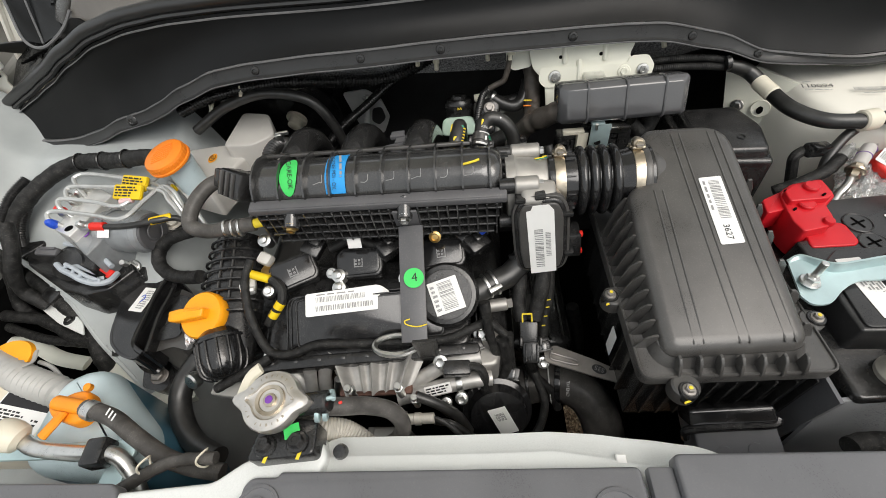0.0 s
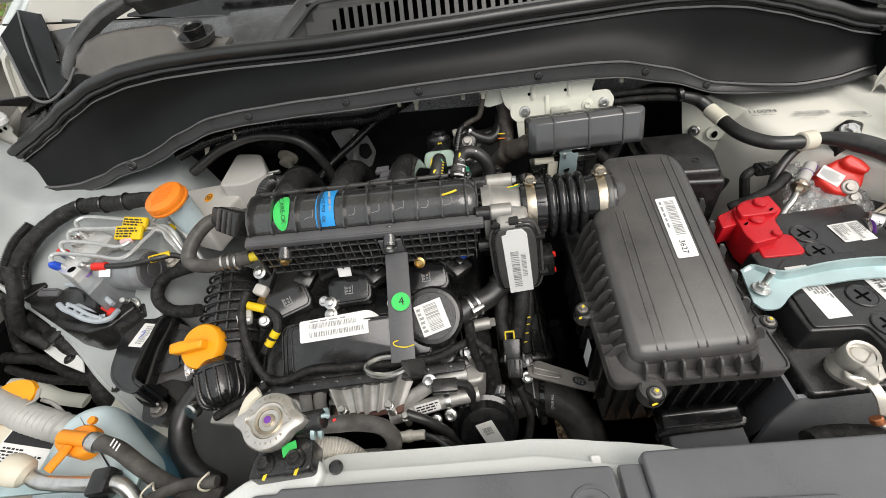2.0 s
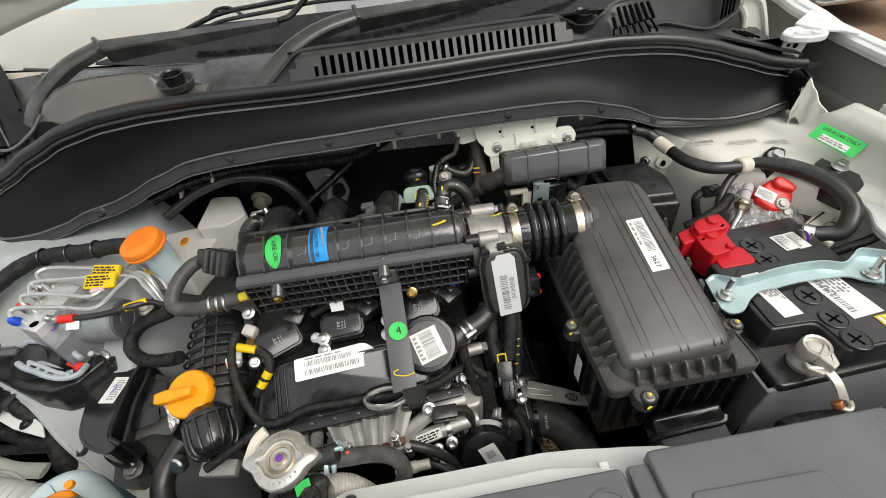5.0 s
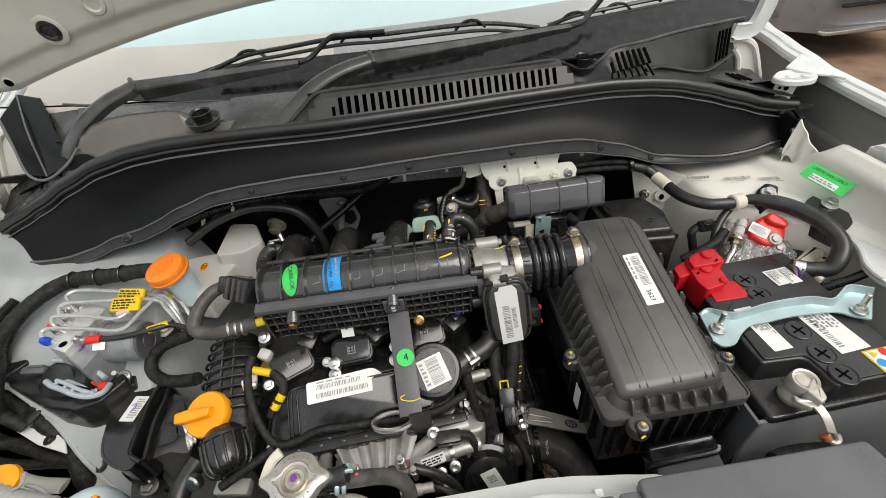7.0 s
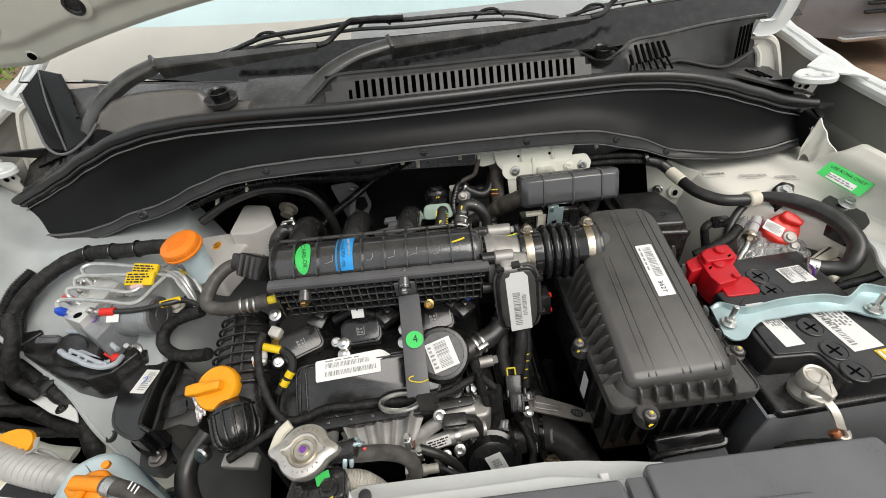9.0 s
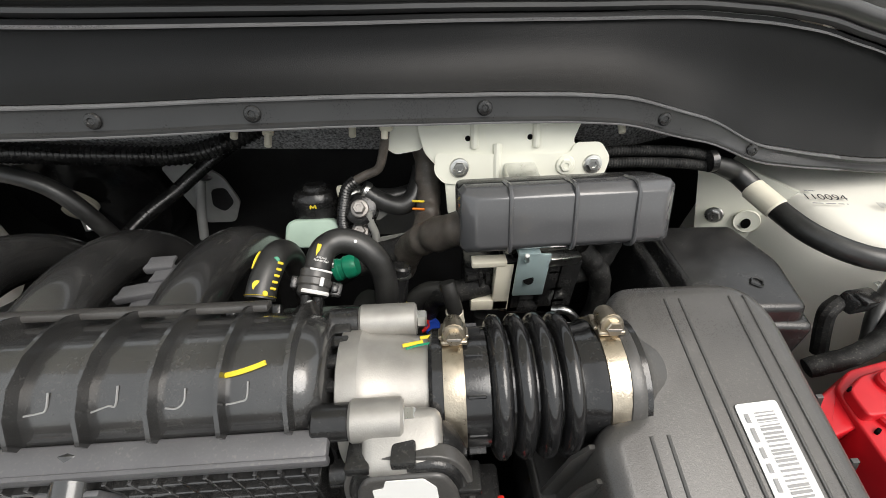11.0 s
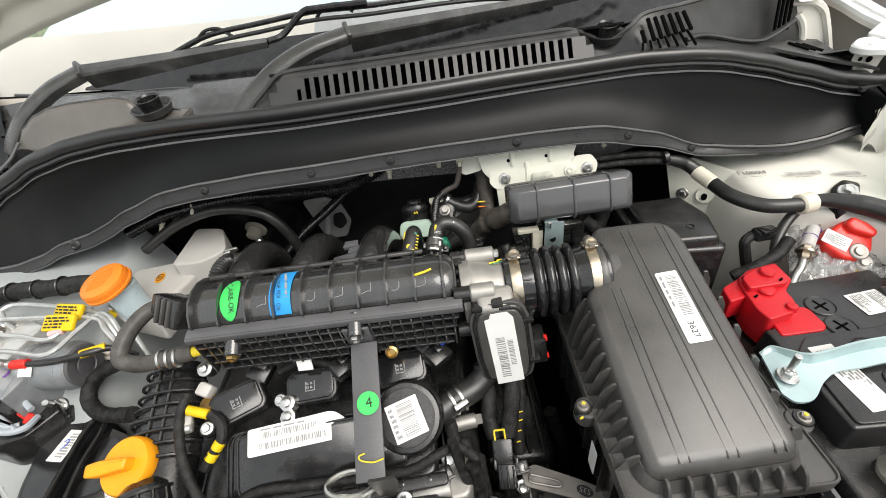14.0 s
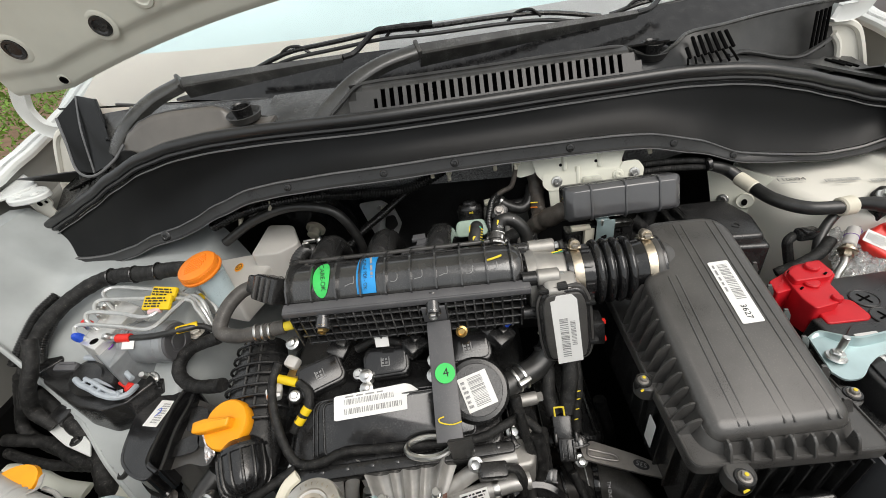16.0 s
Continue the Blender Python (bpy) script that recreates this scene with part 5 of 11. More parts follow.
# ---- valve cover ----
vc = thing("valve_cover", "black plastic valve cover with white barcode label", "valve cover", (-0.10, 0.27, 0.86))
VN = Vector((0.0, 0.80, 0.56))
VM = frame_of((-0.110, 0.270, 0.926), (1, 0.10, -0.06), VN)
bm = bmesh.new()
SK = frame_of((-0.105, 0.285, 0.918), (1, 0.05, -0.02), (0, 0.97, 0.20))
slab(bm, fillet([(-0.135, -0.062), (0.13, -0.055), (0.135, 0.075), (-0.135, 0.075)], 0.02), -0.06, -0.004, 0.006, SK)
part("skirt", bm, BLACK, vc)
bm = bmesh.new()
slab(bm, fillet([(-0.085, -0.034), (0.105, -0.032), (0.105, 0.032), (-0.085, 0.032)], 0.012), -0.03, 0.006, 0.006, VM)
part("raised_cover", bm, SHINY, vc)
bm = bmesh.new()
slab(bm, fillet([(-0.100, -0.050), (0.12, -0.046), (0.12, 0.034), (-0.098, 0.034)], 0.016), -0.035, -0.006, 0.003, VM)
part("step", bm, BLACK, vc)
bm = bmesh.new()
slab(bm, fillet([(-0.135, -0.072), (0.14, -0.064), (0.14, -0.050), (-0.135, -0.056)], 0.006), -0.02, 0.002, 0.002, SK)
part("rim", bm, BLACK, vc)
for nm, ol, z, fm in (("bead", inset(fillet([(-0.085, -0.034), (0.105, -0.032), (0.105, 0.032), (-0.085, 0.032)], 0.012), 0.003), 0.0058, VM), ("bead", inset(fillet([(-0.100, -0.050), (0.12, -0.046), (0.12, 0.034), (-0.098, 0.034)], 0.016), 0.001), -0.0055, VM),
                      ("bead", fillet([(-0.094, -0.042), (0.112, -0.039), (0.112, 0.033), (-0.092, 0.033)], 0.014), -0.0055, VM), ("bead", inset(fillet([(-0.135, -0.072), (0.14, -0.064), (0.14, 0.07), (-0.135, 0.07)], 0.02), 0.001), -0.003, SK)):
    bm = bmesh.new()
    tube(bm, [fm @ Vector((p.x, p.y, z)) for p in ol] + [fm @ Vector((ol[0].x, ol[0].y, z))], 0.0012, 6, 1)
    part(nm, bm, BLACK, vc)
for i in range(9):
    x = -0.12 + i * 0.03
    bm = bmesh.new()
    lathe(bm, [(0.0024, 0), (0.0024, 0.002), (0.0015, 0.0024)], SK @ at(x, -0.0625 + 0.0008 * i, 0.001), 10)
    part("pin", bm, MANI, vc)
LM = frame_of((-0.1285, 0.2825, 0.9465), Vector((0.095, 0.020, -0.0145)), Vector((0.0, 0.8, 0.56))) @ at(0, 0, 0.003)
bm = bmesh.new()
slab(bm, fillet([(-0.05, -0.014), (0.046, -0.0145), (0.047, -0.010), (0.056, -0.006), (0.056, 0.006), (0.047, 0.014), (0.04, 0.0165), (-0.048, 0.014)], 0.003), 0, 0.0008, 0.0002, LM, steps=1)
lab = part("label", bm, PAPER, vc, "white barcode label")
bars(lab, LM, -0.006, 0.0055, 0.06, 0.0065, 34, FAINT, 8, 0.0013)
bars(lab, LM, -0.002, -0.0055, 0.07, 0.0065, 34, FAINT, 9, 0.0013)
print_lines(lab, LM, -0.005, 0.0115, 0.06, 0.003, 1, FAINT, 3)

# round oil separator cap
cyl = thing("oil_separator", "round black oil separator housing with label", "oil separator", (0, 0.28, 0.88))
CN = Vector((0.05, -0.55, 0.83)).normalized()
m, _ = along(Vector((0.0, 0.281, 0.956)) - CN * 0.055, Vector((0.0, 0.281, 0.956)))
bm = bmesh.new()
lathe(bm, [(0.040, 0), (0.041, 0.002), (0.041, 0.034), (0.039, 0.036), (0.0375, 0.037), (0.0375, 0.052), (0.036, 0.0545), (0.031, 0.0552), (0.0305, 0.0545), (0.028, 0.0545)], m, 40)
part("housing", bm, BLACK, cyl)
LM = frame_of((0.004, 0.2795, 0.9565), (0.97, 0.15, 0.06), CN.cross(Vector((0.97, 0.15, 0.06)))) @ at(-0.004, 0, 0.001, 0, 0, 8)
lab = sticker("label", cyl, LM, 0.037, 0.041, PAPER, 0.001, "white barcode label")
bars(lab, LM, 0.002, 0, 0.018, 0.034, 22, FAINT, 12, vertical=True)
print_lines(lab, LM, -0.013, 0.0, 0.006, 0.034, 6, FAINT, 3)

# ---- ignition coils ----
def coil(x, y, z, rz, tilt=-34):
    c = thing("ignition_coil", "black ignition coil with printed code on top", "ignition coil", (x, y, z), group="ignition coils")
    M = at(x, y, z, 90 - 57 + tilt + 30, 0, rz)
    bm = bmesh.new()
    slab(bm, fillet([(-0.030, -0.02), (0.026, -0.02), (0.032, -0.012), (0.032, 0.020), (-0.022, 0.022), (-0.031, 0.012)], 0.005), -0.018, 0.004, 0.003, M)
    part("body", bm, BLACK, c)
    bm = bmesh.new()
    slab(bm, fillet([(-0.026, -0.016), (0.023, -0.016), (0.028, -0.010), (0.028, 0.016), (-0.020, 0.018), (-0.027, 0.010)], 0.004), 0.004, 0.0062, 0.0015, M)
    part("resin_top", bm, SHINY, c)
    bm = bmesh.new()
    for i in range(8):
        for j in range(8):
            if (i * 5 + j * 3 + i * j) % 3 or i in (0, 7) or j == 0:
                a, b = i * 0.0015 - 0.006, j * 0.0015 - 0.006
                bm.faces.new([bm.verts.new(M @ Vector((a + p, b + q, 0.0066))) for p, q in ((0, 0), (0.0012, 0), (0.0012, 0.0012), (0, 0.0012))])
    part("print", bm, FAINT, c, smooth=0)
    bm = bmesh.new()
    lathe(bm, [(0.009, -0.016), (0.010, -0.012), (0.010, -0.002), (0.008, 0.0)], M @ at(-0.038, -0.010, 0), 14)
    ear = part("ear", bm, BLACK, c)
    bolt("bolt", ear, M @ Vector((-0.038, -0.010, 0)), M.to_3x3() @ Vector((0, 0, 1)), 0.005, STEEL, 0.007)
    bm = bmesh.new()
    box(bm, (0.028, 0.026, 0.022), M @ at(0.036, 0.024, -0.006, 0, 0, 40), 0.003)
    part("plug", bm, BLACK, c)
    bm = bmesh.new()
    box(bm, (0.012, 0.012, 0.005), M @ at(0.042, 0.028, 0.006, 0, 0, 40), 0.001)
    part("latch", bm, GREY, c)
    return c


coil(-0.205, 0.325, 0.955, 28)
coil(-0.118, 0.338, 0.953, 4)
coil(-0.008, 0.345, 0.957, 6)
# ---- battery ----
CELL = material("black_battery_plastic", (0.022, 0.022, 0.023), 0.30, vary=0.3, scale=30, bump=0.12, dust=0.006, gloss=0.7, speck=0.15)
bat = thing("car_battery", "black car battery with vent plugs and white labels", "battery", (0.50, 0.26, 0.76))
bm = bmesh.new()
slab(bm, fillet([(0.398, 0.163), (0.588, 0.176), (0.588, 0.415), (0.392, 0.405)], 0.010), 0.75, 0.928, 0.002)
part("case", bm, BLACK, bat)
bm = bmesh.new()
slab(bm, fillet([(0.398, 0.153), (0.592, 0.164), (0.592, 0.412), (0.390, 0.404)], 0.009), 0.926, 0.940, 0.004, low_edge=0.003)
part("lid_lip", bm, BLACK, bat)
bm = bmesh.new()
slab(bm, fillet([(0.411, 0.206), (0.466, 0.205), (0.473, 0.163), (0.589, 0.169), (0.586, 0.400), (0.464, 0.392), (0.460, 0.335), (0.407, 0.328)], 0.006), 0.938, 0.974, 0.003, taper=0.002)
part("lid", bm, CELL, bat)
bm = bmesh.new()
slab(bm, fillet([(0.417, 0.211), (0.470, 0.210), (0.478, 0.168), (0.583, 0.174), (0.578, 0.298), (0.535, 0.312), (0.440, 0.309), (0.421, 0.292)], 0.006), 0.973, 0.9768, 0.001)
part("raised_panel", bm, CELL, bat)
for x, y in ((0.487, 0.349), (0.487, 0.318), (0.4875, 0.284), (0.488, 0.246), (0.489, 0.208), (0.4895, 0.177)):
    bm = bmesh.new()
    z = 0.9747 if y > 0.31 else 0.9775
    lathe(bm, [(0.0155, -0.004), (0.0155, 0.001), (0.0145, 0.0015), (0.0135, 0.0004), (0.005, 0.0004)], at(x, y, z), 28)
    plug = part("vent_plug", bm, CELL, bat)
    bm = bmesh.new()
    for a in (20, 110):
        box(bm, (0.018, 0.0022, 0.0008), at(x, y, z + 0.0009, 0, 0, a), 0.0002, 1)
    part("cross_slot", bm, DARK, plug)
LM = at(0.513, 0.234, 0.9772, 0, 0, -72) @ at(0.0, -0.028, 0)
for nm, o, w, h, s in (("label", at(0.5275, 0.2475, 0.9772, 0, 0, -84), 0.085, 0.042, 1), ("label", at(0.447, 0.258, 0.9772, 0, 0, -86), 0.075, 0.026, 2), ("label", at(*(0.533, 0.345), 0.9746, 0, 0, -84), 0.032, 0.020, 3), ("label", at(*(0.553, 0.346), 0.9746, 0, 0, -84), 0.034, 0.019, 4)):
    lab = sticker(nm, bat, o, w, h, PAPER, 0.001, "white printed label")
    print_lines(lab, o, -w * 0.12, h * 0.05, w * 0.6, h * 0.8, 6, FAINT, s)
    if s != 2:
        bars(lab, o, w * 0.05, -h * 0.28, w * 0.7, h * 0.2, 20, FAINT, s)
DM = at(0.5585, 0.187, 0.9772, 0, 0, 4)
lab = sticker("warning_label", bat, DM, 0.046, 0.034, YELLOW, 0.001, "yellow and white danger label")
sticker("symbol_field", bat, DM @ at(-0.004, 0.000, 0.0006), 0.034, 0.030, PAPER, 0.001)
words(lab, "DANGER", DM @ at(0.019, 0.004, 0.0006, 0, 0, -78), 0.008)
for i, (x, y, mt) in enumerate(((-0.012, 0.010, YELLOW), (0.004, 0.010, REDCAP), (-0.012, -0.003, BLUEST), (0.004, -0.003, BLUEST), (-0.010, -0.012, YELLOW), (0.006, -0.013, REDCAP))):
    bm = bmesh.new()
    lathe(bm, [(0.0062, 0.0013), (0.0062, 0.0016), (0.003, 0.0017)], DM @ at(x - 0.002, y, 0), 3 if mt == YELLOW else 20)
    part("symbol", bm, mt, lab)
# negative clamp with cable tail
clampt = thing("battery_terminal", "dull white metal battery terminal clamp with copper lug", "battery terminal", (0.438, 0.178, 0.94))
TC = Vector((0.444, 0.178, 0.972))
bm = bmesh.new()
lathe(bm, [(0.017, -0.032), (0.018, -0.026), (0.014, -0.018), (0.0098, 0.000), (0.008, 0.002), (0.003, 0.0025)], Matrix.Translation(TC), 28)
part("post", bm, DULL, clampt)
bm = bmesh.new()
lathe(bm, [(0.0105, -0.004), (0.0105, -0.015), (0.0150, -0.016), (0.0158, -0.012), (0.0152, 0.004), (0.0138, 0.006), (0.0112, 0.005), (0.0105, -0.004)], Matrix.Translation(TC) @ at(0, 0, 0, 6, -5, 0), 32)
ring = part("ring", bm, DULL, clampt)
for ol in ([(0.461, 0.185), (0.450, 0.152), (0.440, 0.148), (0.435, 0.165)], [(0.425, 0.168), (0.434, 0.159), (0.448, 0.152), (0.433, 0.148), (0.422, 0.159)]):
    bm = bmesh.new()
    cx = sum(p[0] for p in ol) / len(ol)
    slab(bm, fillet(ol[::-1], 0.003), 0.958, 0.976 if cx > TC.x else 0.966, 0.002)
    part("jaw", bm, DULL, ring)
bm = bmesh.new()
rod(bm, (0.425, 0.160, 0.962), (0.452, 0.155, 0.964), 0.0042, 12)
part("clamp_bolt", bm, STEEL, clampt)
bm = bmesh.new()
TQ = [Vector(p) for p in ((0.433, 0.155, 0.966), (0.445, 0.158, 0.966), (0.452, 0.124, 0.946), (0.444, 0.128, 0.946))]
quad_sheet(bm, lambda u, v: TQ[0].lerp(TQ[1], u).lerp(TQ[3].lerp(TQ[2], u), v) + Vector((0, 0, 0.006)) * math.sin(math.pi * v), spread(0, 1, 6), spread(0, 1, 10), 0.003, (0, 0.3, -0.95))
part("tail", bm, DULL, clampt)
bm = bmesh.new()
tube(bm, [TQ[2], TQ[2] + Vector((0, -0.005, -0.004)), TQ[2].lerp(TQ[3], 0.6) + Vector((0, -0.009, -0.006)), TQ[3] + Vector((-0.004, -0.006, -0.005))], 0.003, 8, 5)
part("tail_fold", bm, DULL, clampt)
bm = bmesh.new()
rod(bm, (0.439, 0.126, 0.944), (0.441, 0.121, 0.940), 0.0060, 12, edge=0.001)
part("lug", bm, COPPER, clampt)
# positive cover
red = thing("terminal_cover", "red plastic positive terminal fuse cover on the battery", "terminal cover", (0.44, 0.365, 0.94))
RA = [(0.416, 0.395), (0.412, 0.377), (0.408, 0.346), (0.412, 0.328), (0.444, 0.335), (0.454, 0.348), (0.456, 0.369), (0.474, 0.383), (0.474, 0.415), (0.436, 0.408)]
bm = bmesh.new()
slab(bm, fillet(RA, 0.005), 0.945, 0.988, 0.0018)
main = part("upper_cover", bm, RED, red)
bm = bmesh.new()
slab(bm, fillet([(0.415, 0.389), (0.413, 0.370), (0.457, 0.372), (0.466, 0.379), (0.466, 0.406), (0.432, 0.399)], 0.005), 0.985, 0.996, 0.0018)
part("step", bm, RED, main)
bm = bmesh.new()
slab(bm, fillet([(0.423, 0.341), (0.419, 0.314), (0.467, 0.315), (0.473, 0.321), (0.472, 0.348), (0.457, 0.354)], 0.005), 0.938, 0.976, 0.0018)
part("lower_cover", bm, RED, red)
bm = bmesh.new()
slab(bm, fillet([(0.394, 0.387), (0.390, 0.363), (0.416, 0.369), (0.424, 0.401)], 0.005), 0.955, 0.984, 0.0018)
part("cable_hood", bm, RED, red)
for p, r in (((0.446, 0.391, 0.998), 0.0085), ((0.434, 0.370, 0.990), 0.0095), ((0.444, 0.341, 0.989), 0.006)):
    bm = bmesh.new()
    lathe(bm, [(r, -0.004), (r, 0.001), (r * 0.85, 0.0026), (r * 0.3, 0.003)], Matrix.Translation(p), 20)
    part("knob", bm, RED, main)
for p in ((0.418, 0.390, 0.994), (0.418, 0.363, 0.989), (0.453, 0.377, 0.997)):
    bm = bmesh.new()
    box(bm, (0.005, 0.0022, 0.003), at(*p, 0, 0, 30), 0.0005, 1)
    part("slot", bm, DARK, red)
bm = bmesh.new()
rod(bm, (0.433, 0.349, 0.955), (0.443, 0.343, 0.945), 0.006, 12)
part("stud", bm, STEEL, red)
# hold-down strap
strap = thing("battery_strap", "pale blue zinc plated battery hold-down strap", "battery strap", (0.49, 0.27, 0.97))
up = [(0.377, 0.286, 0.984), (0.390, 0.290, 0.985), (0.400, 0.280, 0.986), (0.411, 0.270, 0.987), (0.432, 0.271, 0.988), (0.462, 0.276, 0.988), (0.498, 0.278, 0.988), (0.529, 0.277, 0.987), (0.551, 0.270, 0.986), (0.572, 0.280, 0.985), (0.593, 0.290, 0.985), (0.618, 0.279, 0.985)]
dn = [(0.369, 0.244, 0.984), (0.376, 0.234, 0.984), (0.393, 0.235, 0.984), (0.411, 0.249, 0.985), (0.431, 0.259, 0.986), (0.455, 0.260, 0.986), (0.487, 0.263, 0.986), (0.518, 0.263, 0.986), (0.544, 0.262, 0.985), (0.557, 0.258, 0.984), (0.565, 0.251, 0.984), (0.583, 0.242, 0.984)]
ups, dns = smooth_line(up, 4), smooth_line(dn, 4)
bm = bmesh.new()
quad_sheet(bm, lambda i, v: ups[int(i)].lerp(dns[int(i)], v), range(len(ups)), spread(0, 1, 4), 0.0025)
band_ = part("band", bm, ZINC, strap)
bm = bmesh.new()
quad_sheet(bm, lambda i, v: ups[int(i)] + Vector((0, 0.003 * v, 0.011 * v * min(1.0, i / 12))), range(len(ups)), spread(0, 1, 3), 0.0022, (0, 1, 0))
part("folded_edge", bm, ZINC, band_)
for p in ((0.384, 0.260, 0.986), (0.578, 0.257, 0.986)):
    p = Vector(p)
    bm = bmesh.new()
    rod(bm, p + Vector((-0.001, -0.002, -0.06)), p + Vector((0.004, 0.004, 0.026)), 0.0036, 12)
    part("threaded_rod", bm, STEEL, strap)
    bolt("nut", strap, p, (0.08, 0.06, 1), 0.0068, STEEL, 0.008)
# battery tray walls
TRAYGREY = material("pale_satin_tray", (0.30, 0.31, 0.32), 0.3, vary=0.1, scale=8, bump=0.1, metal=0.2)
tray = thing("battery_tray", "satin grey battery tray panel below the battery", "battery tray", (0.48, 0.25, 0.74))
bm = bmesh.new()
quad_sheet(bm, lambda u, v: (0.372 + 0.012 * v, 0.15 + 0.24 * u, 0.78 + 0.16 * v), spread(0, 1, 4), spread(0, 1, 4), 0.004, (-1, 0, 0))
part("side", bm, COVER, tray)
bm = bmesh.new()
quad_sheet(bm, lambda u, v: (0.372 + 0.26 * u + 0.01 * v, 0.135 + 0.02 * v + 0.012 * u, 0.79 + 0.14 * v), spread(0, 1, 6), spread(0, 1, 4), 0.004, (0, 1, 0))
part("front", bm, TRAYGREY, tray)
bm = bmesh.new()
slab(bm, fillet([(0.37, 0.10), (0.64, 0.11), (0.66, 0.42), (0.36, 0.42)], 0.01), 0.75, 0.758, 0.002)
part("floor", bm, BLACK, tray)

# ---- engine control unit ----
ecu = thing("control_unit_cover", "grey plastic engine control unit cover with bands", "control unit", (0.245, 0.525, 1.03))
EM = frame_of((0.2385, 0.505, 1.0635), (1, 0.030, 0.0), (0, 0.36, 0.93))
bm = bmesh.new()
rings = []
for z, w, h, c in ((-0.030, 0.0835, 0.0255, 0.004), (-0.006, 0.0835, 0.0255, 0.004), (-0.003, 0.0825, 0.0245, 0.004), (0.0032, 0.0745, 0.0195, 0.003), (0.0040, 0.0735, 0.0185, 0.003), (0.0042, 0.072, 0.017, 0.003)):
    rings.append([EM @ Vector((x + 0.0015, y, z)) for x, y in ((-w, -h + c), (-w + c, -h), (w - c, -h), (w, -h + c), (w, h - c), (w - c, h), (-w + c, h), (-w, h - c))])
loft(bm, rings)
part("cover", bm, ECUMAT, ecu)
for x in (-0.0455, 0.004, 0.0525):
    bm = bmesh.new()
    tube(bm, [EM @ Vector((x, yy, zz)) for yy, zz in ((-0.0258, -0.02), (-0.0258, -0.004), (-0.0195, 0.0035), (0, 0.0045), (0.0195, 0.0035), (0.0258, -0.004), (0.0258, -0.02))], 0.0019, 8, 4)
    part("band", bm, ECUMAT, ecu)
bm = bmesh.new()
slab(bm, fillet([(-0.082, -0.026), (0.080, -0.026), (0.080, 0.026), (-0.082, 0.026)], 0.006), -0.036, -0.018, 0.003, EM)
part("back", bm, BLACK, ecu)
# ivory bracket behind it
brk = thing("control_unit_bracket", "ivory painted pressed steel bracket on the bulkhead", "bracket", (0.20, 0.62, 0.99))
bm = bmesh.new()
BM = frame_of((0.205, 0.600, 1.065), (1, 0.0, 0.0), (0, 0.35, 0.94))
slab(bm, fillet([(-0.085, 0.055), (-0.073, 0.004), (-0.055, -0.016), (-0.052, -0.056), (-0.03, -0.066), (-0.018, -0.05), (0.0, -0.03), (0.078, -0.028), (0.092, -0.012), (0.078, 0.004), (0.064, 0.01), (0.082, 0.055)], 0.006), -0.002, 0.001, 0.0008, BM)
part("plate", bm, IVORY, brk)
for x, h in ((-0.027, 0.024), (0.030, 0.024), (-0.006, -0.006)):
    bm = bmesh.new()
    tube(bm, [BM @ Vector((x, h + 0.016, 0.0005)), BM @ Vector((x, h + 0.012, 0.0012)), BM @ Vector((x, h - 0.012, 0.0012)), BM @ Vector((x, h - 0.0155, 0.0006))], 0.0040, 10, 4)
    part("swage", bm, IVORY, brk)
    if h > 0:
        bm = bmesh.new()
        lathe(bm, [(0.0026, 0.0010), (0.0026, 0.0016), (0.001, 0.0016)], BM @ at(x - 0.006, h - 0.008, 0), 10)
        part("hole", bm, DARK, brk)
bm = bmesh.new()
slab(bm, fillet([(-0.062, 0.004), (-0.050, 0.002), (0.062, 0.0), (0.066, 0.010), (0.090, 0.010), (0.100, -0.004), (0.096, -0.020), (0.060, -0.024), (-0.055, -0.024), (-0.064, -0.014)], 0.005), 0.0012, 0.0032, 0.0006, BM)
strip = part("strip", bm, IVORY, brk, "pale painted strip with three bolts")
for px, py, mt in ((-0.041, -0.010, STEEL), (0.058, -0.010, IVORY), (0.084, -0.010, STEEL)):
    bolt("bolt", strip, BM @ Vector((px, py, 0.003)), BM.to_3x3() @ Vector((0, 0, 1)), 0.0062, mt, 0.0045)

# ---- bulkhead ----
BULK = material("bulkhead_insulation", (0.030, 0.030, 0.031), 0.6, vary=0.3, scale=18, bump=0.4)
bm = bmesh.new()
quad_sheet(bm, lambda u, v: (u, 0.672 + 0.20 * min(1.0, (1.15 - v) / 0.11) + 0.012 * noise.noise((u * 5, v * 5, 3)), v), spread(-0.80, 0.80, 40), [0.38, 0.5, 0.6, 0.7, 0.8, 0.85, 0.9, 0.95, 1.0, 1.02, 1.04, 1.06, 1.08, 1.1, 1.12, 1.15], 0.006, (0, 1, 0))
solid("bulkhead", bm, BULK, "black insulated bulkhead wall behind the engine", "bulkhead", "structure")
bm = bmesh.new()
quad_sheet(bm, lambda u, v: (u, 0.628 + 0.03 * v + 0.03 * ease((u - 0.30) / 0.10) * (1 - v) + 0.004 * noise.noise((u * 12, v * 3, 0)), 1.118 - curve_at(u, (-0.45, -0.20, -0.10, 0.10, 0.28, 0.34, 0.42, 0.46), (0.090, 0.075, 0.068, 0.075, 0.066, 0.082, 0.066, 0.04)) * v - 0.04 * max(0, -0.2 - u)), spread(-0.40, 0.45, 50), spread(0, 1, 8), 0.008, (0, 1, 0))
solid("felt_mat", bm, FELT, "dark grey felt insulation mat under the cowl", "insulation")
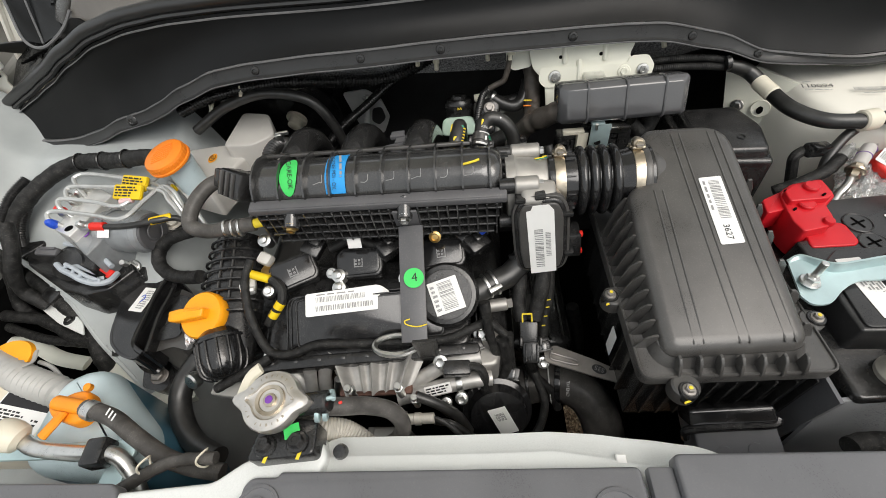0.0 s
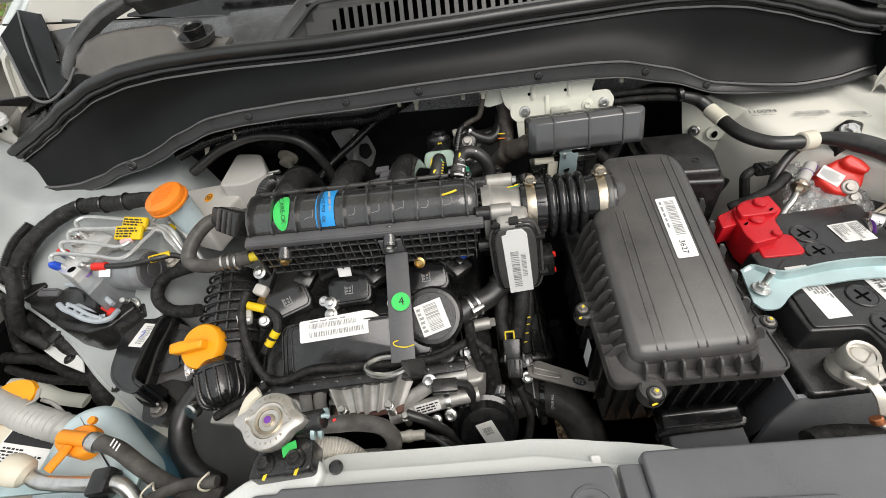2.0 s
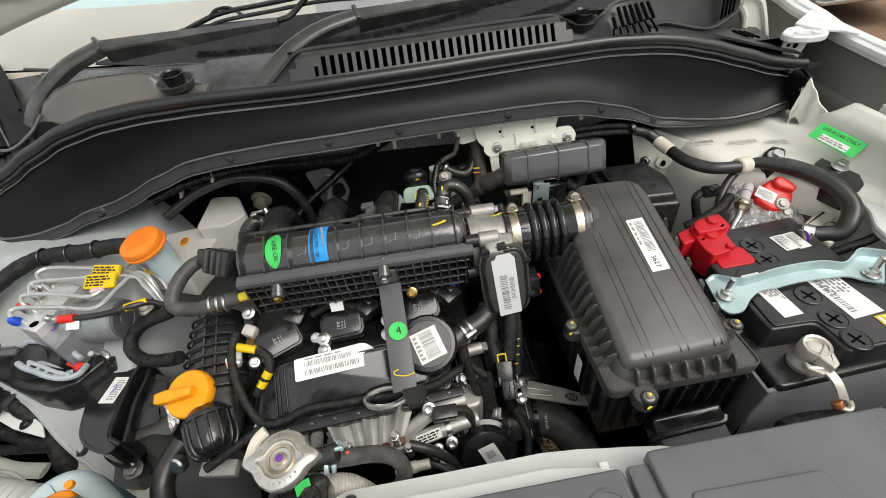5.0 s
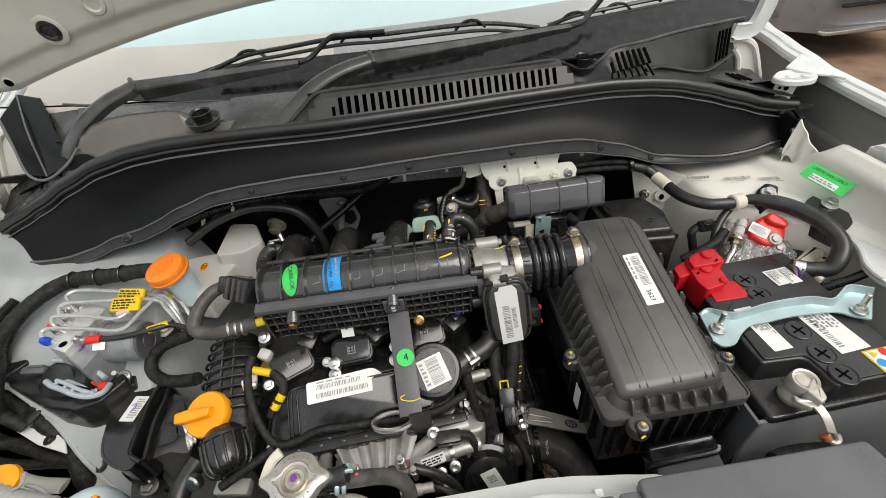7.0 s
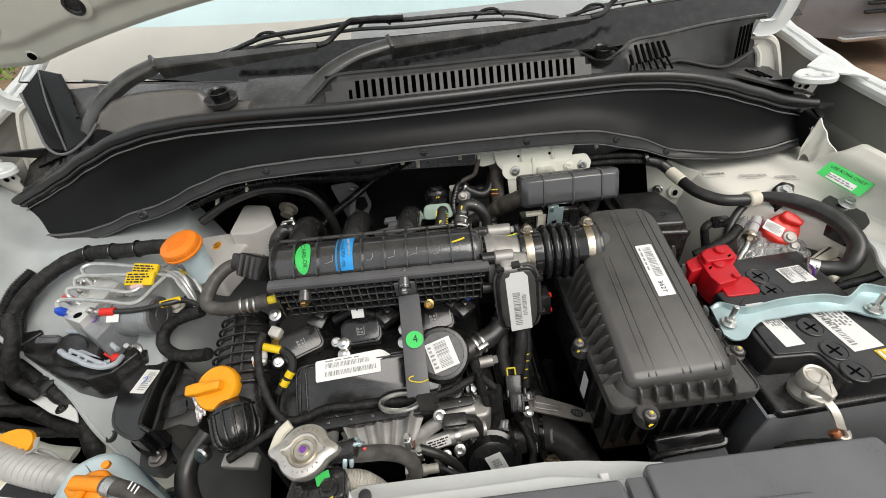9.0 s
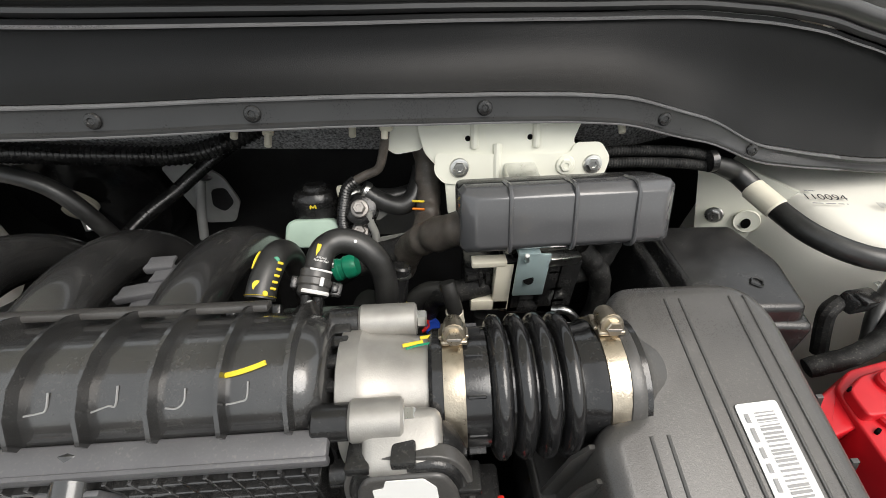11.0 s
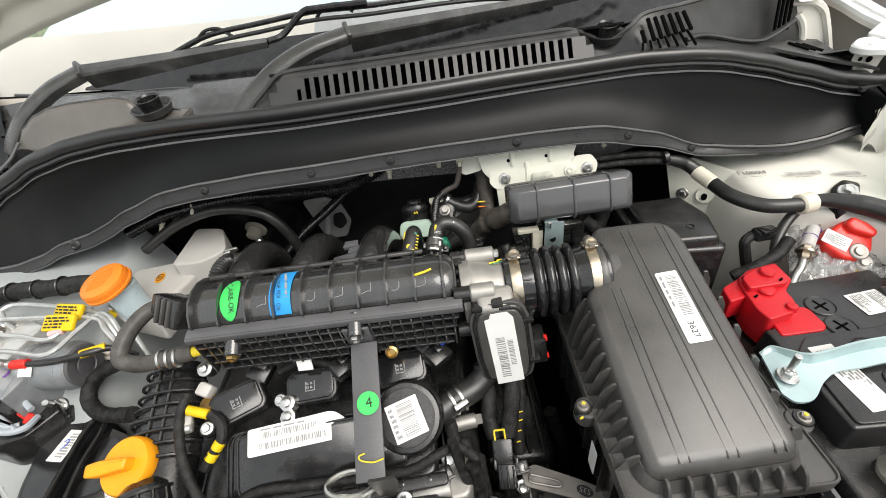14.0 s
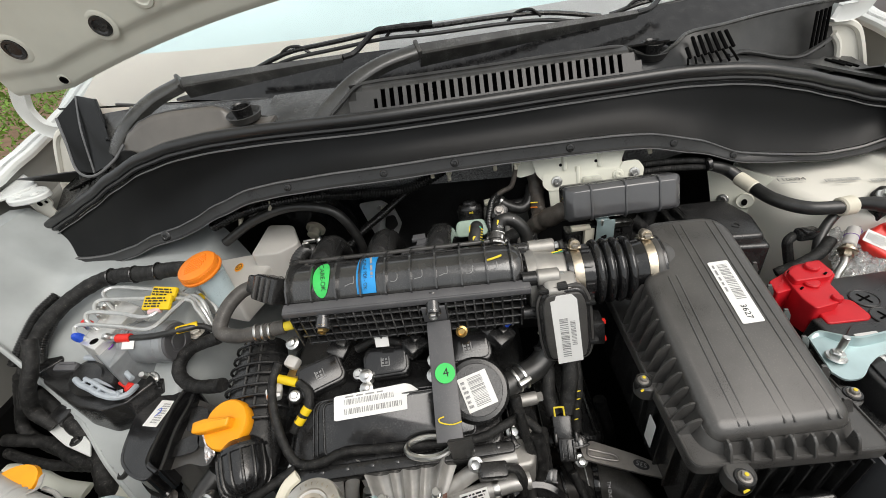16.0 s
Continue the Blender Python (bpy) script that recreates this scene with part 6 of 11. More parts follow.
for p in ((-0.397, 0.615, 1.037), (-0.33, 0.61, 1.063), (-0.012, 0.624, 1.072), (0.067, 0.622, 1.081), (0.320, 0.616, 1.081), (-0.040, 0.624, 1.081)):
    c = thing("trim_clip", "small white plastic trim clip under the cowl", "trim clip", p, group="trim clips")
    bm = bmesh.new()
    rod(bm, Vector(p) + Vector((0, 0.012, 0.008)), Vector(p) + Vector((0, -0.002, -0.004)), 0.0034, 12, edge=0.0008)
    rod(bm, Vector(p) + Vector((0, 0.010, 0.007)), Vector(p) + Vector((0, 0.006, 0.004)), 0.0050, 12)
    part("pin", bm, CREAM, c)
    bm = bmesh.new()
    lathe(bm, [(0.013, 0), (0.012, 0.002), (0.005, 0.004)], along(Vector(p) + Vector((0, 0.018, 0.012)), Vector(p))[0], 14, 1.4)
    part("cup", bm, BLACK, c)

# ---- inner wings and towers ----
bm = bmesh.new()




def wing_r(u, v):
    """The white inner wing: the tower's shelf, then a wall, from the bulkhead forwards."""
    y = 0.70 - 0.62 * u
    side = [(0.475, 0.62), (0.485, 0.80), (0.497, 0.90), (0.510, 0.975), (0.53, 1.008), (0.60, 1.0155), (0.66, 1.018), (0.69, 1.045), (0.705, 1.078), (0.722, 1.094), (0.732, 1.092), (0.745, 0.92)]
    k = v * (len(side) - 1)
    i = min(len(side) - 2, int(k))
    a, b = Vector(side[i]), Vector(side[i + 1])
    p = a.lerp(b, k - i)
    if p.x < 0.70:
        p.x += (0.705 - p.x) * 0.93 * ease((u - 0.22) / 0.38)
    crest = 1.10 - 0.07 * ease((y - 0.50) / 0.07)
    return (p.x, y, min(p.y - 0.006 * u, crest))


quad_sheet(bm, wing_r, spread(0, 1, 26), spread(0, 1, 44), 0.003, (0.4, 0, -0.9))
solid("inner_wing", bm, TOWER, "white painted inner wing with strut tower shelf", "car body", "structure", smooth=70)
bm = bmesh.new()


# the white paint greyed for this wing, with its shade in the colour
WINGGREY = material("shaded_white_paint", (0.38, 0.405, 0.405), 0.4, vary=0.14, scale=12, bump=0.1, speck=0.3)


def wing_l(u, v):
    """The sloping white inner wing; it falls away beside the engine and rises to the outer wing."""
    y = 0.66 - 0.60 * u
    z = 1.005 - 0.66 * max(0.0, 0.555 - y) + 0.25 * max(0.0, y - 0.60)
    z = max(z, 0.77)
    x = -0.84 + 0.46 * v
    if x < -0.70:
        t = (-0.70 - x) / 0.14
        z += (1.10 - z) * min(1.0, t * 1.4) ** 1.5
    if x > -0.47:
        t = (x + 0.47) / 0.09
        z -= 0.30 * min(1, t) ** 1.5
    z += 0.006 * noise.noise((x * 9, y * 9, 1.0))
    return (x, y, z)


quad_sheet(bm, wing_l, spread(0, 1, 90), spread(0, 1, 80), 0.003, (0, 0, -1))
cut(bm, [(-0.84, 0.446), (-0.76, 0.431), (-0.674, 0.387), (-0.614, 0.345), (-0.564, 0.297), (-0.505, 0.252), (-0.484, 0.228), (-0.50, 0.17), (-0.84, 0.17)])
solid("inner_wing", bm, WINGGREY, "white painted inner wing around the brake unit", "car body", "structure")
# rolled lip of the wing's opening, and added near-black sheets for the wheel arch shade
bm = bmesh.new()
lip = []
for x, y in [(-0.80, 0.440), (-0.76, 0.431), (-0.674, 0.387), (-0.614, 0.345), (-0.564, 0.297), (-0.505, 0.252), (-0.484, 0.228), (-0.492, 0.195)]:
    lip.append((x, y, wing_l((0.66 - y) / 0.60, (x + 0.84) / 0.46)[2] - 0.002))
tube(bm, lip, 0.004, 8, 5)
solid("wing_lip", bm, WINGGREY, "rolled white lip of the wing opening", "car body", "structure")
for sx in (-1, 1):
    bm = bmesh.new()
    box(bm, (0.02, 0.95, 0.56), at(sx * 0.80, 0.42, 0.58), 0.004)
    solid("arch_closing_sheet", bm, DARK, "added near-black sheet for the dark wheel arch", "liner", "structure")
# near-black sheet added to keep the gaps at the front dark
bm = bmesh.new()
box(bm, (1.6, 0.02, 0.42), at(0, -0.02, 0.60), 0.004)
solid("front_closing_sheet", bm, DARK, "added near-black sheet closing the bay's front", "bumper", "structure")
# outer wings: a rolled top band over a dull inner face
for s in (1, -1):
    def flank(prof, u, v):
        y = 1.05 - 1.15 * u
        k = v * (len(prof) - 1)
        i = min(len(prof) - 2, int(k))
        p = Vector(prof[i]).lerp(Vector(prof[i + 1]), k - i)
        z = curve_at(y, (-0.10, 0.20, 0.40, 0.54, 0.68, 0.76, 0.87, 0.95, 1.05), (1.04, 1.09, 1.118, 1.136, 1.148, 1.165, 1.187, 1.210, 1.245))
        x = p.x - 0.05 * max(0, u - 0.5) ** 2
        return (x if s > 0 else -0.054 - x, y, z + p.y)

    bm = bmesh.new()
    quad_sheet(bm, lambda u, v: flank([(0.800, -0.014), (0.7985, -0.006), (0.800, 0.0), (0.806, 0.0025), (0.817, 0.0025), (0.8215, 0.0005), (0.826, 0.0025), (0.834, 0.003), (0.841, -0.001), (0.848, -0.010), (0.860, -0.06), (0.870, -0.20), (0.872, -0.55)], u, v), spread(0, 1, 26), spread(0, 1, 60), 0.0015, (-s, 0, 0))
    ow = solid("outer_wing", bm, WHITE, "white painted outer wing with rolled top edge", "car body", "structure")
    bm = bmesh.new()
    quad_sheet(bm, lambda u, v: flank([(0.806, -0.006), (0.807, -0.05), (0.803, -0.085), (0.797, -0.090), (0.795, -0.094), (0.800, -0.30)], u, v), spread(0, 1, 16), spread(0, 1, 40), 0.0015, (s, 0, 0))
    part("inner_face", bm, WINGBACK, ow, "dull grey inner face")
HX0, HX1, HY0, HY1 = 0.208, 0.30, 0.28, 0.375
# floor under the engine and front wall, added near-black so the bay is closed
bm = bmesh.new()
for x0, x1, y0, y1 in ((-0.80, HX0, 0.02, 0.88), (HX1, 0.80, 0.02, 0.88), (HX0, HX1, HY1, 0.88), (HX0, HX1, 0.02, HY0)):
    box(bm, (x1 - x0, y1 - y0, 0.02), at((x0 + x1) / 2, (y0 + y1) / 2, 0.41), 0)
solid("undertray", bm, DARK, "added near-black sheet closing the bay below the engine", "undertray", "structure")

# ---- slam panel ----
slam = thing("slam_panel", "white painted front cross panel of the car", "front panel", (0.05, 0.09, 0.9), kind="structure")
bm = bmesh.new()
rings = []
for x in spread(-0.155, 0.262, 44):
    t = max(0, min(1, (x + 0.155) / 0.05))
    y1 = curve_at(x, (-0.16, -0.10, 0.0, 0.06, 0.10, 0.135, 0.18, 0.225, 0.238, 0.252, 0.262), (0.082, 0.1155, 0.117, 0.1185, 0.120, 0.118, 0.113, 0.1075, 0.104, 0.096, 0.088))
    k = curve_at(x, (-0.16, 0.10, 0.16, 0.27), (0.0, 0.0, 0.004, 0.008))
    rings.append([(x, -0.02, 0.962), (x, 0.078, 0.9735), (x, max(0.08, y1 - 0.022 - k), 0.972), (x, max(0.081, y1 - 0.020 - k), 0.9705), (x, max(0.082, y1 - 0.017 - k), 0.967), (x, y1 - 0.004, 0.9615), (x, y1 - 0.001, 0.960), (x, y1, 0.957), (x, y1 - 0.003, 0.945), (x, y1 - 0.004, 0.88), (x, -0.02, 0.88)])
loft(bm, rings)
part("panel", bm, WHITE, slam)
bm = bmesh.new()
box(bm, (0.009, 0.008, 0.003), at(0.157, 0.093, 0.971, 8), 0.001, 1)
part("white_stop", bm, PAPER, slam)
bm = bmesh.new()
slab(bm, fillet([(-0.30, -0.05), (-0.145, -0.05), (-0.10, 0.092), (-0.116, 0.118), (-0.128, 0.118), (-0.135, 0.097), (-0.175, 0.088), (-0.20, 0.07), (-0.30, 0.06)], 0.006), 0.955, 0.985, 0.004)
part("corner", bm, WHITE, slam)
bm = bmesh.new()
lathe(bm, [(0.0065, 0), (0.007, 0.004), (0.0055, 0.009), (0.002, 0.0095)], at(-0.091, 0.098, 0.973, 12), 14)
part("rubber_stop", bm, BLACK, slam)
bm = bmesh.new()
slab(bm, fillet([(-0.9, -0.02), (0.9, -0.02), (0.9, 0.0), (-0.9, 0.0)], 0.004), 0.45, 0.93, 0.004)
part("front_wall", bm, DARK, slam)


def trim(name, pts, z0, z1, r=0.006):
    c = thing(name, "satin dark grey plastic radiator trim cover", "trim cover", (*pts[0], z0), group="front trim covers")
    bm = bmesh.new()
    slab(bm, fillet(pts, r), z0, z1, 0.003)
    part("panel", bm, COVER, c)
    return c


c = trim("front_cover", [(-0.168, -0.06), (0.170, -0.06), (0.166, 0.083), (-0.137, 0.0775), (-0.139, 0.0735), (-0.162, 0.0730), (-0.168, 0.066)], 0.975, 0.990)
for x, y in ((-0.150, 0.048), (0.142, 0.048)):
    bm = bmesh.new()
    lathe(bm, [(0.020, 0.9895), (0.0195, 0.9915), (0.017, 0.992), (0.0165, 0.9905), (0.010, 0.9905), (0.0095, 0.9935), (0.003, 0.994)], at(x, y, 0), 24)
    part("fastener", bm, COVER, c)
for k, x in enumerate((-0.172, 0.166)):
    for i in range(3):
        for j in range(2):
            bm = bmesh.new()
            box(bm, (0.0045, 0.006, 0.001), at(x + 0.006 * i, 0.044 + 0.008 * j, 0.9905), 0.0003, 1)
            part("hole", bm, DARK, c)
c = trim("front_cover", [(0.190, -0.06), (0.46, -0.06), (0.428, 0.094), (0.19, 0.090)], 0.985, 1.000)
bm = bmesh.new()
slab(bm, fillet([(0.21, -0.05), (0.33, -0.05), (0.33, 0.05), (0.21, 0.05)], 0.006), 0.999, 1.0022, 0.001)
part("raised_field", bm, COVER, c)
bm = bmesh.new()
box(bm, (0.02, 0.14, 0.012), at(0.180, 0.012, 0.987), 0.002)
part("channel", bm, COVER, c)
trim("front_cover", [(0.432, -0.06), (0.66, -0.06), (0.66, 0.082), (0.424, 0.076)], 0.978, 0.996)
trim("front_cover", [(-0.45, -0.06), (-0.283, -0.06), (-0.283, 0.060), (-0.291, 0.068), (-0.45, 0.067)], 0.972, 0.988)
# ---- brake unit ----
MOTOR = material("grey_motor_paint", (0.29, 0.305, 0.315), 0.34, metal=0.35, vary=0.12, scale=60, bump=0.1)
SILVER = material("milled_silver_metal", (0.76, 0.76, 0.74), 0.34, metal=0.55, vary=0.08, scale=70, bump=0.06, fine=1200)
LATTICE = material("pale_grey_plastic", (0.40, 0.44, 0.48), 0.45, vary=0.1, scale=60, bump=0.1)
abs_unit = thing("brake_modulator", "silver brake modulator block with motor and black control box", "brake unit", (-0.55, 0.42, 0.90))
bm = bmesh.new()
slab(bm, fillet([(-0.585, 0.402), (-0.551, 0.386), (-0.534, 0.475), (-0.594, 0.507)], 0.003, 2), 0.915, 0.984, 0.002)
part("block", bm, SILVER, abs_unit)
bm = bmesh.new()
slab(bm, fillet([(-0.568, 0.395), (-0.519, 0.360), (-0.505, 0.434), (-0.548, 0.483)], 0.004, 2), 0.90, 0.970, 0.003)
part("block_step", bm, MOTOR, abs_unit)
bm = bmesh.new()
m, L = along((-0.532, 0.424, 0.954), (-0.457, 0.418, 0.954))
lathe(bm, [(0.026, 0), (0.032, 0.003), (0.033, 0.010), (0.031, 0.012), (0.0315, 0.03), (0.0325, 0.034), (0.0325, L - 0.010), (0.031, L - 0.003), (0.027, L), (0.0165, L), (0.016, L + 0.0015), (0.013, L + 0.0015), (0.0125, L + 0.0005), (0.006, L + 0.0005)], m, 36)
motor = part("motor", bm, MOTOR, abs_unit)
bm = bmesh.new()
lathe(bm, [(0.0285, 0.0), (0.0285, 0.0030), (0.0270, 0.0042), (0.0165, 0.0044), (0.0155, 0.0030), (0.0120, 0.0030), (0.0112, 0.0044), (0.002, 0.0046)], along((-0.4575, 0.418, 0.954), (-0.40, 0.4134, 0.954))[0], 30)
part("end_cap", bm, BOXGREY, motor, "darker grey end cap")
for x in (-0.516, -0.470):
    band(motor, (x, 0.4227 - (x + 0.516) * 0.08, 0.954), (1, -0.08, 0), 0.0329, 0.004, MOTOR, "motor_ridge")
LM = frame_of((-0.508, 0.3995, 0.9785), (1, -0.08, 0), (0, 0.75, 0.66))
sticker("label", motor, LM @ at(0, 0, 0.001), 0.020, 0.020, PAPER, 0.001)
bm = bmesh.new()
slab(bm, fillet([(-0.732, 0.419), (-0.595, 0.344), (-0.550, 0.332), (-0.515, 0.340), (-0.489, 0.378), (-0.520, 0.403), (-0.612, 0.445), (-0.695, 0.450), (-0.722, 0.475), (-0.745, 0.460)], 0.006), 0.86, 0.915, 0.004)
ctl = part("control_box", bm, BLACK, abs_unit)
bm = bmesh.new()
slab(bm, fillet([(-0.712, 0.412), (-0.694, 0.401), (-0.672, 0.431), (-0.699, 0.461), (-0.710, 0.462), (-0.721, 0.444)], 0.003), 0.905, 0.928, 0.002)
part("side_wall", bm, BLACK, ctl)
# round plug with its pale latch lever
bm = bmesh.new()
PC = Vector((-0.582, 0.383, 0.925))
lathe(bm, [(0.046, -0.02), (0.046, 0.004), (0.043, 0.009), (0.030, 0.014), (0.028, 0.017), (0.012, 0.019)], frame_of(PC, (1, -0.3, 0), (0.2, 0.9, 0.35)), 32, 1.0, 0.66)
plug = part("plug", bm, BLACK, ctl)
bm = bmesh.new()
tube(bm, [(-0.592, 0.368, 0.945), (-0.574, 0.356, 0.946), (-0.554, 0.347, 0.945), (-0.535, 0.339, 0.940), (-0.515, 0.336, 0.935), (-0.503, 0.344, 0.930), (-0.504, 0.362, 0.925)], 0.0042, 8, 6)
tube(bm, [(-0.570, 0.363, 0.950), (-0.550, 0.354, 0.950), (-0.530, 0.344, 0.947), (-0.518, 0.341, 0.940), (-0.509, 0.346, 0.935)], 0.003, 8, 6)
for a, b in (((-0.574, 0.356, 0.946), (-0.564, 0.361, 0.950)), ((-0.554, 0.347, 0.945), (-0.548, 0.352, 0.950)), ((-0.541, 0.341, 0.943), (-0.534, 0.345, 0.948)), ((-0.526, 0.337, 0.938), (-0.523, 0.342, 0.943)), ((-0.510, 0.336, 0.935), (-0.512, 0.342, 0.938))):
    rod(bm, a, b, 0.0028, 8)
part("lever", bm, LATTICE, ctl, "pale grey latch lever with cross links")
bm = bmesh.new()
slab(bm, fillet([(-0.575, 0.366), (-0.533, 0.344), (-0.507, 0.340), (-0.531, 0.355), (-0.560, 0.369)], 0.003), 0.93, 0.944, 0.002)
part("lever_web", bm, LATTICE, ctl)
bm = bmesh.new()
tube(bm, [(-0.606, 0.410, 0.945), (-0.565, 0.399, 0.948), (-0.530, 0.382, 0.945), (-0.505, 0.365, 0.938)], 0.004, 8, 5)
part("cover_edge", bm, LATTICE, ctl)
bm = bmesh.new()
box(bm, (0.022, 0.010, 0.008), at(*(-0.523, 0.366, 0.925), 10, 12, -28), 0.002)
box(bm, (0.007, 0.014, 0.010), at(*(-0.512, 0.359, 0.925), 10, 12, -28), 0.002)
part("lock_tab", bm, REDCAP, ctl)
bm = bmesh.new()
CL = Vector((-0.632, 0.398, 0.940))
box(bm, (0.040, 0.012, 0.010), at(*CL, 20, 0, -6), 0.003)
box(bm, (0.028, 0.004, 0.012), at(CL.x + 0.004, CL.y + 0.004, CL.z + 0.003, 20, 0, -6), 0.001)
part("clip", bm, BOXGREY, ctl)
bm = bmesh.new()
slab(bm, fillet([(-0.559, 0.399), (-0.515, 0.369), (-0.486, 0.375), (-0.501, 0.426), (-0.544, 0.435)], 0.004), 0.885, 0.900, 0.002)
part("bracket", bm, BLACK, abs_unit)
bolt("bolt", abs_unit, (-0.511, 0.390, 0.902), (0.2, -0.4, 0.9), 0.009, STEEL, 0.012)
bm = bmesh.new()
rod(bm, (-0.511, 0.390, 0.908), (-0.506, 0.381, 0.928), 0.0045, 10)
part("stud", bm, STEEL, abs_unit)
bm = bmesh.new()
slab(bm, fillet([(-0.573, 0.609), (-0.500, 0.531), (-0.421, 0.450), (-0.469, 0.447), (-0.576, 0.561)], 0.006), 0.915, 0.93, 0.003)
part("rear_bracket", bm, BLACK, abs_unit)
bolt("bolt", abs_unit, (-0.455, 0.457, 0.932), (0.2, -0.2, 0.9), 0.0095, DULL, 0.009)
bolt("bolt", abs_unit, (-0.581, 0.571, 0.945), (0.1, -0.2, 0.9), 0.0085, DULL, 0.009)
for px, mt in (((-0.586, 0.409, 0.988), BLUE), ((-0.595, 0.440, 0.986), REDCAP), ((-0.541, 0.408, 0.982), STEEL), ((-0.584, 0.433, 0.984), STEEL), ((-0.582, 0.457, 0.984), STEEL), ((-0.591, 0.480, 0.984), STEEL), ((-0.583, 0.489, 0.984), STEEL), ((-0.599, 0.472, 0.984), STEEL)):
    bm = bmesh.new()
    lathe(bm, [(0.0065, -0.002), (0.0072, 0.002), (0.006, 0.009), (0.0035, 0.012)], at(*px, 18, -6, 0), 8)
    part("port", bm, mt, abs_unit)
bm = bmesh.new()
lathe(bm, [(0.006, -0.001), (0.006, 0.0006), (0.004, 0.0006)], at(*(-0.562, 0.403, 0.984)), 14)
part("port_hole", bm, DARK, abs_unit)
for p in ((-0.553, 0.405, 0.971), (-0.542, 0.400, 0.971)):
    bm = bmesh.new()
    tube(bm, [Vector(p) + Vector((0, -0.004, 0.001)), Vector(p) + Vector((0.002, 0.001, 0.001)), Vector(p) + Vector((0.001, 0.005, 0.001))], 0.0012, 5, 3)
    part("ink_mark", bm, PURPLE, abs_unit)
pipes = ([(-0.580, 0.475, 0.982), (-0.588, 0.482, 0.998), (-0.596, 0.497, 1.006), (-0.57, 0.505, 1.004), (-0.459, 0.478, 1.0), (-0.425, 0.458, 0.998), (-0.406, 0.441, 0.985), (-0.395, 0.425, 0.955)],
         [(-0.580, 0.452, 0.982), (-0.592, 0.460, 0.998), (-0.592, 0.475, 1.004), (-0.556, 0.478, 1.0), (-0.442, 0.461, 1.0), (-0.412, 0.438, 0.995), (-0.398, 0.425, 0.965), (-0.39, 0.415, 0.945)],
         [(-0.575, 0.430, 0.982), (-0.587, 0.435, 0.998), (-0.588, 0.448, 1.004), (-0.535, 0.442, 1.0), (-0.482, 0.428, 1.0), (-0.466, 0.462, 1.0), (-0.450, 0.500, 1.0), (-0.43, 0.53, 0.99)],
         [(-0.578, 0.410, 0.982), (-0.588, 0.410, 0.998), (-0.585, 0.422, 1.003), (-0.518, 0.412, 1.0), (-0.464, 0.401, 1.0), (-0.448, 0.440, 1.0), (-0.435, 0.468, 1.0), (-0.411, 0.455, 0.995), (-0.398, 0.432, 0.965)],
         [(-0.44, 0.49, 0.99), (-0.43, 0.482, 0.992), (-0.408, 0.468, 0.98), (-0.39, 0.445, 0.955), (-0.378, 0.432, 0.93)])
for p in pipes:
    hose("brake_pipe", p, 0.0033, PIPE, "pale coated steel brake pipe bent over the modulator", "brake pipe", group="brake pipes", n=6, seg=8)
tag = thing("pipe_tag", "yellow printed paper tag wrapped round the brake pipes", "tag", (-0.495, 0.470, 0.995))
for c, w, r in (((-0.478, 0.472, 1.006), 0.046, -12), ((-0.476, 0.450, 1.007), 0.048, -7)):
    bm = bmesh.new()
    TGM = at(*c, 32, 0, r)
    box(bm, (w, 0.023, 0.007), TGM, 0.0025)
    s = part("sleeve", bm, YELLOW, tag)
    print_lines(s, TGM @ at(0, 0, 0.0036), 0, 0, 0.038, 0.017, 4, INK, 5)
bm = bmesh.new()
rod(bm, (-0.487, 0.437, 1.000), (-0.469, 0.441, 1.000), 0.005, 10)
part("wrap", bm, PINK, tag)
hose("sensor_cable", [(-0.519, 0.405, 0.982), (-0.468, 0.402, 0.984), (-0.426, 0.41, 0.984), (-0.405, 0.422, 0.975), (-0.385, 0.425, 0.95)], 0.0045, RUBBER, "black cable with red sleeve at the brake unit", "cable")
for p, q, mt, r in (((-0.528, 0.406, 0.983), (-0.505, 0.4045, 0.983), REDCAP, 0.0066), ((-0.436, 0.408, 0.984), (-0.410, 0.421, 0.98), YELLOW, 0.0058), ((-0.535, 0.407, 0.983), (-0.527, 0.406, 0.983), STEEL, 0.005),
                    ((-0.429, 0.472, 0.995), (-0.424, 0.472, 0.985), YELLOW, 0.0068)):
    bm = bmesh.new()
    rod(bm, p, q, r, 12)
    solid("cable_sleeve", bm, mt, "coloured plastic sleeve on a thin cable", "cable sleeve", group="cable sleeves")

# ---- brake fluid reservoir ----
res = thing("fluid_reservoir", "milky plastic brake fluid reservoir with orange cap", "fluid reservoir", (-0.38, 0.52, 0.95))
bm = bmesh.new()
slab(bm, fillet([(-0.441, 0.493), (-0.364, 0.463), (-0.361, 0.479), (-0.331, 0.574), (-0.388, 0.592), (-0.453, 0.583), (-0.464, 0.530)], 0.010), 0.93, 0.985, 0.006, low_edge=0.006)
part("tank", bm, MILK, res)
bm = bmesh.new()
slab(bm, fillet([(-0.366, 0.550), (-0.316, 0.548), (-0.286, 0.575), (-0.315, 0.640), (-0.367, 0.651)], 0.012), 0.93, 1.008, 0.003)
part("raised_tank", bm, MILK, res)
bm = bmesh.new()
lathe(bm, [(0.021, 0.97), (0.0215, 1.03), (0.020, 1.032)], at(-0.400, 0.487, 0), 28)
part("neck", bm, FLUID, res)
bm = bmesh.new()
CMx = at(-0.405, 0.481, 1.034, 10, -8, 0)
prof = [(0.028, 0), (0.0305, 0.002), (0.031, 0.012), (0.0295, 0.016), (0.024, 0.018), (0.008, 0.0182)]
lathe(bm, prof, CMx, 40)
cap = part("cap", bm, ORANGE, res, "orange ribbed screw cap")
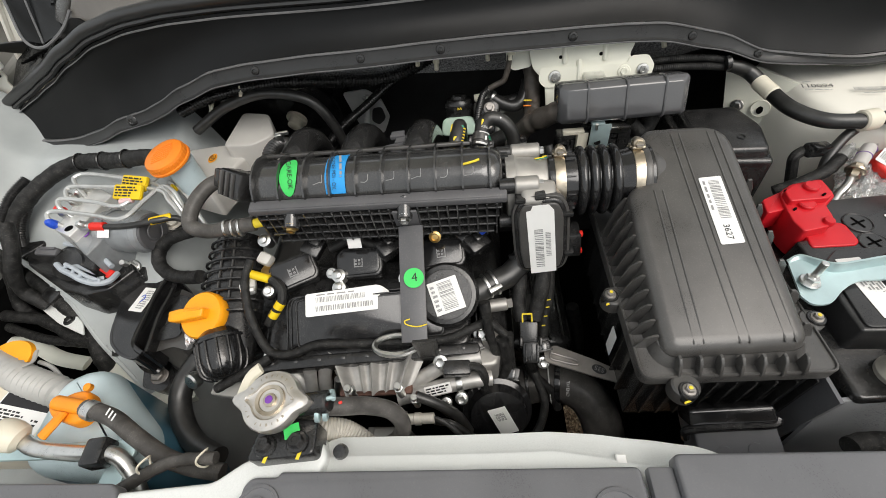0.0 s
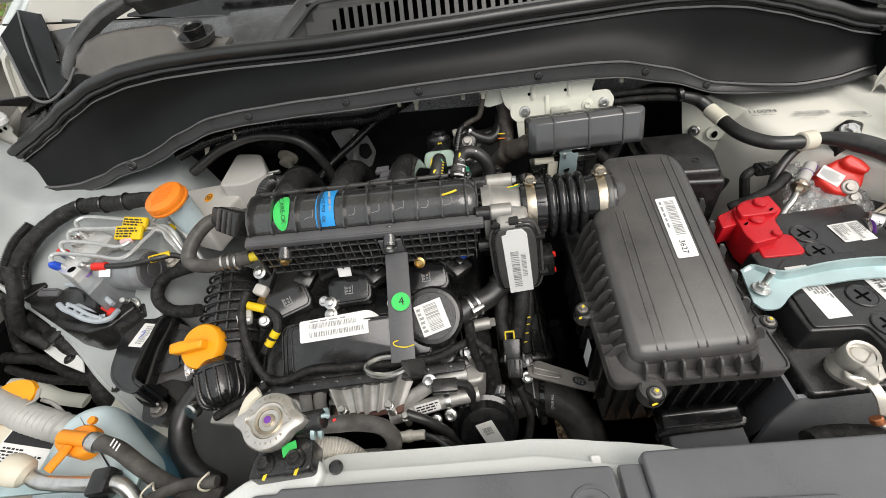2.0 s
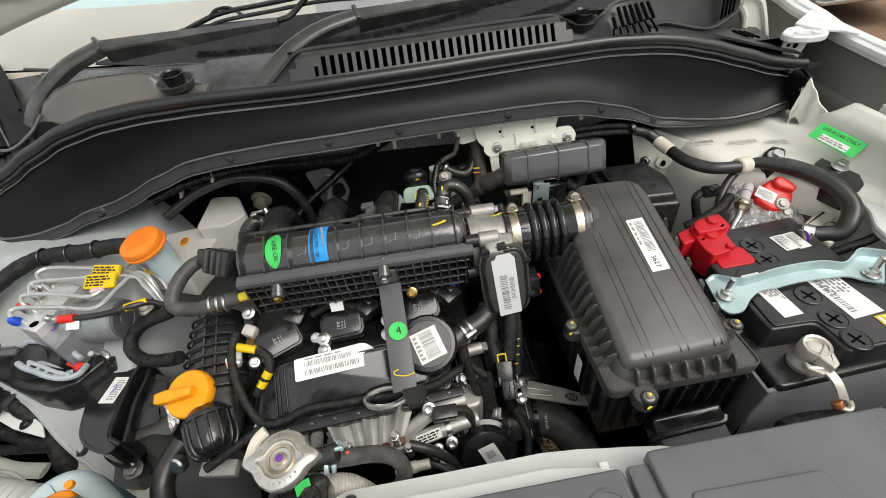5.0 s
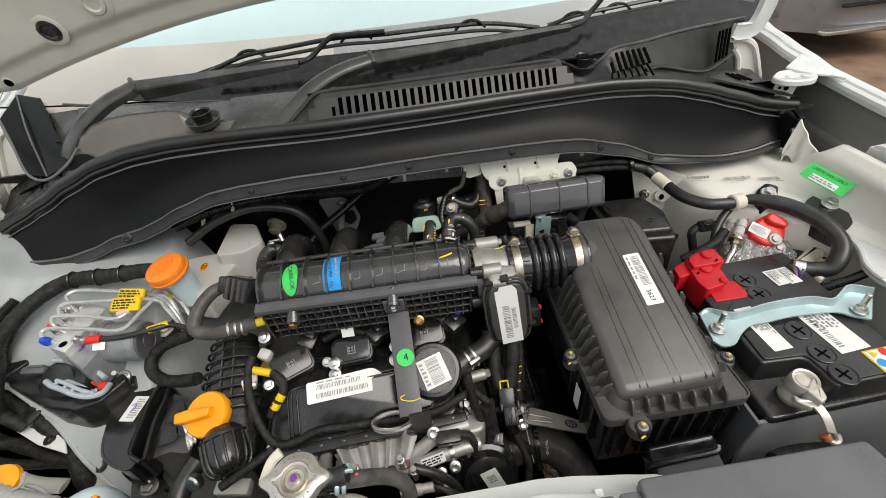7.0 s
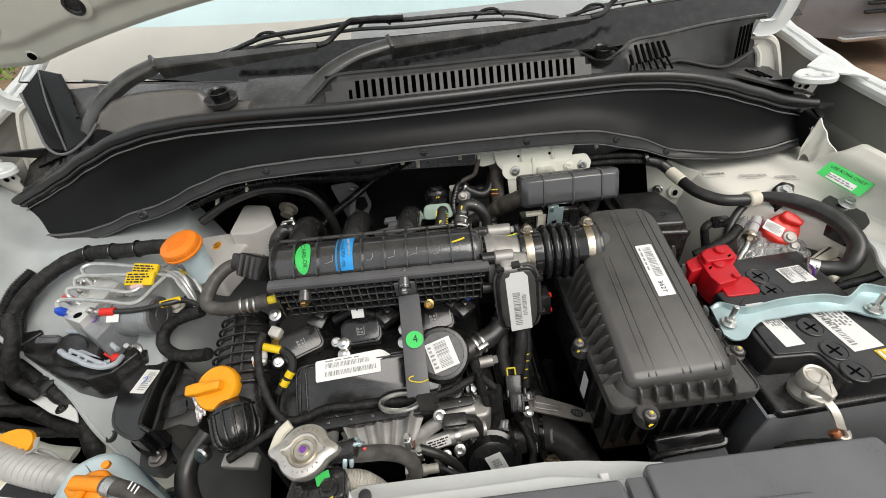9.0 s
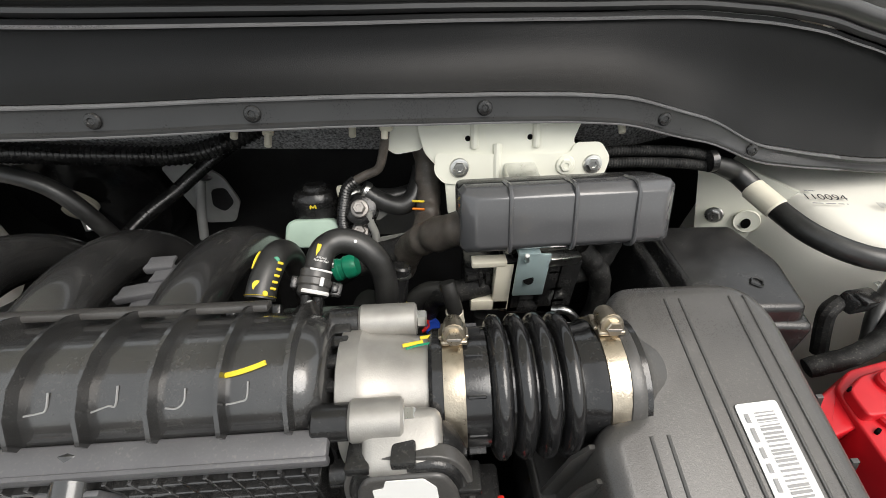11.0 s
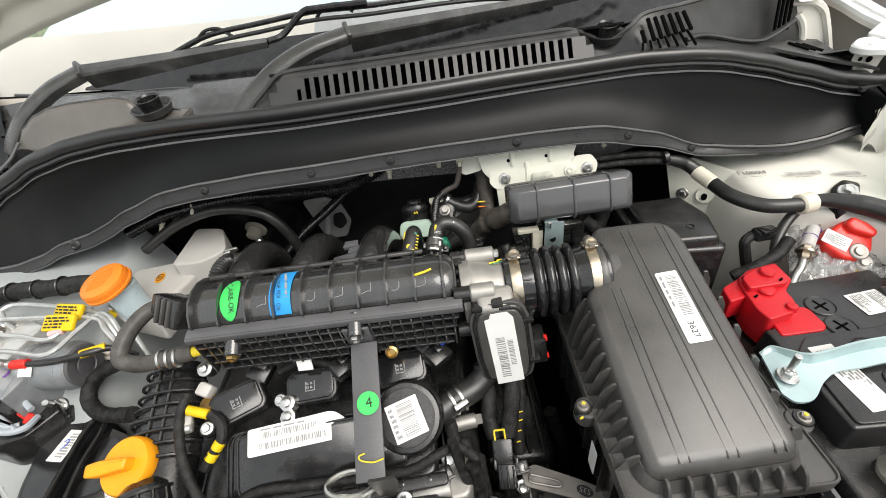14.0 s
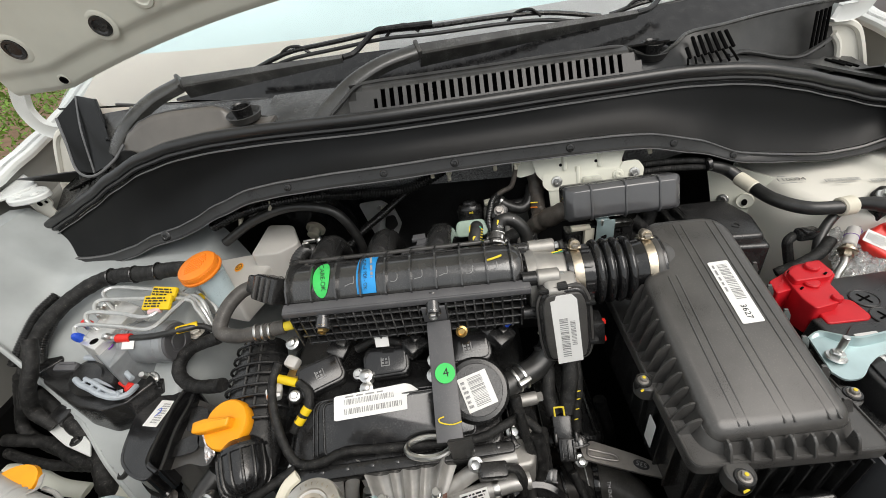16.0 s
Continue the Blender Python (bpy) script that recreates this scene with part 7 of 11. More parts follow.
for i in range(7):
    bm = bmesh.new()
    box(bm, (0.034 - 0.003 * abs(i - 3), 0.0020, 0.0012), CMx @ at(0, -0.0135 + 0.0045 * i, 0.0186, 0, 0, 18), 0.0003, 1)
    part("embossed_line", bm, ORANGE, cap)
bm = bmesh.new()
lathe(bm, [(0.0312, 0.001), (0.0325, 0.002), (0.0325, 0.005), (0.031, 0.006)], CMx, 40)
part("rim", bm, ORANGE, cap)
for i in range(30):
    bm = bmesh.new()
    a = i * 12
    box(bm, (0.0016, 0.0025, 0.009), CMx @ at(0.0305 * math.cos(radians(a)), 0.0305 * math.sin(radians(a)), 0.009, 0, 0, a), 0.0005, 1)
    part("grip", bm, ORANGE, cap)
SM = frame_of((-0.395, 0.551, 0.986), (1, 0.1, 0), (-0.1, 1, 0))
sym = sticker("warning_mark", res, SM, 0, 0, AMBER, outline=[(0.007 * math.cos(2 * math.pi * i / 20), 0.012 * math.sin(2 * math.pi * i / 20)) for i in range(20)])
bm = bmesh.new()
for r in (0.0048, 0.0022):
    tube(bm, [SM @ Vector((r * math.cos(a), 1.6 * r * math.sin(a), 0.001)) for a in [2 * math.pi * i / 14 for i in range(15)]], 0.0006, 5, 2)
part("ring", bm, INK, sym)

# ---- harnesses on this side ----
hose("wiring_harness", [(-0.40, 0.495, 1.02), (-0.453, 0.502, 1.03), (-0.524, 0.515, 1.02), (-0.600, 0.528, 1.012), (-0.641, 0.512, 1.005), (-0.676, 0.478, 0.99), (-0.703, 0.449, 0.965), (-0.723, 0.412, 0.925), (-0.735, 0.384, 0.875)],
     0.0125, TAPE, "thick black taped wiring harness along the wing", "wiring harness", lumps=0.10)
for p in ((-0.60, 0.528, 1.012), (-0.55, 0.52, 1.017), (-0.50, 0.511, 1.024)):
    bm = bmesh.new()
    tube(bm, [Vector(p) + Vector((0.0, 0.0136 * math.cos(a), 0.0136 * math.sin(a))) for a in [2 * math.pi * i / 12 for i in range(13)]], 0.0016, 6, 2)
    solid("cable_tie", bm, BLACK, "black plastic cable tie round a harness", "cable tie", group="cable ties")
hose("wiring_harness", [(-0.77, 0.43, 0.885), (-0.735, 0.41, 0.877), (-0.684, 0.38, 0.868), (-0.637, 0.351, 0.853), (-0.604, 0.326, 0.83), (-0.578, 0.288, 0.805), (-0.572, 0.268, 0.77)],
     0.0135, TAPE, "black taped wiring harness beside the wing plate", "wiring harness", lumps=0.14)
hose("wiring_harness", [(-0.80, 0.36, 0.825), (-0.704, 0.348, 0.822), (-0.64, 0.318, 0.822), (-0.59, 0.305, 0.822)], 0.010, TAPE, "thin black taped harness crossing the wing", "wiring harness", lumps=0.12)
hose("wiring_harness", [(-0.72, 0.40, 0.93), (-0.755, 0.39, 0.87), (-0.767, 0.374, 0.83), (-0.72, 0.352, 0.815), (-0.66, 0.33, 0.81)], 0.009, TAPE, "black taped harness branch in the corner", "wiring harness", lumps=0.12)
hose("ribbed_conduit", [(-0.68, 0.47, 0.982), (-0.70, 0.44, 0.95), (-0.715, 0.42, 0.90), (-0.70, 0.40, 0.85)], 0.007, BLACK, "thin black ribbed conduit beside the harness", "conduit", ribs=(0.004, 0.002), n=6)
plate = thing("wing_plate", "white painted steel plate bolted to the inner wing", "bracket", (-0.63, 0.33, 0.84))
bm = bmesh.new()
slab(bm, fillet([(-0.731, 0.387), (-0.698, 0.356), (-0.638, 0.322), (-0.579, 0.299), (-0.596, 0.323), (-0.655, 0.363), (-0.710, 0.393)], 0.006), 0, 0.003, 0.001, at(0, 0, 0.850))
part("plate", bm, WHITE, plate)
bolt("bolt", plate, (*(-0.622, 0.327), 0.852), (0, 0, 1), 0.0062, BLACK, 0.006)
bm = bmesh.new()
tube(bm, [(-0.828, 0.327, 0.790), (-0.745, 0.321, 0.790), (-0.672, 0.294, 0.790), (-0.612, 0.282, 0.790)], 0.012, 8, 5, flat=0.4)
solid("wing_ledge", bm, UNDER, "pale painted ledge low in the wing", "car body", "structure")
hose("wiring_harness", [(-0.868, 0.374, 0.800), (-0.759, 0.336, 0.810), (-0.685, 0.315, 0.815), (-0.628, 0.308, 0.815), (-0.589, 0.301, 0.820)], 0.0075, TAPE, "thin black taped harness low in the wing", "wiring harness", lumps=0.12)
hose("wiring_harness", [(-0.685, 0.422, 0.980), (-0.672, 0.392, 0.960), (-0.682, 0.371, 0.930), (-0.695, 0.362, 0.890), (-0.671, 0.353, 0.860)], 0.0105, TAPE, "black taped harness dropping into the wing", "wiring harness", lumps=0.12)
hose("ribbed_conduit", [(-0.694, 0.509, 1.000), (-0.709, 0.477, 0.990), (-0.719, 0.444, 0.970), (-0.735, 0.413, 0.940)], 0.008, BLACK, "thin black ribbed conduit beside the harness", "conduit", ribs=(0.004, 0.002), n=6)
bm = bmesh.new()
lathe(bm, [(0.0085, 0), (0.010, 0.003), (0.010, 0.007), (0.006, 0.008), (0.005, 0.005)], at(*(-0.535, 0.288, 0.820), 12, -20, 0), 18)
solid("grommet", bm, RUBBER, "black rubber ring on a wing stud", "grommet")
bm = bmesh.new()
box(bm, (0.030, 0.026, 0.022), at(*(-0.660, 0.366, 0.868), 15, 10, -30), 0.004)
solid("harness_clip", bm, BLACK, "black plastic clip on a wiring harness", "clip")
hose("brake_hose", [(-0.383, 0.413, 0.957), (-0.411, 0.412, 0.950), (-0.437, 0.410, 0.940), (-0.455, 0.399, 0.925), (-0.451, 0.382, 0.915), (-0.425, 0.364, 0.912), (-0.385, 0.352, 0.92), (-0.36, 0.345, 0.93)], 0.0098, TAPE, "black taped vacuum hose curling past the duct", "hose", lumps=0.08, n=8)
hose("breather_hose", [(-0.250, 0.410, 1.05), (-0.297, 0.411, 1.047), (-0.315, 0.395, 1.043), (-0.326, 0.373, 1.033), (-0.326, 0.356, 1.022), (-0.303, 0.348, 1.019), (-0.279, 0.350, 1.019), (-0.240, 0.356, 1.02)], 0.0095, HOSE, "dusty black rubber breather hose with clip", "hose", n=8, seg=16)
clip = thing("hose_clip", "steel spring clip on the breather hose end", "hose clip", (-0.268, 0.351, 1.01))
for x in (-0.276, -0.266, -0.257):
    band(clip, (x, 0.351, 1.019), (1, 0.1, 0), 0.0112, 0.004, STEEL, "ring")
bm = bmesh.new()
rod(bm, (-0.252, 0.354, 1.0195), (-0.228, 0.357, 1.021), 0.0062, 12)
solid("hose_connector", bm, CHALK, "yellow marked plastic hose connector", "connector")

# ---- ribbed air duct with filler cap ----
ribduct = thing("ribbed_duct", "black ribbed plastic timing cover with orange filler cap", "engine cover", (-0.29, 0.29, 0.88))
C0, C1 = Vector((-0.300, 0.385, 0.962)), Vector((-0.282, 0.205, 0.908))
dirn = (C1 - C0).normalized()
side = dirn.cross(Vector((0, 0, 1))).normalized()
upv = side.cross(dirn)
DM = Matrix((-side, dirn, upv)).transposed().to_4x4()
DM.translation = C0
Ld = (C1 - C0).length
bm = bmesh.new()
rings = []
for k in range(15):
    s = Ld * k / 14
    w = 0.030 + 0.010 * math.sin(math.pi * min(1, k / 14))
    h = 0.026 * (1 if k < 12 else math.cos((k - 12) / 2 * 1.2))
    rings.append([DM @ Vector((w * math.cos(a), s, h * math.sin(a) - 0.004)) for a in [2 * math.pi * i / 24 for i in range(24)]])
loft(bm, rings)
part("body", bm, BLACK, ribduct)
for k in range(13):
    s = 0.012 + k * 0.0145
    if 0.118 < s:
        continue
    bm = bmesh.new()
    w = 0.0335 + 0.010 * math.sin(math.pi * s / Ld)
    pts = [DM @ Vector((w * math.cos(a), s, 0.028 * math.sin(a) - 0.002)) for a in [math.pi * i / 14 for i in range(15)]]
    tube(bm, pts, 0.0020, 6, 2)
    part("rib", bm, BLACK, ribduct)
for xx in (-0.022, -0.008, 0.008, 0.022):
    bm = bmesh.new()
    tube(bm, [DM @ Vector((xx, s, 0.0245 - 22 * xx * xx)) for s in spread(0.004, 0.10, 6)], 0.0014, 6, 3)
    part("rib", bm, GREY if abs(xx) < 0.01 else BLACK, ribduct)
# filler cap
CP = Vector((-0.309, 0.262, 0.958))
CN = Vector((-0.12, -0.38, 0.92)).normalized()
m, _ = along(CP - CN * 0.016, CP)
bm = bmesh.new()
lathe(bm, [(0.020, -0.03), (0.021, 0.0), (0.029, 0.001), (0.030, 0.004), (0.030, 0.013), (0.028, 0.016), (0.006, 0.0165)], m, 40)
fcap = part("filler_cap", bm, AMBER, ribduct, "amber plastic filler cap with grip bar")
bm = bmesh.new()
gm = frame_of(CP + CN * 0.007, (1, 0.06, 0.13), CN.cross(Vector((1, 0.06, 0.13))))
slab(bm, fillet([(-0.035, -0.006), (-0.020, -0.0075), (0.012, -0.0065), (0.014, 0.005), (-0.020, 0.0085), (-0.035, 0.007)], 0.003), -0.008, 0.0065, 0.003, gm)
part("grip_bar", bm, AMBER, fcap)
bm = bmesh.new()
FW = [Vector((-0.360, 0.276, 0.925)), Vector((-0.344, 0.274, 0.930)), Vector((-0.329, 0.247, 0.925)), Vector((-0.340, 0.236, 0.918))]
quad_sheet(bm, lambda u, v: FW[0].lerp(FW[1], u).lerp(FW[3].lerp(FW[2], u), v) + Vector((0, 0, 0.006 * noise.noise((u * 3.1, v * 4.3, 7)) + 0.003 * noise.noise((u * 9, v * 11, 2)))), spread(0, 1, 14), spread(0, 1, 18), 0.0006)
part("foil_wrap", bm, FOIL, fcap, "crumpled bright foil", smooth=12)

# ---- air snorkel ----
sn = thing("air_snorkel", "black plastic intake snorkel with white label", "air duct", (-0.46, 0.31, 0.82))
body = fillet([(-0.520, 0.379), (-0.450, 0.370), (-0.447, 0.305), (-0.437, 0.257), (-0.439, 0.242), (-0.462, 0.248), (-0.489, 0.268), (-0.499, 0.289), (-0.510, 0.333)], [0.012, 0.004, 0.02, 0.01, 0.008, 0.012, 0.012, 0.012, 0.03], 5)
bm = bmesh.new()
slab(bm, body, 0.835, 0.885, 0.0035, low_edge=0.003, steps=3)
part("mouth", bm, SHINY, sn)
bm = bmesh.new()
rim = [Vector((p[0], p[1], 0.882)) for p in body]
tube(bm, rim + [rim[0]], 0.0032, 8, 1)
part("rim", bm, SHINY, sn)
# near-black filler for the shade between mouth and flange
bm = bmesh.new()
slab(bm, fillet([(-0.445, 0.372), (-0.434, 0.370), (-0.431, 0.339), (-0.431, 0.304), (-0.423, 0.260), (-0.420, 0.244), (-0.435, 0.253), (-0.442, 0.270), (-0.445, 0.302), (-0.446, 0.346)], 0.003), 0.835, 0.888, 0.002)
part("trough", bm, DARK, sn)
for name, line, hi in (("flange", [(-0.436, 0.373, 0.900), (-0.443, 0.342, 0.900), (-0.440, 0.296, 0.900), (-0.437, 0.263, 0.900), (-0.431, 0.249, 0.900), (-0.413, 0.238, 0.900)], 0.905), ("flange", [(-0.434, 0.372, 0.900), (-0.426, 0.362, 0.900), (-0.422, 0.336, 0.900), (-0.422, 0.299, 0.900), (-0.414, 0.256, 0.900), (-0.412, 0.241, 0.900)], 0.902)):
    line = smooth_line(line, 6)
    bm = bmesh.new()
    quad_sheet(bm, lambda i, v: (line[int(i)].x, line[int(i)].y, 0.86 + (hi - 0.86) * v), range(len(line)), spread(0, 1, 3), 0.0045, (1, 0.3, 0))
    fl = part(name, bm, SHINY, sn)
    bm = bmesh.new()
    tube(bm, [Vector((p.x + 0.002, p.y, hi)) for p in line], 0.0034, 8, 1)
    part("lip", bm, SHINY, fl)
bm = bmesh.new()
slab(bm, fillet([(-0.424, 0.352), (-0.394, 0.339), (-0.372, 0.322), (-0.362, 0.280), (-0.360, 0.254), (-0.387, 0.261), (-0.417, 0.251), (-0.420, 0.270), (-0.424, 0.307)], 0.006), 0.82, 0.888, 0.0045)
neck = part("neck", bm, GREY, sn)
for q in ([(-0.415, 0.337), (-0.397, 0.332), (-0.386, 0.310), (-0.407, 0.302)], [(-0.410, 0.285), (-0.390, 0.290), (-0.383, 0.272), (-0.410, 0.266)], [(-0.390, 0.305), (-0.375, 0.306), (-0.369, 0.277), (-0.380, 0.280)]):
    bm = bmesh.new()
    slab(bm, fillet(q, 0.004), 0.886, 0.8935, 0.002)
    part("embossed_pad", bm, GREY, neck)
    bm = bmesh.new()
    slab(bm, inset(fillet(q, 0.005), 0.0035), 0.893, 0.8942, 0.0004)
    part("recess", bm, BLACK, neck)
LMs = frame_of((*(-0.476, 0.339), 0.8862), (*[b - a for a, b in zip((-0.488, 0.317), (-0.459, 0.312))], 0), (*[b - a for a, b in zip((-0.474, 0.314), (-0.480, 0.359))], 0))
lab = sticker("label", sn, LMs, 0.024, 0.043, PAPER, 0.001, "white printed label")
print_lines(lab, LMs @ at(0.004, 0, 0), 0, 0, 0.014, 0.034, 9, FAINT, 4)
bm = bmesh.new()
tube(bm, [LMs @ Vector(p) for p in ((-0.006, 0.004, 0.001), (-0.002, 0.008, 0.001), (0.001, 0.002, 0.001), (-0.003, -0.006, 0.001))], 0.0006, 5, 4)
part("scribble", bm, BLUE, lab)
# rounded lower end of the ribbed cover: a short barrel with ribs along it
E0, E1 = Vector((-0.289, 0.241, 0.930)), Vector((-0.275, 0.203, 0.914))
em, EL = along(E0, E1)
bm = bmesh.new()
lathe(bm, [(0.020, -0.012), (0.0275, -0.004), (0.0285, 0.004), (0.0285, EL * 0.6), (0.0265, EL * 0.85), (0.022, EL), (0.012, EL + 0.004)], em, 36)
lower = part("lower_end", bm, SHINY, ribduct)
bm = bmesh.new()
lathe(bm, [(0.0285, -0.001), (0.0308, 0.0), (0.0308, 0.003), (0.0285, 0.004)], em, 36)
part("collar", bm, SHINY, lower)
for k in range(14):
    a = 2 * math.pi * k / 14
    bm = bmesh.new()
    tube(bm, [em @ Vector((rr * math.cos(a), rr * math.sin(a), zz)) for rr, zz in ((0.0287, 0.002), (0.0290, EL * 0.35), (0.0288, EL * 0.6), (0.0270, EL * 0.85), (0.0228, EL), (0.016, EL + 0.003))], 0.0020, 8, 4)
    part("rib", bm, BLACK, lower)
bm = bmesh.new()
slab(bm, fillet([(-0.614, 0.337), (-0.523, 0.297), (-0.422, 0.243), (-0.398, 0.225), (-0.436, 0.213), (-0.527, 0.233), (-0.576, 0.274)], 0.006), 0.775, 0.79, 0.003)
solid("mount_bracket", bm, UNDER, "pale painted bracket under the engine mount", "bracket")

mount = thing("engine_mount", "black engine mount block with steel bolt", "engine mount", (-0.46, 0.25, 0.78))
bm = bmesh.new()
slab(bm, fillet([(-0.480, 0.266), (-0.453, 0.273), (-0.425, 0.243), (-0.437, 0.226), (-0.467, 0.233)], 0.006), 0.785, 0.815, 0.004)
part("block", bm, BLACK, mount)
bolt("bolt", mount, (-0.449, 0.247, 0.816), (0, -0.25, 1), 0.0095, DARKALU, 0.009)
bm = bmesh.new()
lathe(bm, [(0.010, 0), (0.011, 0.002), (0.011, 0.010), (0.0085, 0.012)], along((-0.333, 0.212, 0.885), (-0.36, 0.14, 0.93))[0], 18)
solid("cover_bolt", bm, STEEL, "bright flanged bolt on the timing cover", "bolt")
hose("coolant_hose", [(-0.345, 0.245, 0.88), (-0.362, 0.22, 0.868), (-0.367, 0.195, 0.857), (-0.353, 0.165, 0.848), (-0.325, 0.140, 0.848), (-0.285, 0.122, 0.855)], 0.0140, RUBBER, "black rubber coolant hose curving down", "hose", n=8, seg=16)

# ---- washer bottle and filler ----
NECK = material("grey_milky_plastic", (0.52, 0.52, 0.50), 0.36, vary=0.1, scale=18, bump=0.08, transmission=0.2)
wash = thing("washer_bottle", "translucent blue washer bottle half filled", "washer bottle", (-0.40, 0.14, 0.70))
bm = bmesh.new()
FLUIDLOW = material("blue_washer_fluid", (0.09, 0.24, 0.34), 0.35, vary=0.15, scale=14, bump=0.08, transmission=0.15)
ol = fillet([(-0.49, 0.095), (-0.335, 0.080), (-0.335, 0.135), (-0.395, 0.180), (-0.45, 0.225), (-0.50, 0.200)], 0.028, 6)
rings = [[(p.x, p.y, 0.70) for p in inset(ol, 0.01)], [(p.x, p.y, 0.72) for p in ol]]
for k in range(6):
    a = k / 5 * math.pi / 2
    rings.append([(p.x, p.y, 0.885 + 0.035 * math.sin(a)) for p in inset(ol, 0.022 * (1 - math.cos(a)))])
loft(bm, rings)
bottle = part("bottle", bm, [FLUID, FLUIDLOW], wash)
for p in bottle.data.polygons:
    p.material_index = 1 if p.center.z + 0.70 < 0.868 else 0
bm = bmesh.new()
tube(bm, [(-0.602, 0.221, 0.905), (-0.562, 0.205, 0.905), (-0.528, 0.195, 0.903), (-0.499, 0.187, 0.900), (-0.484, 0.179, 0.885)], 0.0180, 20, 8, ribs=(0.009, 0.003))
part("filler_neck", bm, NECK, wash)
bm = bmesh.new()
m, L = along((-0.582, 0.213, 0.905), (-0.678, 0.249, 0.915))
lathe(bm, [(0.016, 0), (0.0185, 0.012), (0.020, 0.055), (0.018, 0.06)], m, 24)
part("neck_body", bm, NECK, wash)
bm = bmesh.new()
tube(bm, [(-0.567, 0.243, 0.910), (-0.555, 0.225, 0.915), (-0.559, 0.215, 0.920)], 0.0035, 8, 4, flat=0.5)
tube(bm, [(-0.564, 0.232, 0.900), (-0.545, 0.226, 0.895), (-0.521, 0.210, 0.890)], 0.0028, 8, 4)
part("lid_strap", bm, NECK, wash)
bm = bmesh.new()
lathe(bm, [(0.030, 0), (0.033, 0.002), (0.032, 0.008), (0.01, 0.010)], frame_of((-0.602, 0.229, 0.905), (0.85, 0.45, 0.1), (-0.3, 0.7, 0.25)), 30, 1.15, 0.8)
part("filler_lid", bm, AMBER, wash, "amber flip lid of the filler neck")
SPOUT = material("bright_orange_plastic", (0.88, 0.30, 0.015), 0.36, vary=0.06, scale=40, bump=0.08)
tap = thing("drain_spout", "orange plastic spout plug with long tab and spigot", "plug", (-0.417, 0.152, 0.93))
bm = bmesh.new()
slab(bm, fillet([(-0.437, 0.139), (-0.406, 0.131), (-0.394, 0.138), (-0.398, 0.159), (-0.409, 0.170), (-0.426, 0.169), (-0.440, 0.159), (-0.450, 0.151)], 0.008, 4), 0.936, 0.952, 0.005)
part("body", bm, SPOUT, tap)
bm = bmesh.new()
tube(bm, [(-0.420, 0.142, 0.955), (-0.421, 0.130, 0.957), (-0.428, 0.117, 0.955)], 0.006, 10, 5, flat=0.6)
part("tab", bm, SPOUT, tap)
bm = bmesh.new()
rod(bm, (-0.436, 0.154, 0.955), (-0.398, 0.148, 0.955), 0.0082, 14)
part("spigot", bm, SPOUT, tap)
bm = bmesh.new()
lathe(bm, [(0.004, 0), (0.0045, 0.001), (0.0045, 0.006), (0.002, 0.007)], at(*(-0.406, 0.171, 0.953), 10, 0, 0), 12)
part("stud", bm, SPOUT, tap)
h = hose("drain_hose", [(-0.397, 0.148, 0.955), (-0.377, 0.143, 0.953), (-0.359, 0.137, 0.948), (-0.333, 0.122, 0.940), (-0.299, 0.105, 0.930), (-0.266, 0.096, 0.925), (-0.233, 0.092, 0.920)], 0.0090, HOSE, "dusty grey rubber hose leading to the radiator", "hose", seg=16)
band(h, (-0.388, 0.145, 0.954), (0.95, -0.28, -0.1), 0.0104, 0.012, STEEL, "spring_clamp")
bm = bmesh.new()
for k in range(3):
    box(bm, (0.002, 0.008, 0.0008), at(*(-0.360, 0.141, 0.962)) @ at(0.005 * k, -0.003 * k, 0, 20, 0, -30), 0.0002, 1)
part("printed_mark", bm, PAPER, h)
lampcase = thing("headlamp_case", "white headlamp case with printed black and white label", "headlamp", (-0.56, 0.15, 0.80))
bm = bmesh.new()
slab(bm, fillet([(-0.66, 0.12), (-0.50, 0.125), (-0.505, 0.195), (-0.66, 0.21)], 0.01), 0.80, 0.895, 0.006)
part("case", bm, CREAM, lampcase)
LBM = frame_of((-0.546, 0.164, 0.895), (1, -0.17, 0), (0.17, 1, 0))
lab = sticker("label", lampcase, LBM, 0.085, 0.048, PAPER, 0.001)
bars_dark = bmesh.new()
slab(bars_dark, [(-0.040, 0.006), (0.040, 0.006), (0.040, 0.022), (-0.040, 0.022)], 0.0005, 0.0009, 0.0001, LBM, steps=1)
part("black_field", bars_dark, INK, lab)
print_lines(lab, LBM @ at(-0.012, -0.008, 0), 0, 0, 0.044, 0.020, 5, INK, 4)
bm = bmesh.new()
for i in range(5):
    for j in range(5):
        if (i * 3 + j * 5 + i * j) % 3:
            box(bm, (0.0024, 0.0024, 0.0004), LBM @ at(0.025 + 0.0026 * i, -0.016 + 0.0026 * j, 0.0007), 0)
part("code_block", bm, INK, lab)
h = hose("metal_pipe", [(-0.46, 0.118, 0.948), (-0.435, 0.108, 0.948), (-0.385, 0.103, 0.948), (-0.345, 0.103, 0.946), (-0.327, 0.091, 0.935), (-0.315, 0.075, 0.925), (-0.31, 0.05, 0.90)], 0.008, STEEL, "bare aluminium refrigerant pipe with black clip", "pipe", seg=14)
bm = bmesh.new()
box(bm, (0.022, 0.028, 0.022), at(-0.358, 0.103, 0.948, 0, 0, 8), 0.004)
part("pipe_clip", bm, BLACK, h)
bm = bmesh.new()
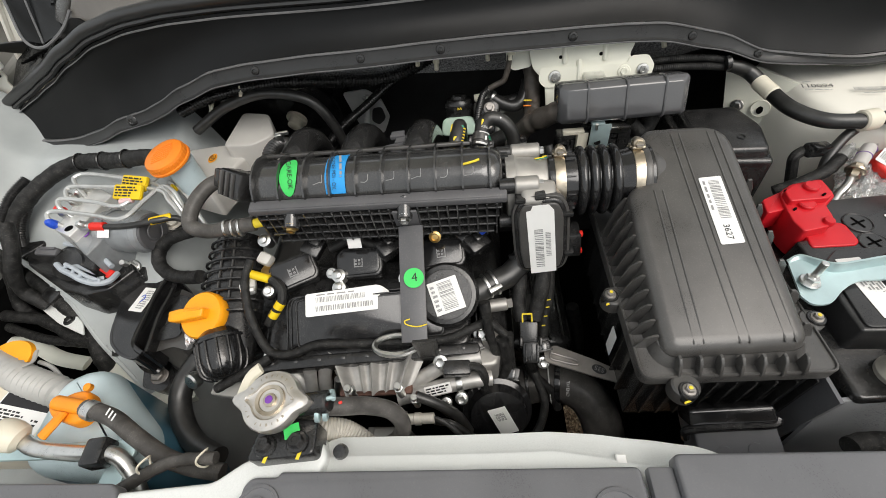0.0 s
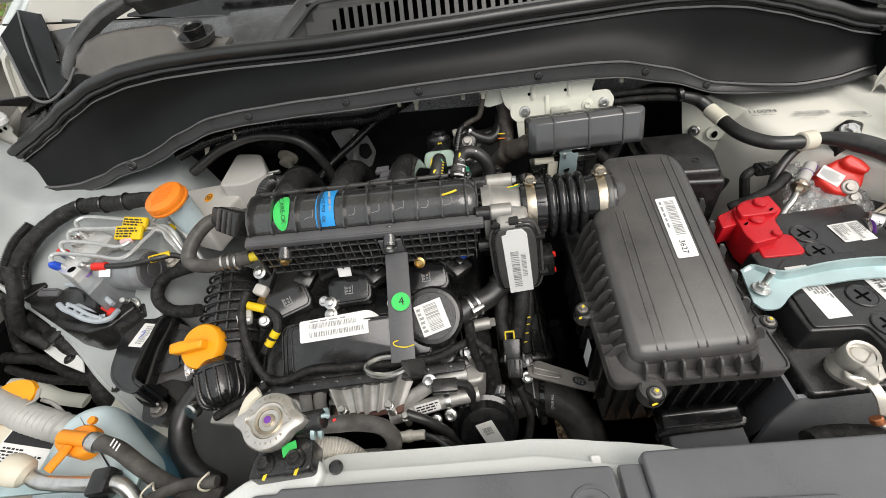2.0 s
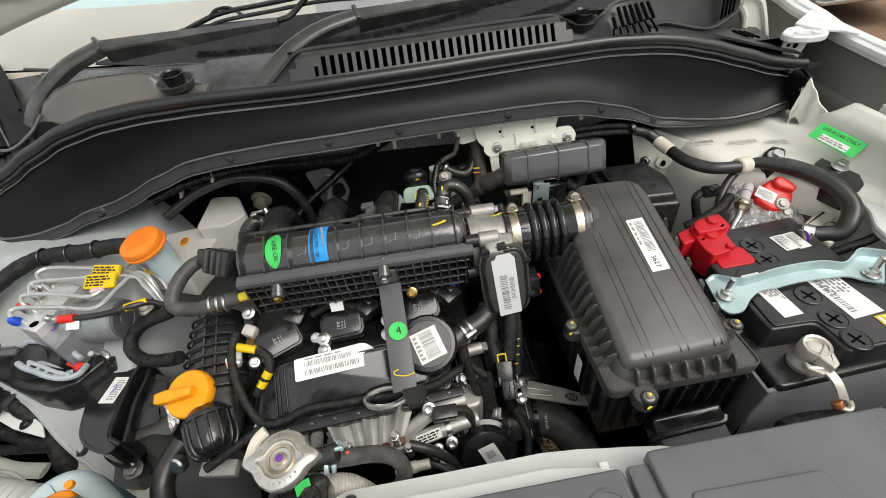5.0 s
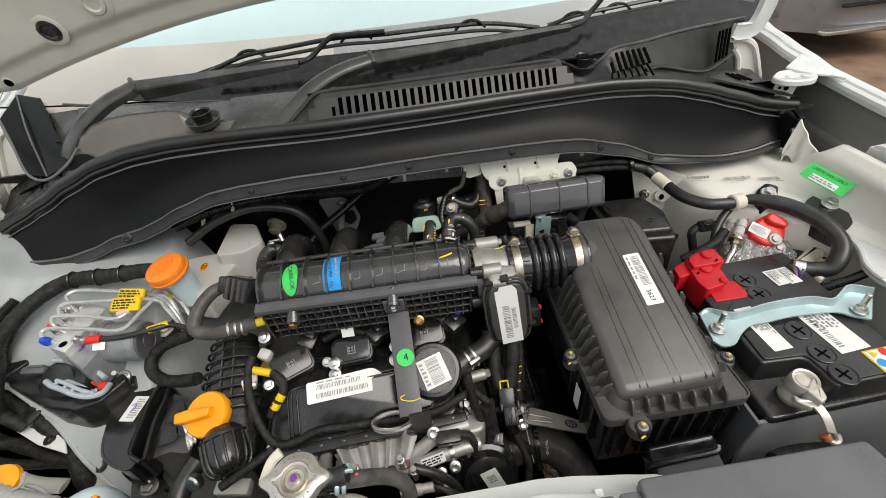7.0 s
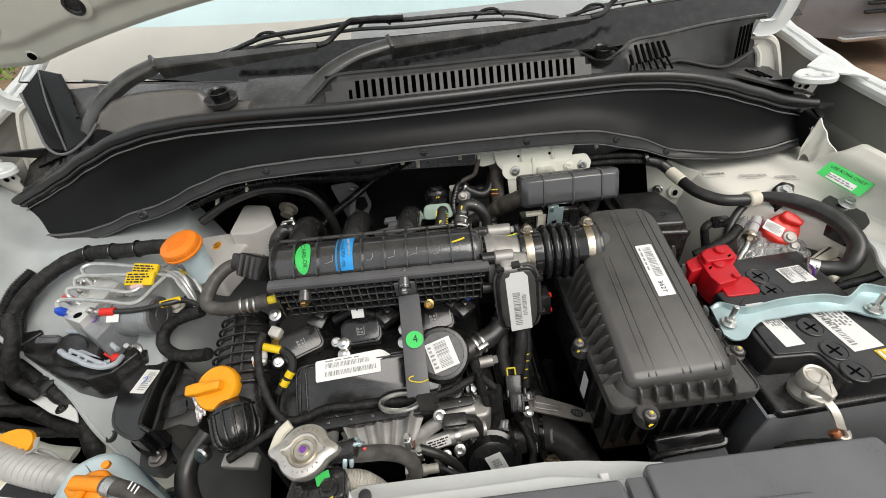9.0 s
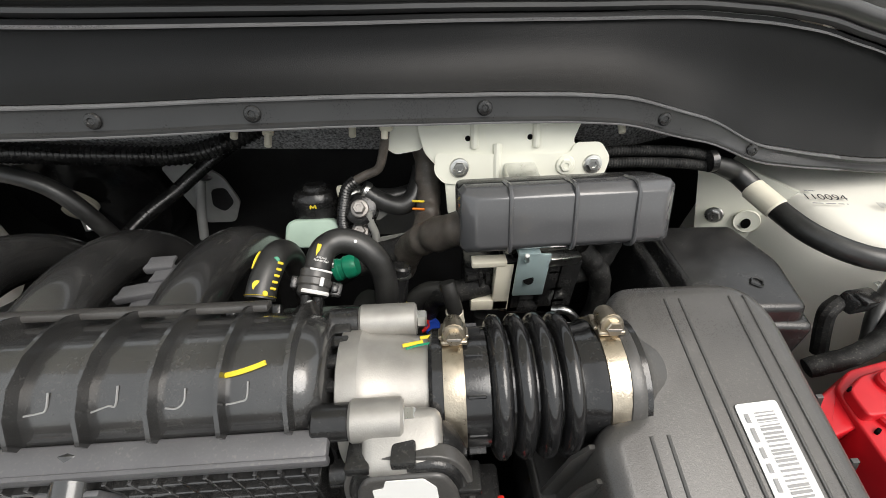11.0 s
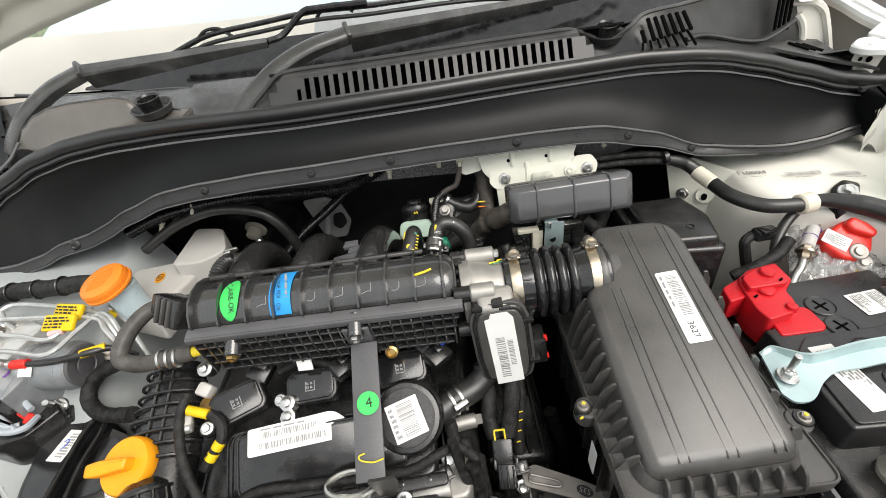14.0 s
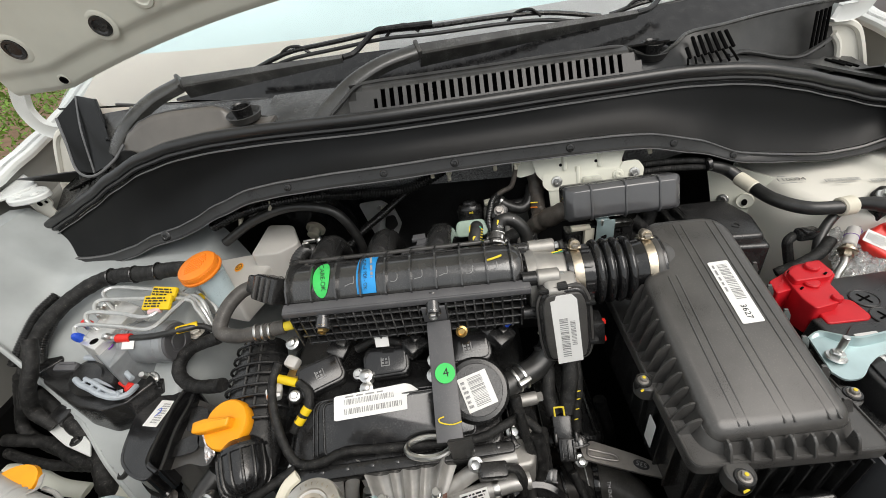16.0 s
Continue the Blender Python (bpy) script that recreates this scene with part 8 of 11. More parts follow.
lathe(bm, [(0.009, 0), (0.0145, 0.004), (0.0165, 0.012), (0.0165, 0.022), (0.014, 0.028), (0.006, 0.030)], along((-0.452, 0.115, 0.950), (-0.480, 0.122, 0.966))[0], 22)
solid("service_port_cap", bm, CREAM, "cream rubber cap on the refrigerant pipe", "cap")
frm = thing("lamp_bracket", "iridescent zinc plated lamp bracket with oblong hole", "bracket", (-0.40, 0.09, 0.90))
bm = bmesh.new()
slab(bm, fillet([(-0.52, 0.045), (-0.33, 0.055), (-0.33, 0.068), (-0.52, 0.062)], 0.004), 0.930, 0.934, 0.001)
part("front_bar", bm, ZINC, frm)
bm = bmesh.new()
slab(bm, fillet([(-0.52, 0.098), (-0.33, 0.104), (-0.33, 0.122), (-0.52, 0.112)], 0.004), 0.930, 0.934, 0.001)
part("rear_bar", bm, ZINC, frm)
bm = bmesh.new()
slab(bm, fillet([(-0.352, 0.055), (-0.328, 0.055), (-0.328, 0.122), (-0.352, 0.12)], 0.003), 0.9345, 0.938, 0.001)
part("end_bar", bm, ZINC, frm)
bm = bmesh.new()
slab(bm, fillet([(-0.56, -0.05), (-0.20, -0.05), (-0.21, 0.062), (-0.30, 0.07), (-0.34, 0.05), (-0.56, 0.04)], 0.01), 0.88, 0.93, 0.004)
solid("front_corner_panel", bm, WHITE, "white painted front corner panel", "car body", "structure")
hose("bound_tube", [(-0.325, 0.068, 0.942), (-0.293, 0.088, 0.945), (-0.267, 0.097, 0.947), (-0.228, 0.099, 0.948)], 0.0062, HOSE, "dusty taped tube tied with thin string", "tube", lumps=0.15)
for p in ((-0.30, 0.092, 0.948), (-0.24, 0.099, 0.949)):
    bm = bmesh.new()
    tube(bm, [Vector(p) + Vector((0.003 * math.sin(2 * a), 0.0085 * math.cos(a), 0.0085 * math.sin(a))) for a in [4 * math.pi * i / 24 for i in range(25)]], 0.0011, 5, 2)
    solid("binding_string", bm, CREAM, "thin string tied round a tube", "string", group="strings")

# ---- radiator neck, cap and upper hose ----
rad = thing("radiator_filler", "stamped steel radiator filler lid with purple centre dot", "radiator lid", (-0.145, 0.125, 1.0))
RM = at(-0.1445, 0.1255, 1.027, 8, 0, -6)
bm = bmesh.new()
ol = []
for i in range(64):
    a = 2 * math.pi * i / 64
    r = 0.0265 + 0.0105 * max(0, math.cos(2 * (a - 0.06))) ** 9
    ol.append((r * math.cos(a), r * math.sin(a)))
rings = [[RM @ Vector((x * 0.97, y * 0.97, -0.008)) for x, y in ol], [RM @ Vector((x, y, -0.007)) for x, y in ol], [RM @ Vector((x, y, 0.0)) for x, y in ol],
         [RM @ Vector((x * 0.95, y * 0.95, 0.0028)) for x, y in ol], [RM @ Vector((x * 0.88, y * 0.88, 0.0030)) for x, y in ol], [RM @ Vector((x * 0.80, y * 0.80, 0.0042)) for x, y in ol], [RM @ Vector((x * 0.62, y * 0.64, 0.0046)) for x, y in ol], [RM @ Vector((x * 0.58, y * 0.60, 0.0030)) for x, y in ol], [RM @ Vector((x * 0.50, y * 0.52, 0.0024)) for x, y in ol]]
loft(bm, rings)
CAPMET = material("stamped_bright_steel", (0.66, 0.63, 0.585), 0.34, metal=0.95, vary=0.10, scale=120, bump=0.25)
part("cap", bm, CAPMET, rad)
bm = bmesh.new()
lathe(bm, [(0.0135, 0.002), (0.013, 0.0042), (0.010, 0.0036), (0.0095, 0.0022), (0.006, 0.0022), (0.0055, 0.0046), (0.003, 0.005)], RM, 30)
part("boss", bm, CLAMP, rad)
for r, mt, z in ((0.0035, PURPLE, 0.0054),):
    bm = bmesh.new()
    lathe(bm, [(r, z - 0.002), (r, z), (r * 0.4, z + 0.0004)], RM, 14)
    part("centre_dot", bm, mt, rad)
bm = bmesh.new()
for i in range(26):
    a = 2 * math.pi * i / 26 + 0.1
    if i % 7 == 3:
        continue
    box(bm, (0.0009 + 0.0005 * (i % 3), 0.0028, 0.0005), RM @ at(0.0205 * math.cos(a), 0.0205 * math.sin(a), 0.0041, 0, 0, math.degrees(a) + 90 + 15 * ((i % 3) - 1)), 0.0002, 1)
part("stamping", bm, CLAMP, rad)
bm = bmesh.new()
lathe(bm, [(0.019, -0.06), (0.019, -0.008)], RM, 24)
neck = thing("radiator_neck", "black plastic radiator filler neck and mount", "radiator", (-0.14, 0.11, 0.93))
part("neck", bm, BLACK, neck)
bm = bmesh.new()
rod(bm, (-0.145, 0.126, 1.008), (-0.095, 0.128, 1.018), 0.010, 16)
part("outlet", bm, BLACK, neck)
bm = bmesh.new()
slab(bm, fillet([(-0.165, 0.082), (-0.105, 0.088), (-0.108, 0.118), (-0.16, 0.118)], 0.006), 0.975, 1.004, 0.003)
part("mount_block", bm, BLACK, neck)
for p in ((-0.150, 0.094, 1.004), (-0.121, 0.097, 1.006)):
    bolt("bolt", neck, p, (0, 0, 1), 0.0065, BLACK, 0.009)
    bm = bmesh.new()
    box(bm, (0.003, 0.007, 0.0012), at(p[0] + 0.003, p[1] - 0.010, 1.0046, 0, 0, -10), 0.0003, 1)
    part("paint_mark", bm, CHALK, neck)
bm = bmesh.new()
box(bm, (0.014, 0.011, 0.001), at(-0.128, 0.106, 1.0075, 10, 0, 20), 0.0003, 1)
part("tape_piece", bm, GREENST, neck)
bm = bmesh.new()
tube(bm, [(-0.183, 0.134, 1.012), (-0.176, 0.150, 1.02), (-0.166, 0.158, 1.024)], 0.006, 8, 4, flat=0.5)
part("paper_scrap", bm, CREAM, neck)
h = hose("overflow_hose", [(-0.114, 0.126, 1.012), (-0.092, 0.130, 1.000), (-0.070, 0.136, 0.985), (-0.050, 0.137, 0.968), (-0.041, 0.130, 0.950), (-0.047, 0.122, 0.935), (-0.067, 0.115, 0.920), (-0.093, 0.109, 0.900)], 0.0084, HOSE, "dusty rubber radiator overflow hose with clip", "hose", seg=18)
for p in ((-0.107, 0.123, 1.009), (-0.101, 0.125, 1.006)):
    band(h, p, (0.97, 0.05, -0.2), 0.0098, 0.005, ZINC, "spring_clamp")
for a, b in (((-0.105, 0.135, 1.018), (-0.093, 0.137, 1.018)), ((-0.101, 0.128, 1.022), (-0.091, 0.130, 1.022)), ((-0.105, 0.135, 1.018), (-0.100, 0.126, 1.022)), ((-0.094, 0.137, 1.018), (-0.090, 0.128, 1.022))):
    bm = bmesh.new()
    rod(bm, a, b, 0.0022, 8)
    part("clamp_ear", bm, ZINC, h)
bm = bmesh.new()
box(bm, (0.0035, 0.0025, 0.001), at(*(-0.087, 0.129, 1.012), 30, 0, 20), 0.0004, 1)
part("red_mark", bm, REDCAP, h)
hose("flexible_pipe", [(-0.133, 0.126, 0.965), (-0.117, 0.123, 0.960), (-0.100, 0.124, 0.950), (-0.082, 0.117, 0.935), (-0.072, 0.107, 0.920)], 0.0108, DULL, "dull grey corrugated sleeve pipe", "pipe", ribs=(0.0030, 0.0009), n=6, seg=18)
bm = bmesh.new()
box(bm, (0.046, 0.020, 0.018), at(*(-0.285, 0.199, 0.875), 10, 4, -6), 0.003)
solid("grey_connector", bm, PRIMER, "pale grey metal connector below the timing cover", "connector")
# ---- engine front ----
eng = thing("engine_block", "dull cast metal engine head and exhaust side", "engine", (-0.08, 0.25, 0.55))
bm = bmesh.new()
box(bm, (0.375, 0.26, 0.30), at(-0.1125, 0.37, 0.735), 0.02, 3)
part("block", bm, BLACK, eng)
bm = bmesh.new()
box(bm, (0.10, 0.17, 0.20), at(0.125, 0.375, 0.70), 0.015, 3)
case = part("gear_case", bm, BLACK, eng)
for i in range(5):
    bm = bmesh.new()
    box(bm, (0.004, 0.15, 0.006), at(0.087 + 0.018 * i, 0.375, 0.802), 0.001, 1)
    part("rib", bm, BLACK, case)
bm = bmesh.new()
slab(bm, fillet([(-0.22, 0.262), (0.03, 0.262), (0.05, 0.28), (0.05, 0.33), (-0.24, 0.33), (-0.24, 0.28)], 0.015), 0.74, 0.885, 0.008, taper=0.004)
part("head", bm, DARKALU, eng)
CAST = material("pale_cast_aluminium", (0.46, 0.45, 0.43), 0.42, metal=0.55, vary=0.16, scale=70, bump=0.25, fine=800)


def funnel(u, v):
    """The exhaust casting that narrows from the head to its flange, with pillars and thin webs."""
    a, b = Vector((-0.195 + 0.185 * u, 0.256, 0.890)), Vector((-0.137, 0.190, 0.884)).lerp(Vector((-0.046, 0.190, 0.892)), u)
    p = a.lerp(b, v) + Vector((0, 0.012, 0.008)) * math.sin(math.pi * v) * (1 - 0.5 * v)
    out = sum(h * math.exp(-((u - c) / w) ** 2) for c, h, w in ((0.16, 0.020, 0.045), (0.84, 0.020, 0.045), (0.36, 0.006, 0.022), (0.50, 0.014, 0.035), (0.66, 0.007, 0.022)))
    out -= 0.012 * abs(2 * u - 1) ** 4
    return p + Vector((0, -0.75, 0.66)) * out


bm = bmesh.new()
quad_sheet(bm, funnel, spread(0, 1, 64), spread(0, 1, 12), 0.012, (0, 0.6, -0.6))
part("exhaust_casting", bm, CAST, eng, "pale cast aluminium with ribs", 50)
for a, b, c, r in (((-0.235, 0.245, 0.875), (-0.21, 0.225, 0.862), (-0.18, 0.205, 0.835), 0.013),):
    bm = bmesh.new()
    tube(bm, [a, b, c], r, 14, 6)
    part("port", bm, CAST, eng)
RUST = material("rusty_flange", (0.20, 0.11, 0.085), 0.75, metal=0.3, vary=0.4, scale=90, bump=0.4)
bm = bmesh.new()
FA, FB = Vector((-0.141, 0.192, 0.872)), Vector((-0.048, 0.192, 0.879))
box(bm, ((FB - FA).length, 0.016, 0.009), frame_of((FA + FB) / 2 + Vector((0, 0.006, -0.002)), FB - FA, (0, 0.96, 0.25)), 0.0025)
part("flange", bm, RUST, eng)
bm = bmesh.new()
slab(bm, fillet([(-0.130, 0.145), (-0.062, 0.145), (-0.058, 0.19), (-0.134, 0.19)], 0.014), 0.70, 0.792, 0.014, taper=0.008)
outlet = part("outlet_casting", bm, ALU, eng)
bm = bmesh.new()
slab(bm, fillet([(-0.112, 0.150), (-0.080, 0.150), (-0.080, 0.176), (-0.112, 0.176)], 0.006), 0.790, 0.800, 0.003)
part("pad", bm, ALU, outlet)
for x, y, z in ((-0.109, 0.176, 0.923), (-0.052, 0.176, 0.928), (-0.041, 0.180, 0.885)):
    bolt("nut", eng, (x, y, z), (0, -0.35, 1), 0.0060, STEEL, 0.011, washer=False)
    bm = bmesh.new()
    rod(bm, (x, y - 0.001, z - 0.016), (x, y - 0.004, z + 0.018), 0.0042, 10)
    part("stud", bm, STEEL, eng)
bolt("bolt", eng, (-0.110, 0.244, 0.879), (0, -0.3, 0.95), 0.0075, STEEL, 0.009)
bolt("bolt", eng, (-0.228, 0.230, 0.905), (0, -0.3, 0.95), 0.0075, STEEL, 0.009)
# lifting eye
eye = thing("lifting_eye", "zinc plated engine lifting eye loop", "lifting eye", (-0.06, 0.227, 0.92))
bm = bmesh.new()
pts = [(-0.062 + 0.026 * math.cos(a), 0.229 + 0.015 * math.sin(a), 0.929 - 0.004 * math.sin(a)) for a in [2 * math.pi * i / 28 for i in range(29)]]
tube(bm, pts, 0.0036, 8, 2)
part("loop", bm, STEEL, eye)
# black harness along the valve cover's front
hose("wiring_harness", [(-0.252, 0.325, 0.985), (-0.257, 0.30, 0.972), (-0.250, 0.270, 0.955), (-0.238, 0.245, 0.935), (-0.222, 0.228, 0.920), (-0.195, 0.226, 0.918), (-0.165, 0.236, 0.920), (-0.12, 0.238, 0.918), (-0.05, 0.240, 0.915), (0.0, 0.243, 0.917), (0.03, 0.252, 0.925), (0.05, 0.262, 0.918), (0.07, 0.255, 0.90)],
     0.0054, TAPE, "black taped engine harness along the valve cover", "wiring harness", lumps=0.05, n=6)
hose("wiring_harness", [(-0.29, 0.19, 0.90), (-0.255, 0.205, 0.91), (-0.222, 0.222, 0.917)], 0.006, TAPE, "black taped engine harness branch", "wiring harness", lumps=0.08)
# injector plug with yellow boot
inj = thing("injector_plug", "white injector plug with yellow boot and black wire", "connector", (-0.245, 0.305, 0.95))
bm = bmesh.new()
box(bm, (0.018, 0.016, 0.022), at(-0.258, 0.303, 0.960, 10, 20, 15), 0.004)
part("plug", bm, MILK, inj)
bm = bmesh.new()
rod(bm, (-0.256, 0.312, 0.974), (-0.228, 0.3065, 0.967), 0.0056, 14)
part("boot", bm, YELLOW, inj)
bm = bmesh.new()
tube(bm, [(-0.226, 0.307, 0.967), (-0.213, 0.297, 0.960), (-0.212, 0.282, 0.950), (-0.224, 0.270, 0.94), (-0.232, 0.262, 0.93)], 0.0058, 10, 6)
part("wire", bm, TAPE, inj)
for t, p in ((0, (-0.216, 0.2775, 0.9465)), (1, (-0.2235, 0.2695, 0.9395))):
    bm = bmesh.new()
    rod(bm, Vector(p) + Vector((0.004, 0.004, 0.0035)), Vector(p) - Vector((0.002, 0.002, 0.002)), 0.0064, 12)
    part("tape_band", bm, YELLOW, inj)
bm = bmesh.new()
box(bm, (0.018, 0.016, 0.018), at(-0.240, 0.336, 0.972, 20, 15, -20), 0.004)
part("second_plug", bm, MILK, inj)
bm = bmesh.new()
lathe(bm, [(0.012, 0), (0.0125, 0.006), (0.011, 0.009)], at(-0.236, 0.325, 0.955), 16)
part("collar", bm, BRASS, inj)
for p, n in (((-0.238, 0.352, 0.992), (0, -0.5, 0.86)), ((-0.142, 0.317, 0.955), (0, -0.4, 0.9)), ((-0.052, 0.328, 0.96), (0, -0.4, 0.9)), ((-0.142, 0.305, 0.945), (0, -0.4, 0.9)), ((-0.054, 0.312, 0.95), (0, -0.4, 0.9))):
    bm = bmesh.new()
    m, _ = along(p, Vector(p) + Vector(n))
    lathe(bm, [(0.0085, -0.014), (0.009, 0.0), (0.009, 0.002), (0.0055, 0.003), (0.0055, 0.008), (0.004, 0.009)], m, 12)
    solid("engine_bolt", bm, STEEL, "bright flanged bolt on the engine", "bolt", group="engine bolts")
hose("engine_wire", [(-0.16, 0.36, 0.96), (-0.13, 0.365, 0.97), (-0.10, 0.36, 0.965), (-0.075, 0.352, 0.96)], 0.006, TAPE, "black taped wire behind the coils", "wire")
for x, rz in ((-0.078, 40), (0.038, 40)):
    bm = bmesh.new()
    box(bm, (0.03, 0.024, 0.024), at(x, 0.352, 0.965, 20, 0, rz), 0.003)
    box(bm, (0.012, 0.010, 0.006), at(x + 0.004, 0.352, 0.980, 20, 0, rz), 0.001)
    solid("coil_plug", bm, BLACK, "black coil wiring plug", "connector", group="coil plugs")
hose("blue_wire", [(0.045, 0.356, 0.982), (0.056, 0.360, 0.992), (0.062, 0.366, 1.0)], 0.0042, BLUE, "short blue wire beside the coil plug", "wire")
bm = bmesh.new()
lathe(bm, [(0.0075, 0), (0.0075, 0.006), (0.005, 0.007), (0.004, 0.004)], along((-0.012, 0.347, 0.990), (-0.012, 0.30, 1.02))[0], 16)
solid("brass_insert", bm, BRASS, "brass threaded insert on the manifold", "insert")
bm = bmesh.new()
box(bm, (0.018, 0.002, 0.015), at(-0.118, 0.346, 0.985, -20), 0.0005, 1)
solid("paper_tag", bm, PAPER, "small white paper tag under the manifold", "tag")

# ---- pipework between engine and filter box ----
h = hose("breather_hose", [(0.030, 0.300, 0.925), (0.055, 0.314, 0.928), (0.080, 0.327, 0.930), (0.098, 0.342, 0.942), (0.108, 0.356, 0.962)], 0.0155, RUBBER, "black breather hose with steel spring clamp", "hose", seg=16)
for o in (-0.005, 0.005):
    band(h, (0.054 + o, 0.3135 + o * 0.5, 0.928), (0.9, 0.45, 0.1), 0.0172, 0.0045, STEEL, "spring_clamp")
for s in (-1, 1):
    bm = bmesh.new()
    box(bm, (0.018, 0.006, 0.007), at(0.056 + 0.004 * s, 0.302 - 0.004 * s, 0.940 - 0.016 * (s < 0), 20, 0, 30), 0.001)
    part("clamp_ear", bm, STEEL, h)
bm = bmesh.new()
rod(bm, (0.046, 0.294, 0.905), (0.075, 0.298, 0.905), 0.0085, 14)
rod(bm, (0.072, 0.2978, 0.905), (0.082, 0.299, 0.905), 0.0065, 6)
solid("pipe_stub", bm, ALU, "short aluminium pipe stub with hexagon end", "fitting")
bm = bmesh.new()
tube(bm, [(0.098, 0.352, 0.955), (0.108, 0.358, 0.968)], 0.0135, 14, 4)
solid("hose_end_sleeve", bm, CREAM, "beige fabric sleeve on the hose end", "sleeve")
for pts, r in (([(0.088, 0.345, 0.95), (0.094, 0.325, 0.925), (0.090, 0.300, 0.900), (0.094, 0.285, 0.885)], 0.009), ([(0.125, 0.345, 0.94), (0.122, 0.318, 0.925), (0.116, 0.30, 0.90), (0.110, 0.285, 0.885)], 0.0105),
               ([(0.132, 0.335, 0.93), (0.130, 0.31, 0.905), (0.124, 0.292, 0.88), (0.122, 0.275, 0.86)], 0.0075)):
    hose("wiring_harness", pts, r, TAPE, "black taped loom dropping to the plug", "wiring harness", lumps=0.1)
for p in ((0.129, 0.308, 0.903), (0.1275, 0.302, 0.895), (0.125, 0.295, 0.884), (0.122, 0.287, 0.874)):
    bm = bmesh.new()
    box(bm, (0.005, 0.0015, 0.004), at(p[0], p[1] - 0.007, p[2] + 0.003, 30, 0, 10), 0.0004, 1)
    solid("paint_dab", bm, CHALK, "yellow paint dab on a loom", "paint mark", group="paint dabs")
plug = thing("loom_connector", "large black wiring plug with yellow latch", "connector", (0.10, 0.26, 0.85))
bm = bmesh.new()
box(bm, (0.024, 0.036, 0.026), at(0.1015, 0.271, 0.872, 38, 0, -3), 0.003)
part("upper_plug", bm, BLACK, plug)
bm = bmesh.new()
pm = frame_of((0.100, 0.282, 0.886), (1, 0, 0), (0, 0.8, 0.6))
for s, w, h2 in (((-0.006, 0), 0.0022, 0.020), ((0.006, 0), 0.0022, 0.020), ((0, 0.010), 0.014, 0.0022), ((0, -0.002), 0.014, 0.0022)):
    box(bm, (w, h2, 0.004), pm @ at(s[0], s[1], 0.006), 0.0008, 1)
part("latch", bm, CHALK, plug)
bm = bmesh.new()
box(bm, (0.021, 0.026, 0.024), at(0.103, 0.250, 0.862, 35, 0, -3), 0.002)
low_plug = part("lower_plug", bm, BLACK, plug)
for i in range(3):
    bm = bmesh.new()
    box(bm, (0.0018, 0.022, 0.002), at(0.096 + 0.007 * i, 0.2425, 0.8735, 35, 0, -3), 0.0005, 1)
    part("rib", bm, BLACK, low_plug)
for s in (-1, 1):
    bm = bmesh.new()
    box(bm, (0.003, 0.010, 0.018), at(0.103 + 0.0125 * s, 0.258, 0.876, 35, 0, -3), 0.001)
    part("side_clip", bm, GREY, low_plug)
hose("plug_wire", [(0.106, 0.228, 0.850), (0.112, 0.215, 0.835), (0.118, 0.198, 0.82), (0.112, 0.178, 0.80), (0.098, 0.16, 0.79)], 0.0055, TAPE, "black taped wire from the large plug", "wire")
# grey bracket to the filter box
gb = thing("duct_bracket", "grey stamped steel bracket beside the filter box", "bracket", (0.16, 0.25, 0.80))
bm = bmesh.new()
slab(bm, fillet([(0.121, 0.252), (0.136, 0.258), (0.181, 0.237), (0.199, 0.227), (0.211, 0.214), (0.206, 0.208), (0.189, 0.213), (0.163, 0.222), (0.122, 0.237)], 0.003), 0.856, 0.861, 0.001)
part("arm", bm, DARKALU, gb)
loop = [(0.129, 0.248, 0.862), (0.145, 0.243, 0.861), (0.159, 0.237, 0.862), (0.159, 0.231, 0.862), (0.142, 0.235, 0.862), (0.128, 0.240, 0.862)]
bm = bmesh.new()
tube(bm, loop + [loop[0]], 0.0016, 8, 5)
part("swage", bm, DARKALU, gb)
m = frame_of((0.185, 0.224, 0.862), [b - a for a, b in zip((0.185, 0.224, 0.862), (0.198, 0.217, 0.862))], [b - a for a, b in zip((0.185, 0.224, 0.862), (0.185, 0.234, 0.862))])
bm = bmesh.new()
slab(bm, [(0.009 * math.cos(2 * math.pi * i / 20), 0.0058 * math.sin(2 * math.pi * i / 20)) for i in range(20)], 0.0, 0.0004, 0.0001, m)
part("dark_oval", bm, INK, gb)
words(gb, "S35", m @ at(0, 0, 0.0008, 0, 0, 180), 0.0085, FAINT)
# turbo hose with printed end
th = hose("turbo_hose", [(0.055, 0.232, 0.772), (0.085, 0.24, 0.772), (0.118, 0.246, 0.772), (0.150, 0.243, 0.778), (0.182, 0.225, 0.775), (0.200, 0.195, 0.755), (0.208, 0.17, 0.71), (0.21, 0.155, 0.64)], 0.0275, HOSE, "thick black turbo hose with printed end", "hose", seg=22)
for x, y, mt, w in ((0.118, 0.2465, BLACK, 0.005), (0.100, 0.243, BLACK, 0.005), (0.086, 0.240, BLACK, 0.005)):
    band(th, (x, y, 0.773), (1, 0.05, 0.05), 0.0296, w, mt, "clamp")
band(th, (0.1445, 0.2432, 0.7778), (1, -0.15, 0.10), 0.0306, 0.008, SHINY, "rubber_band")
band(th, (0.134, 0.2440, 0.7762), (1, -0.05, 0.15), 0.0296, 0.0022, PAPER, "white_ring")
words(th, "TH END", frame_of((0.154, 0.2255, 0.801), (-0.06, -0.72, -0.62), (1, -0.2, 0.1)), 0.0058, PAPER, lift=0.0035)
pot = thing("wastegate_pot", "black round actuator pot with white code label", "actuator", (0.06, 0.18, 0.80))
bm = bmesh.new()
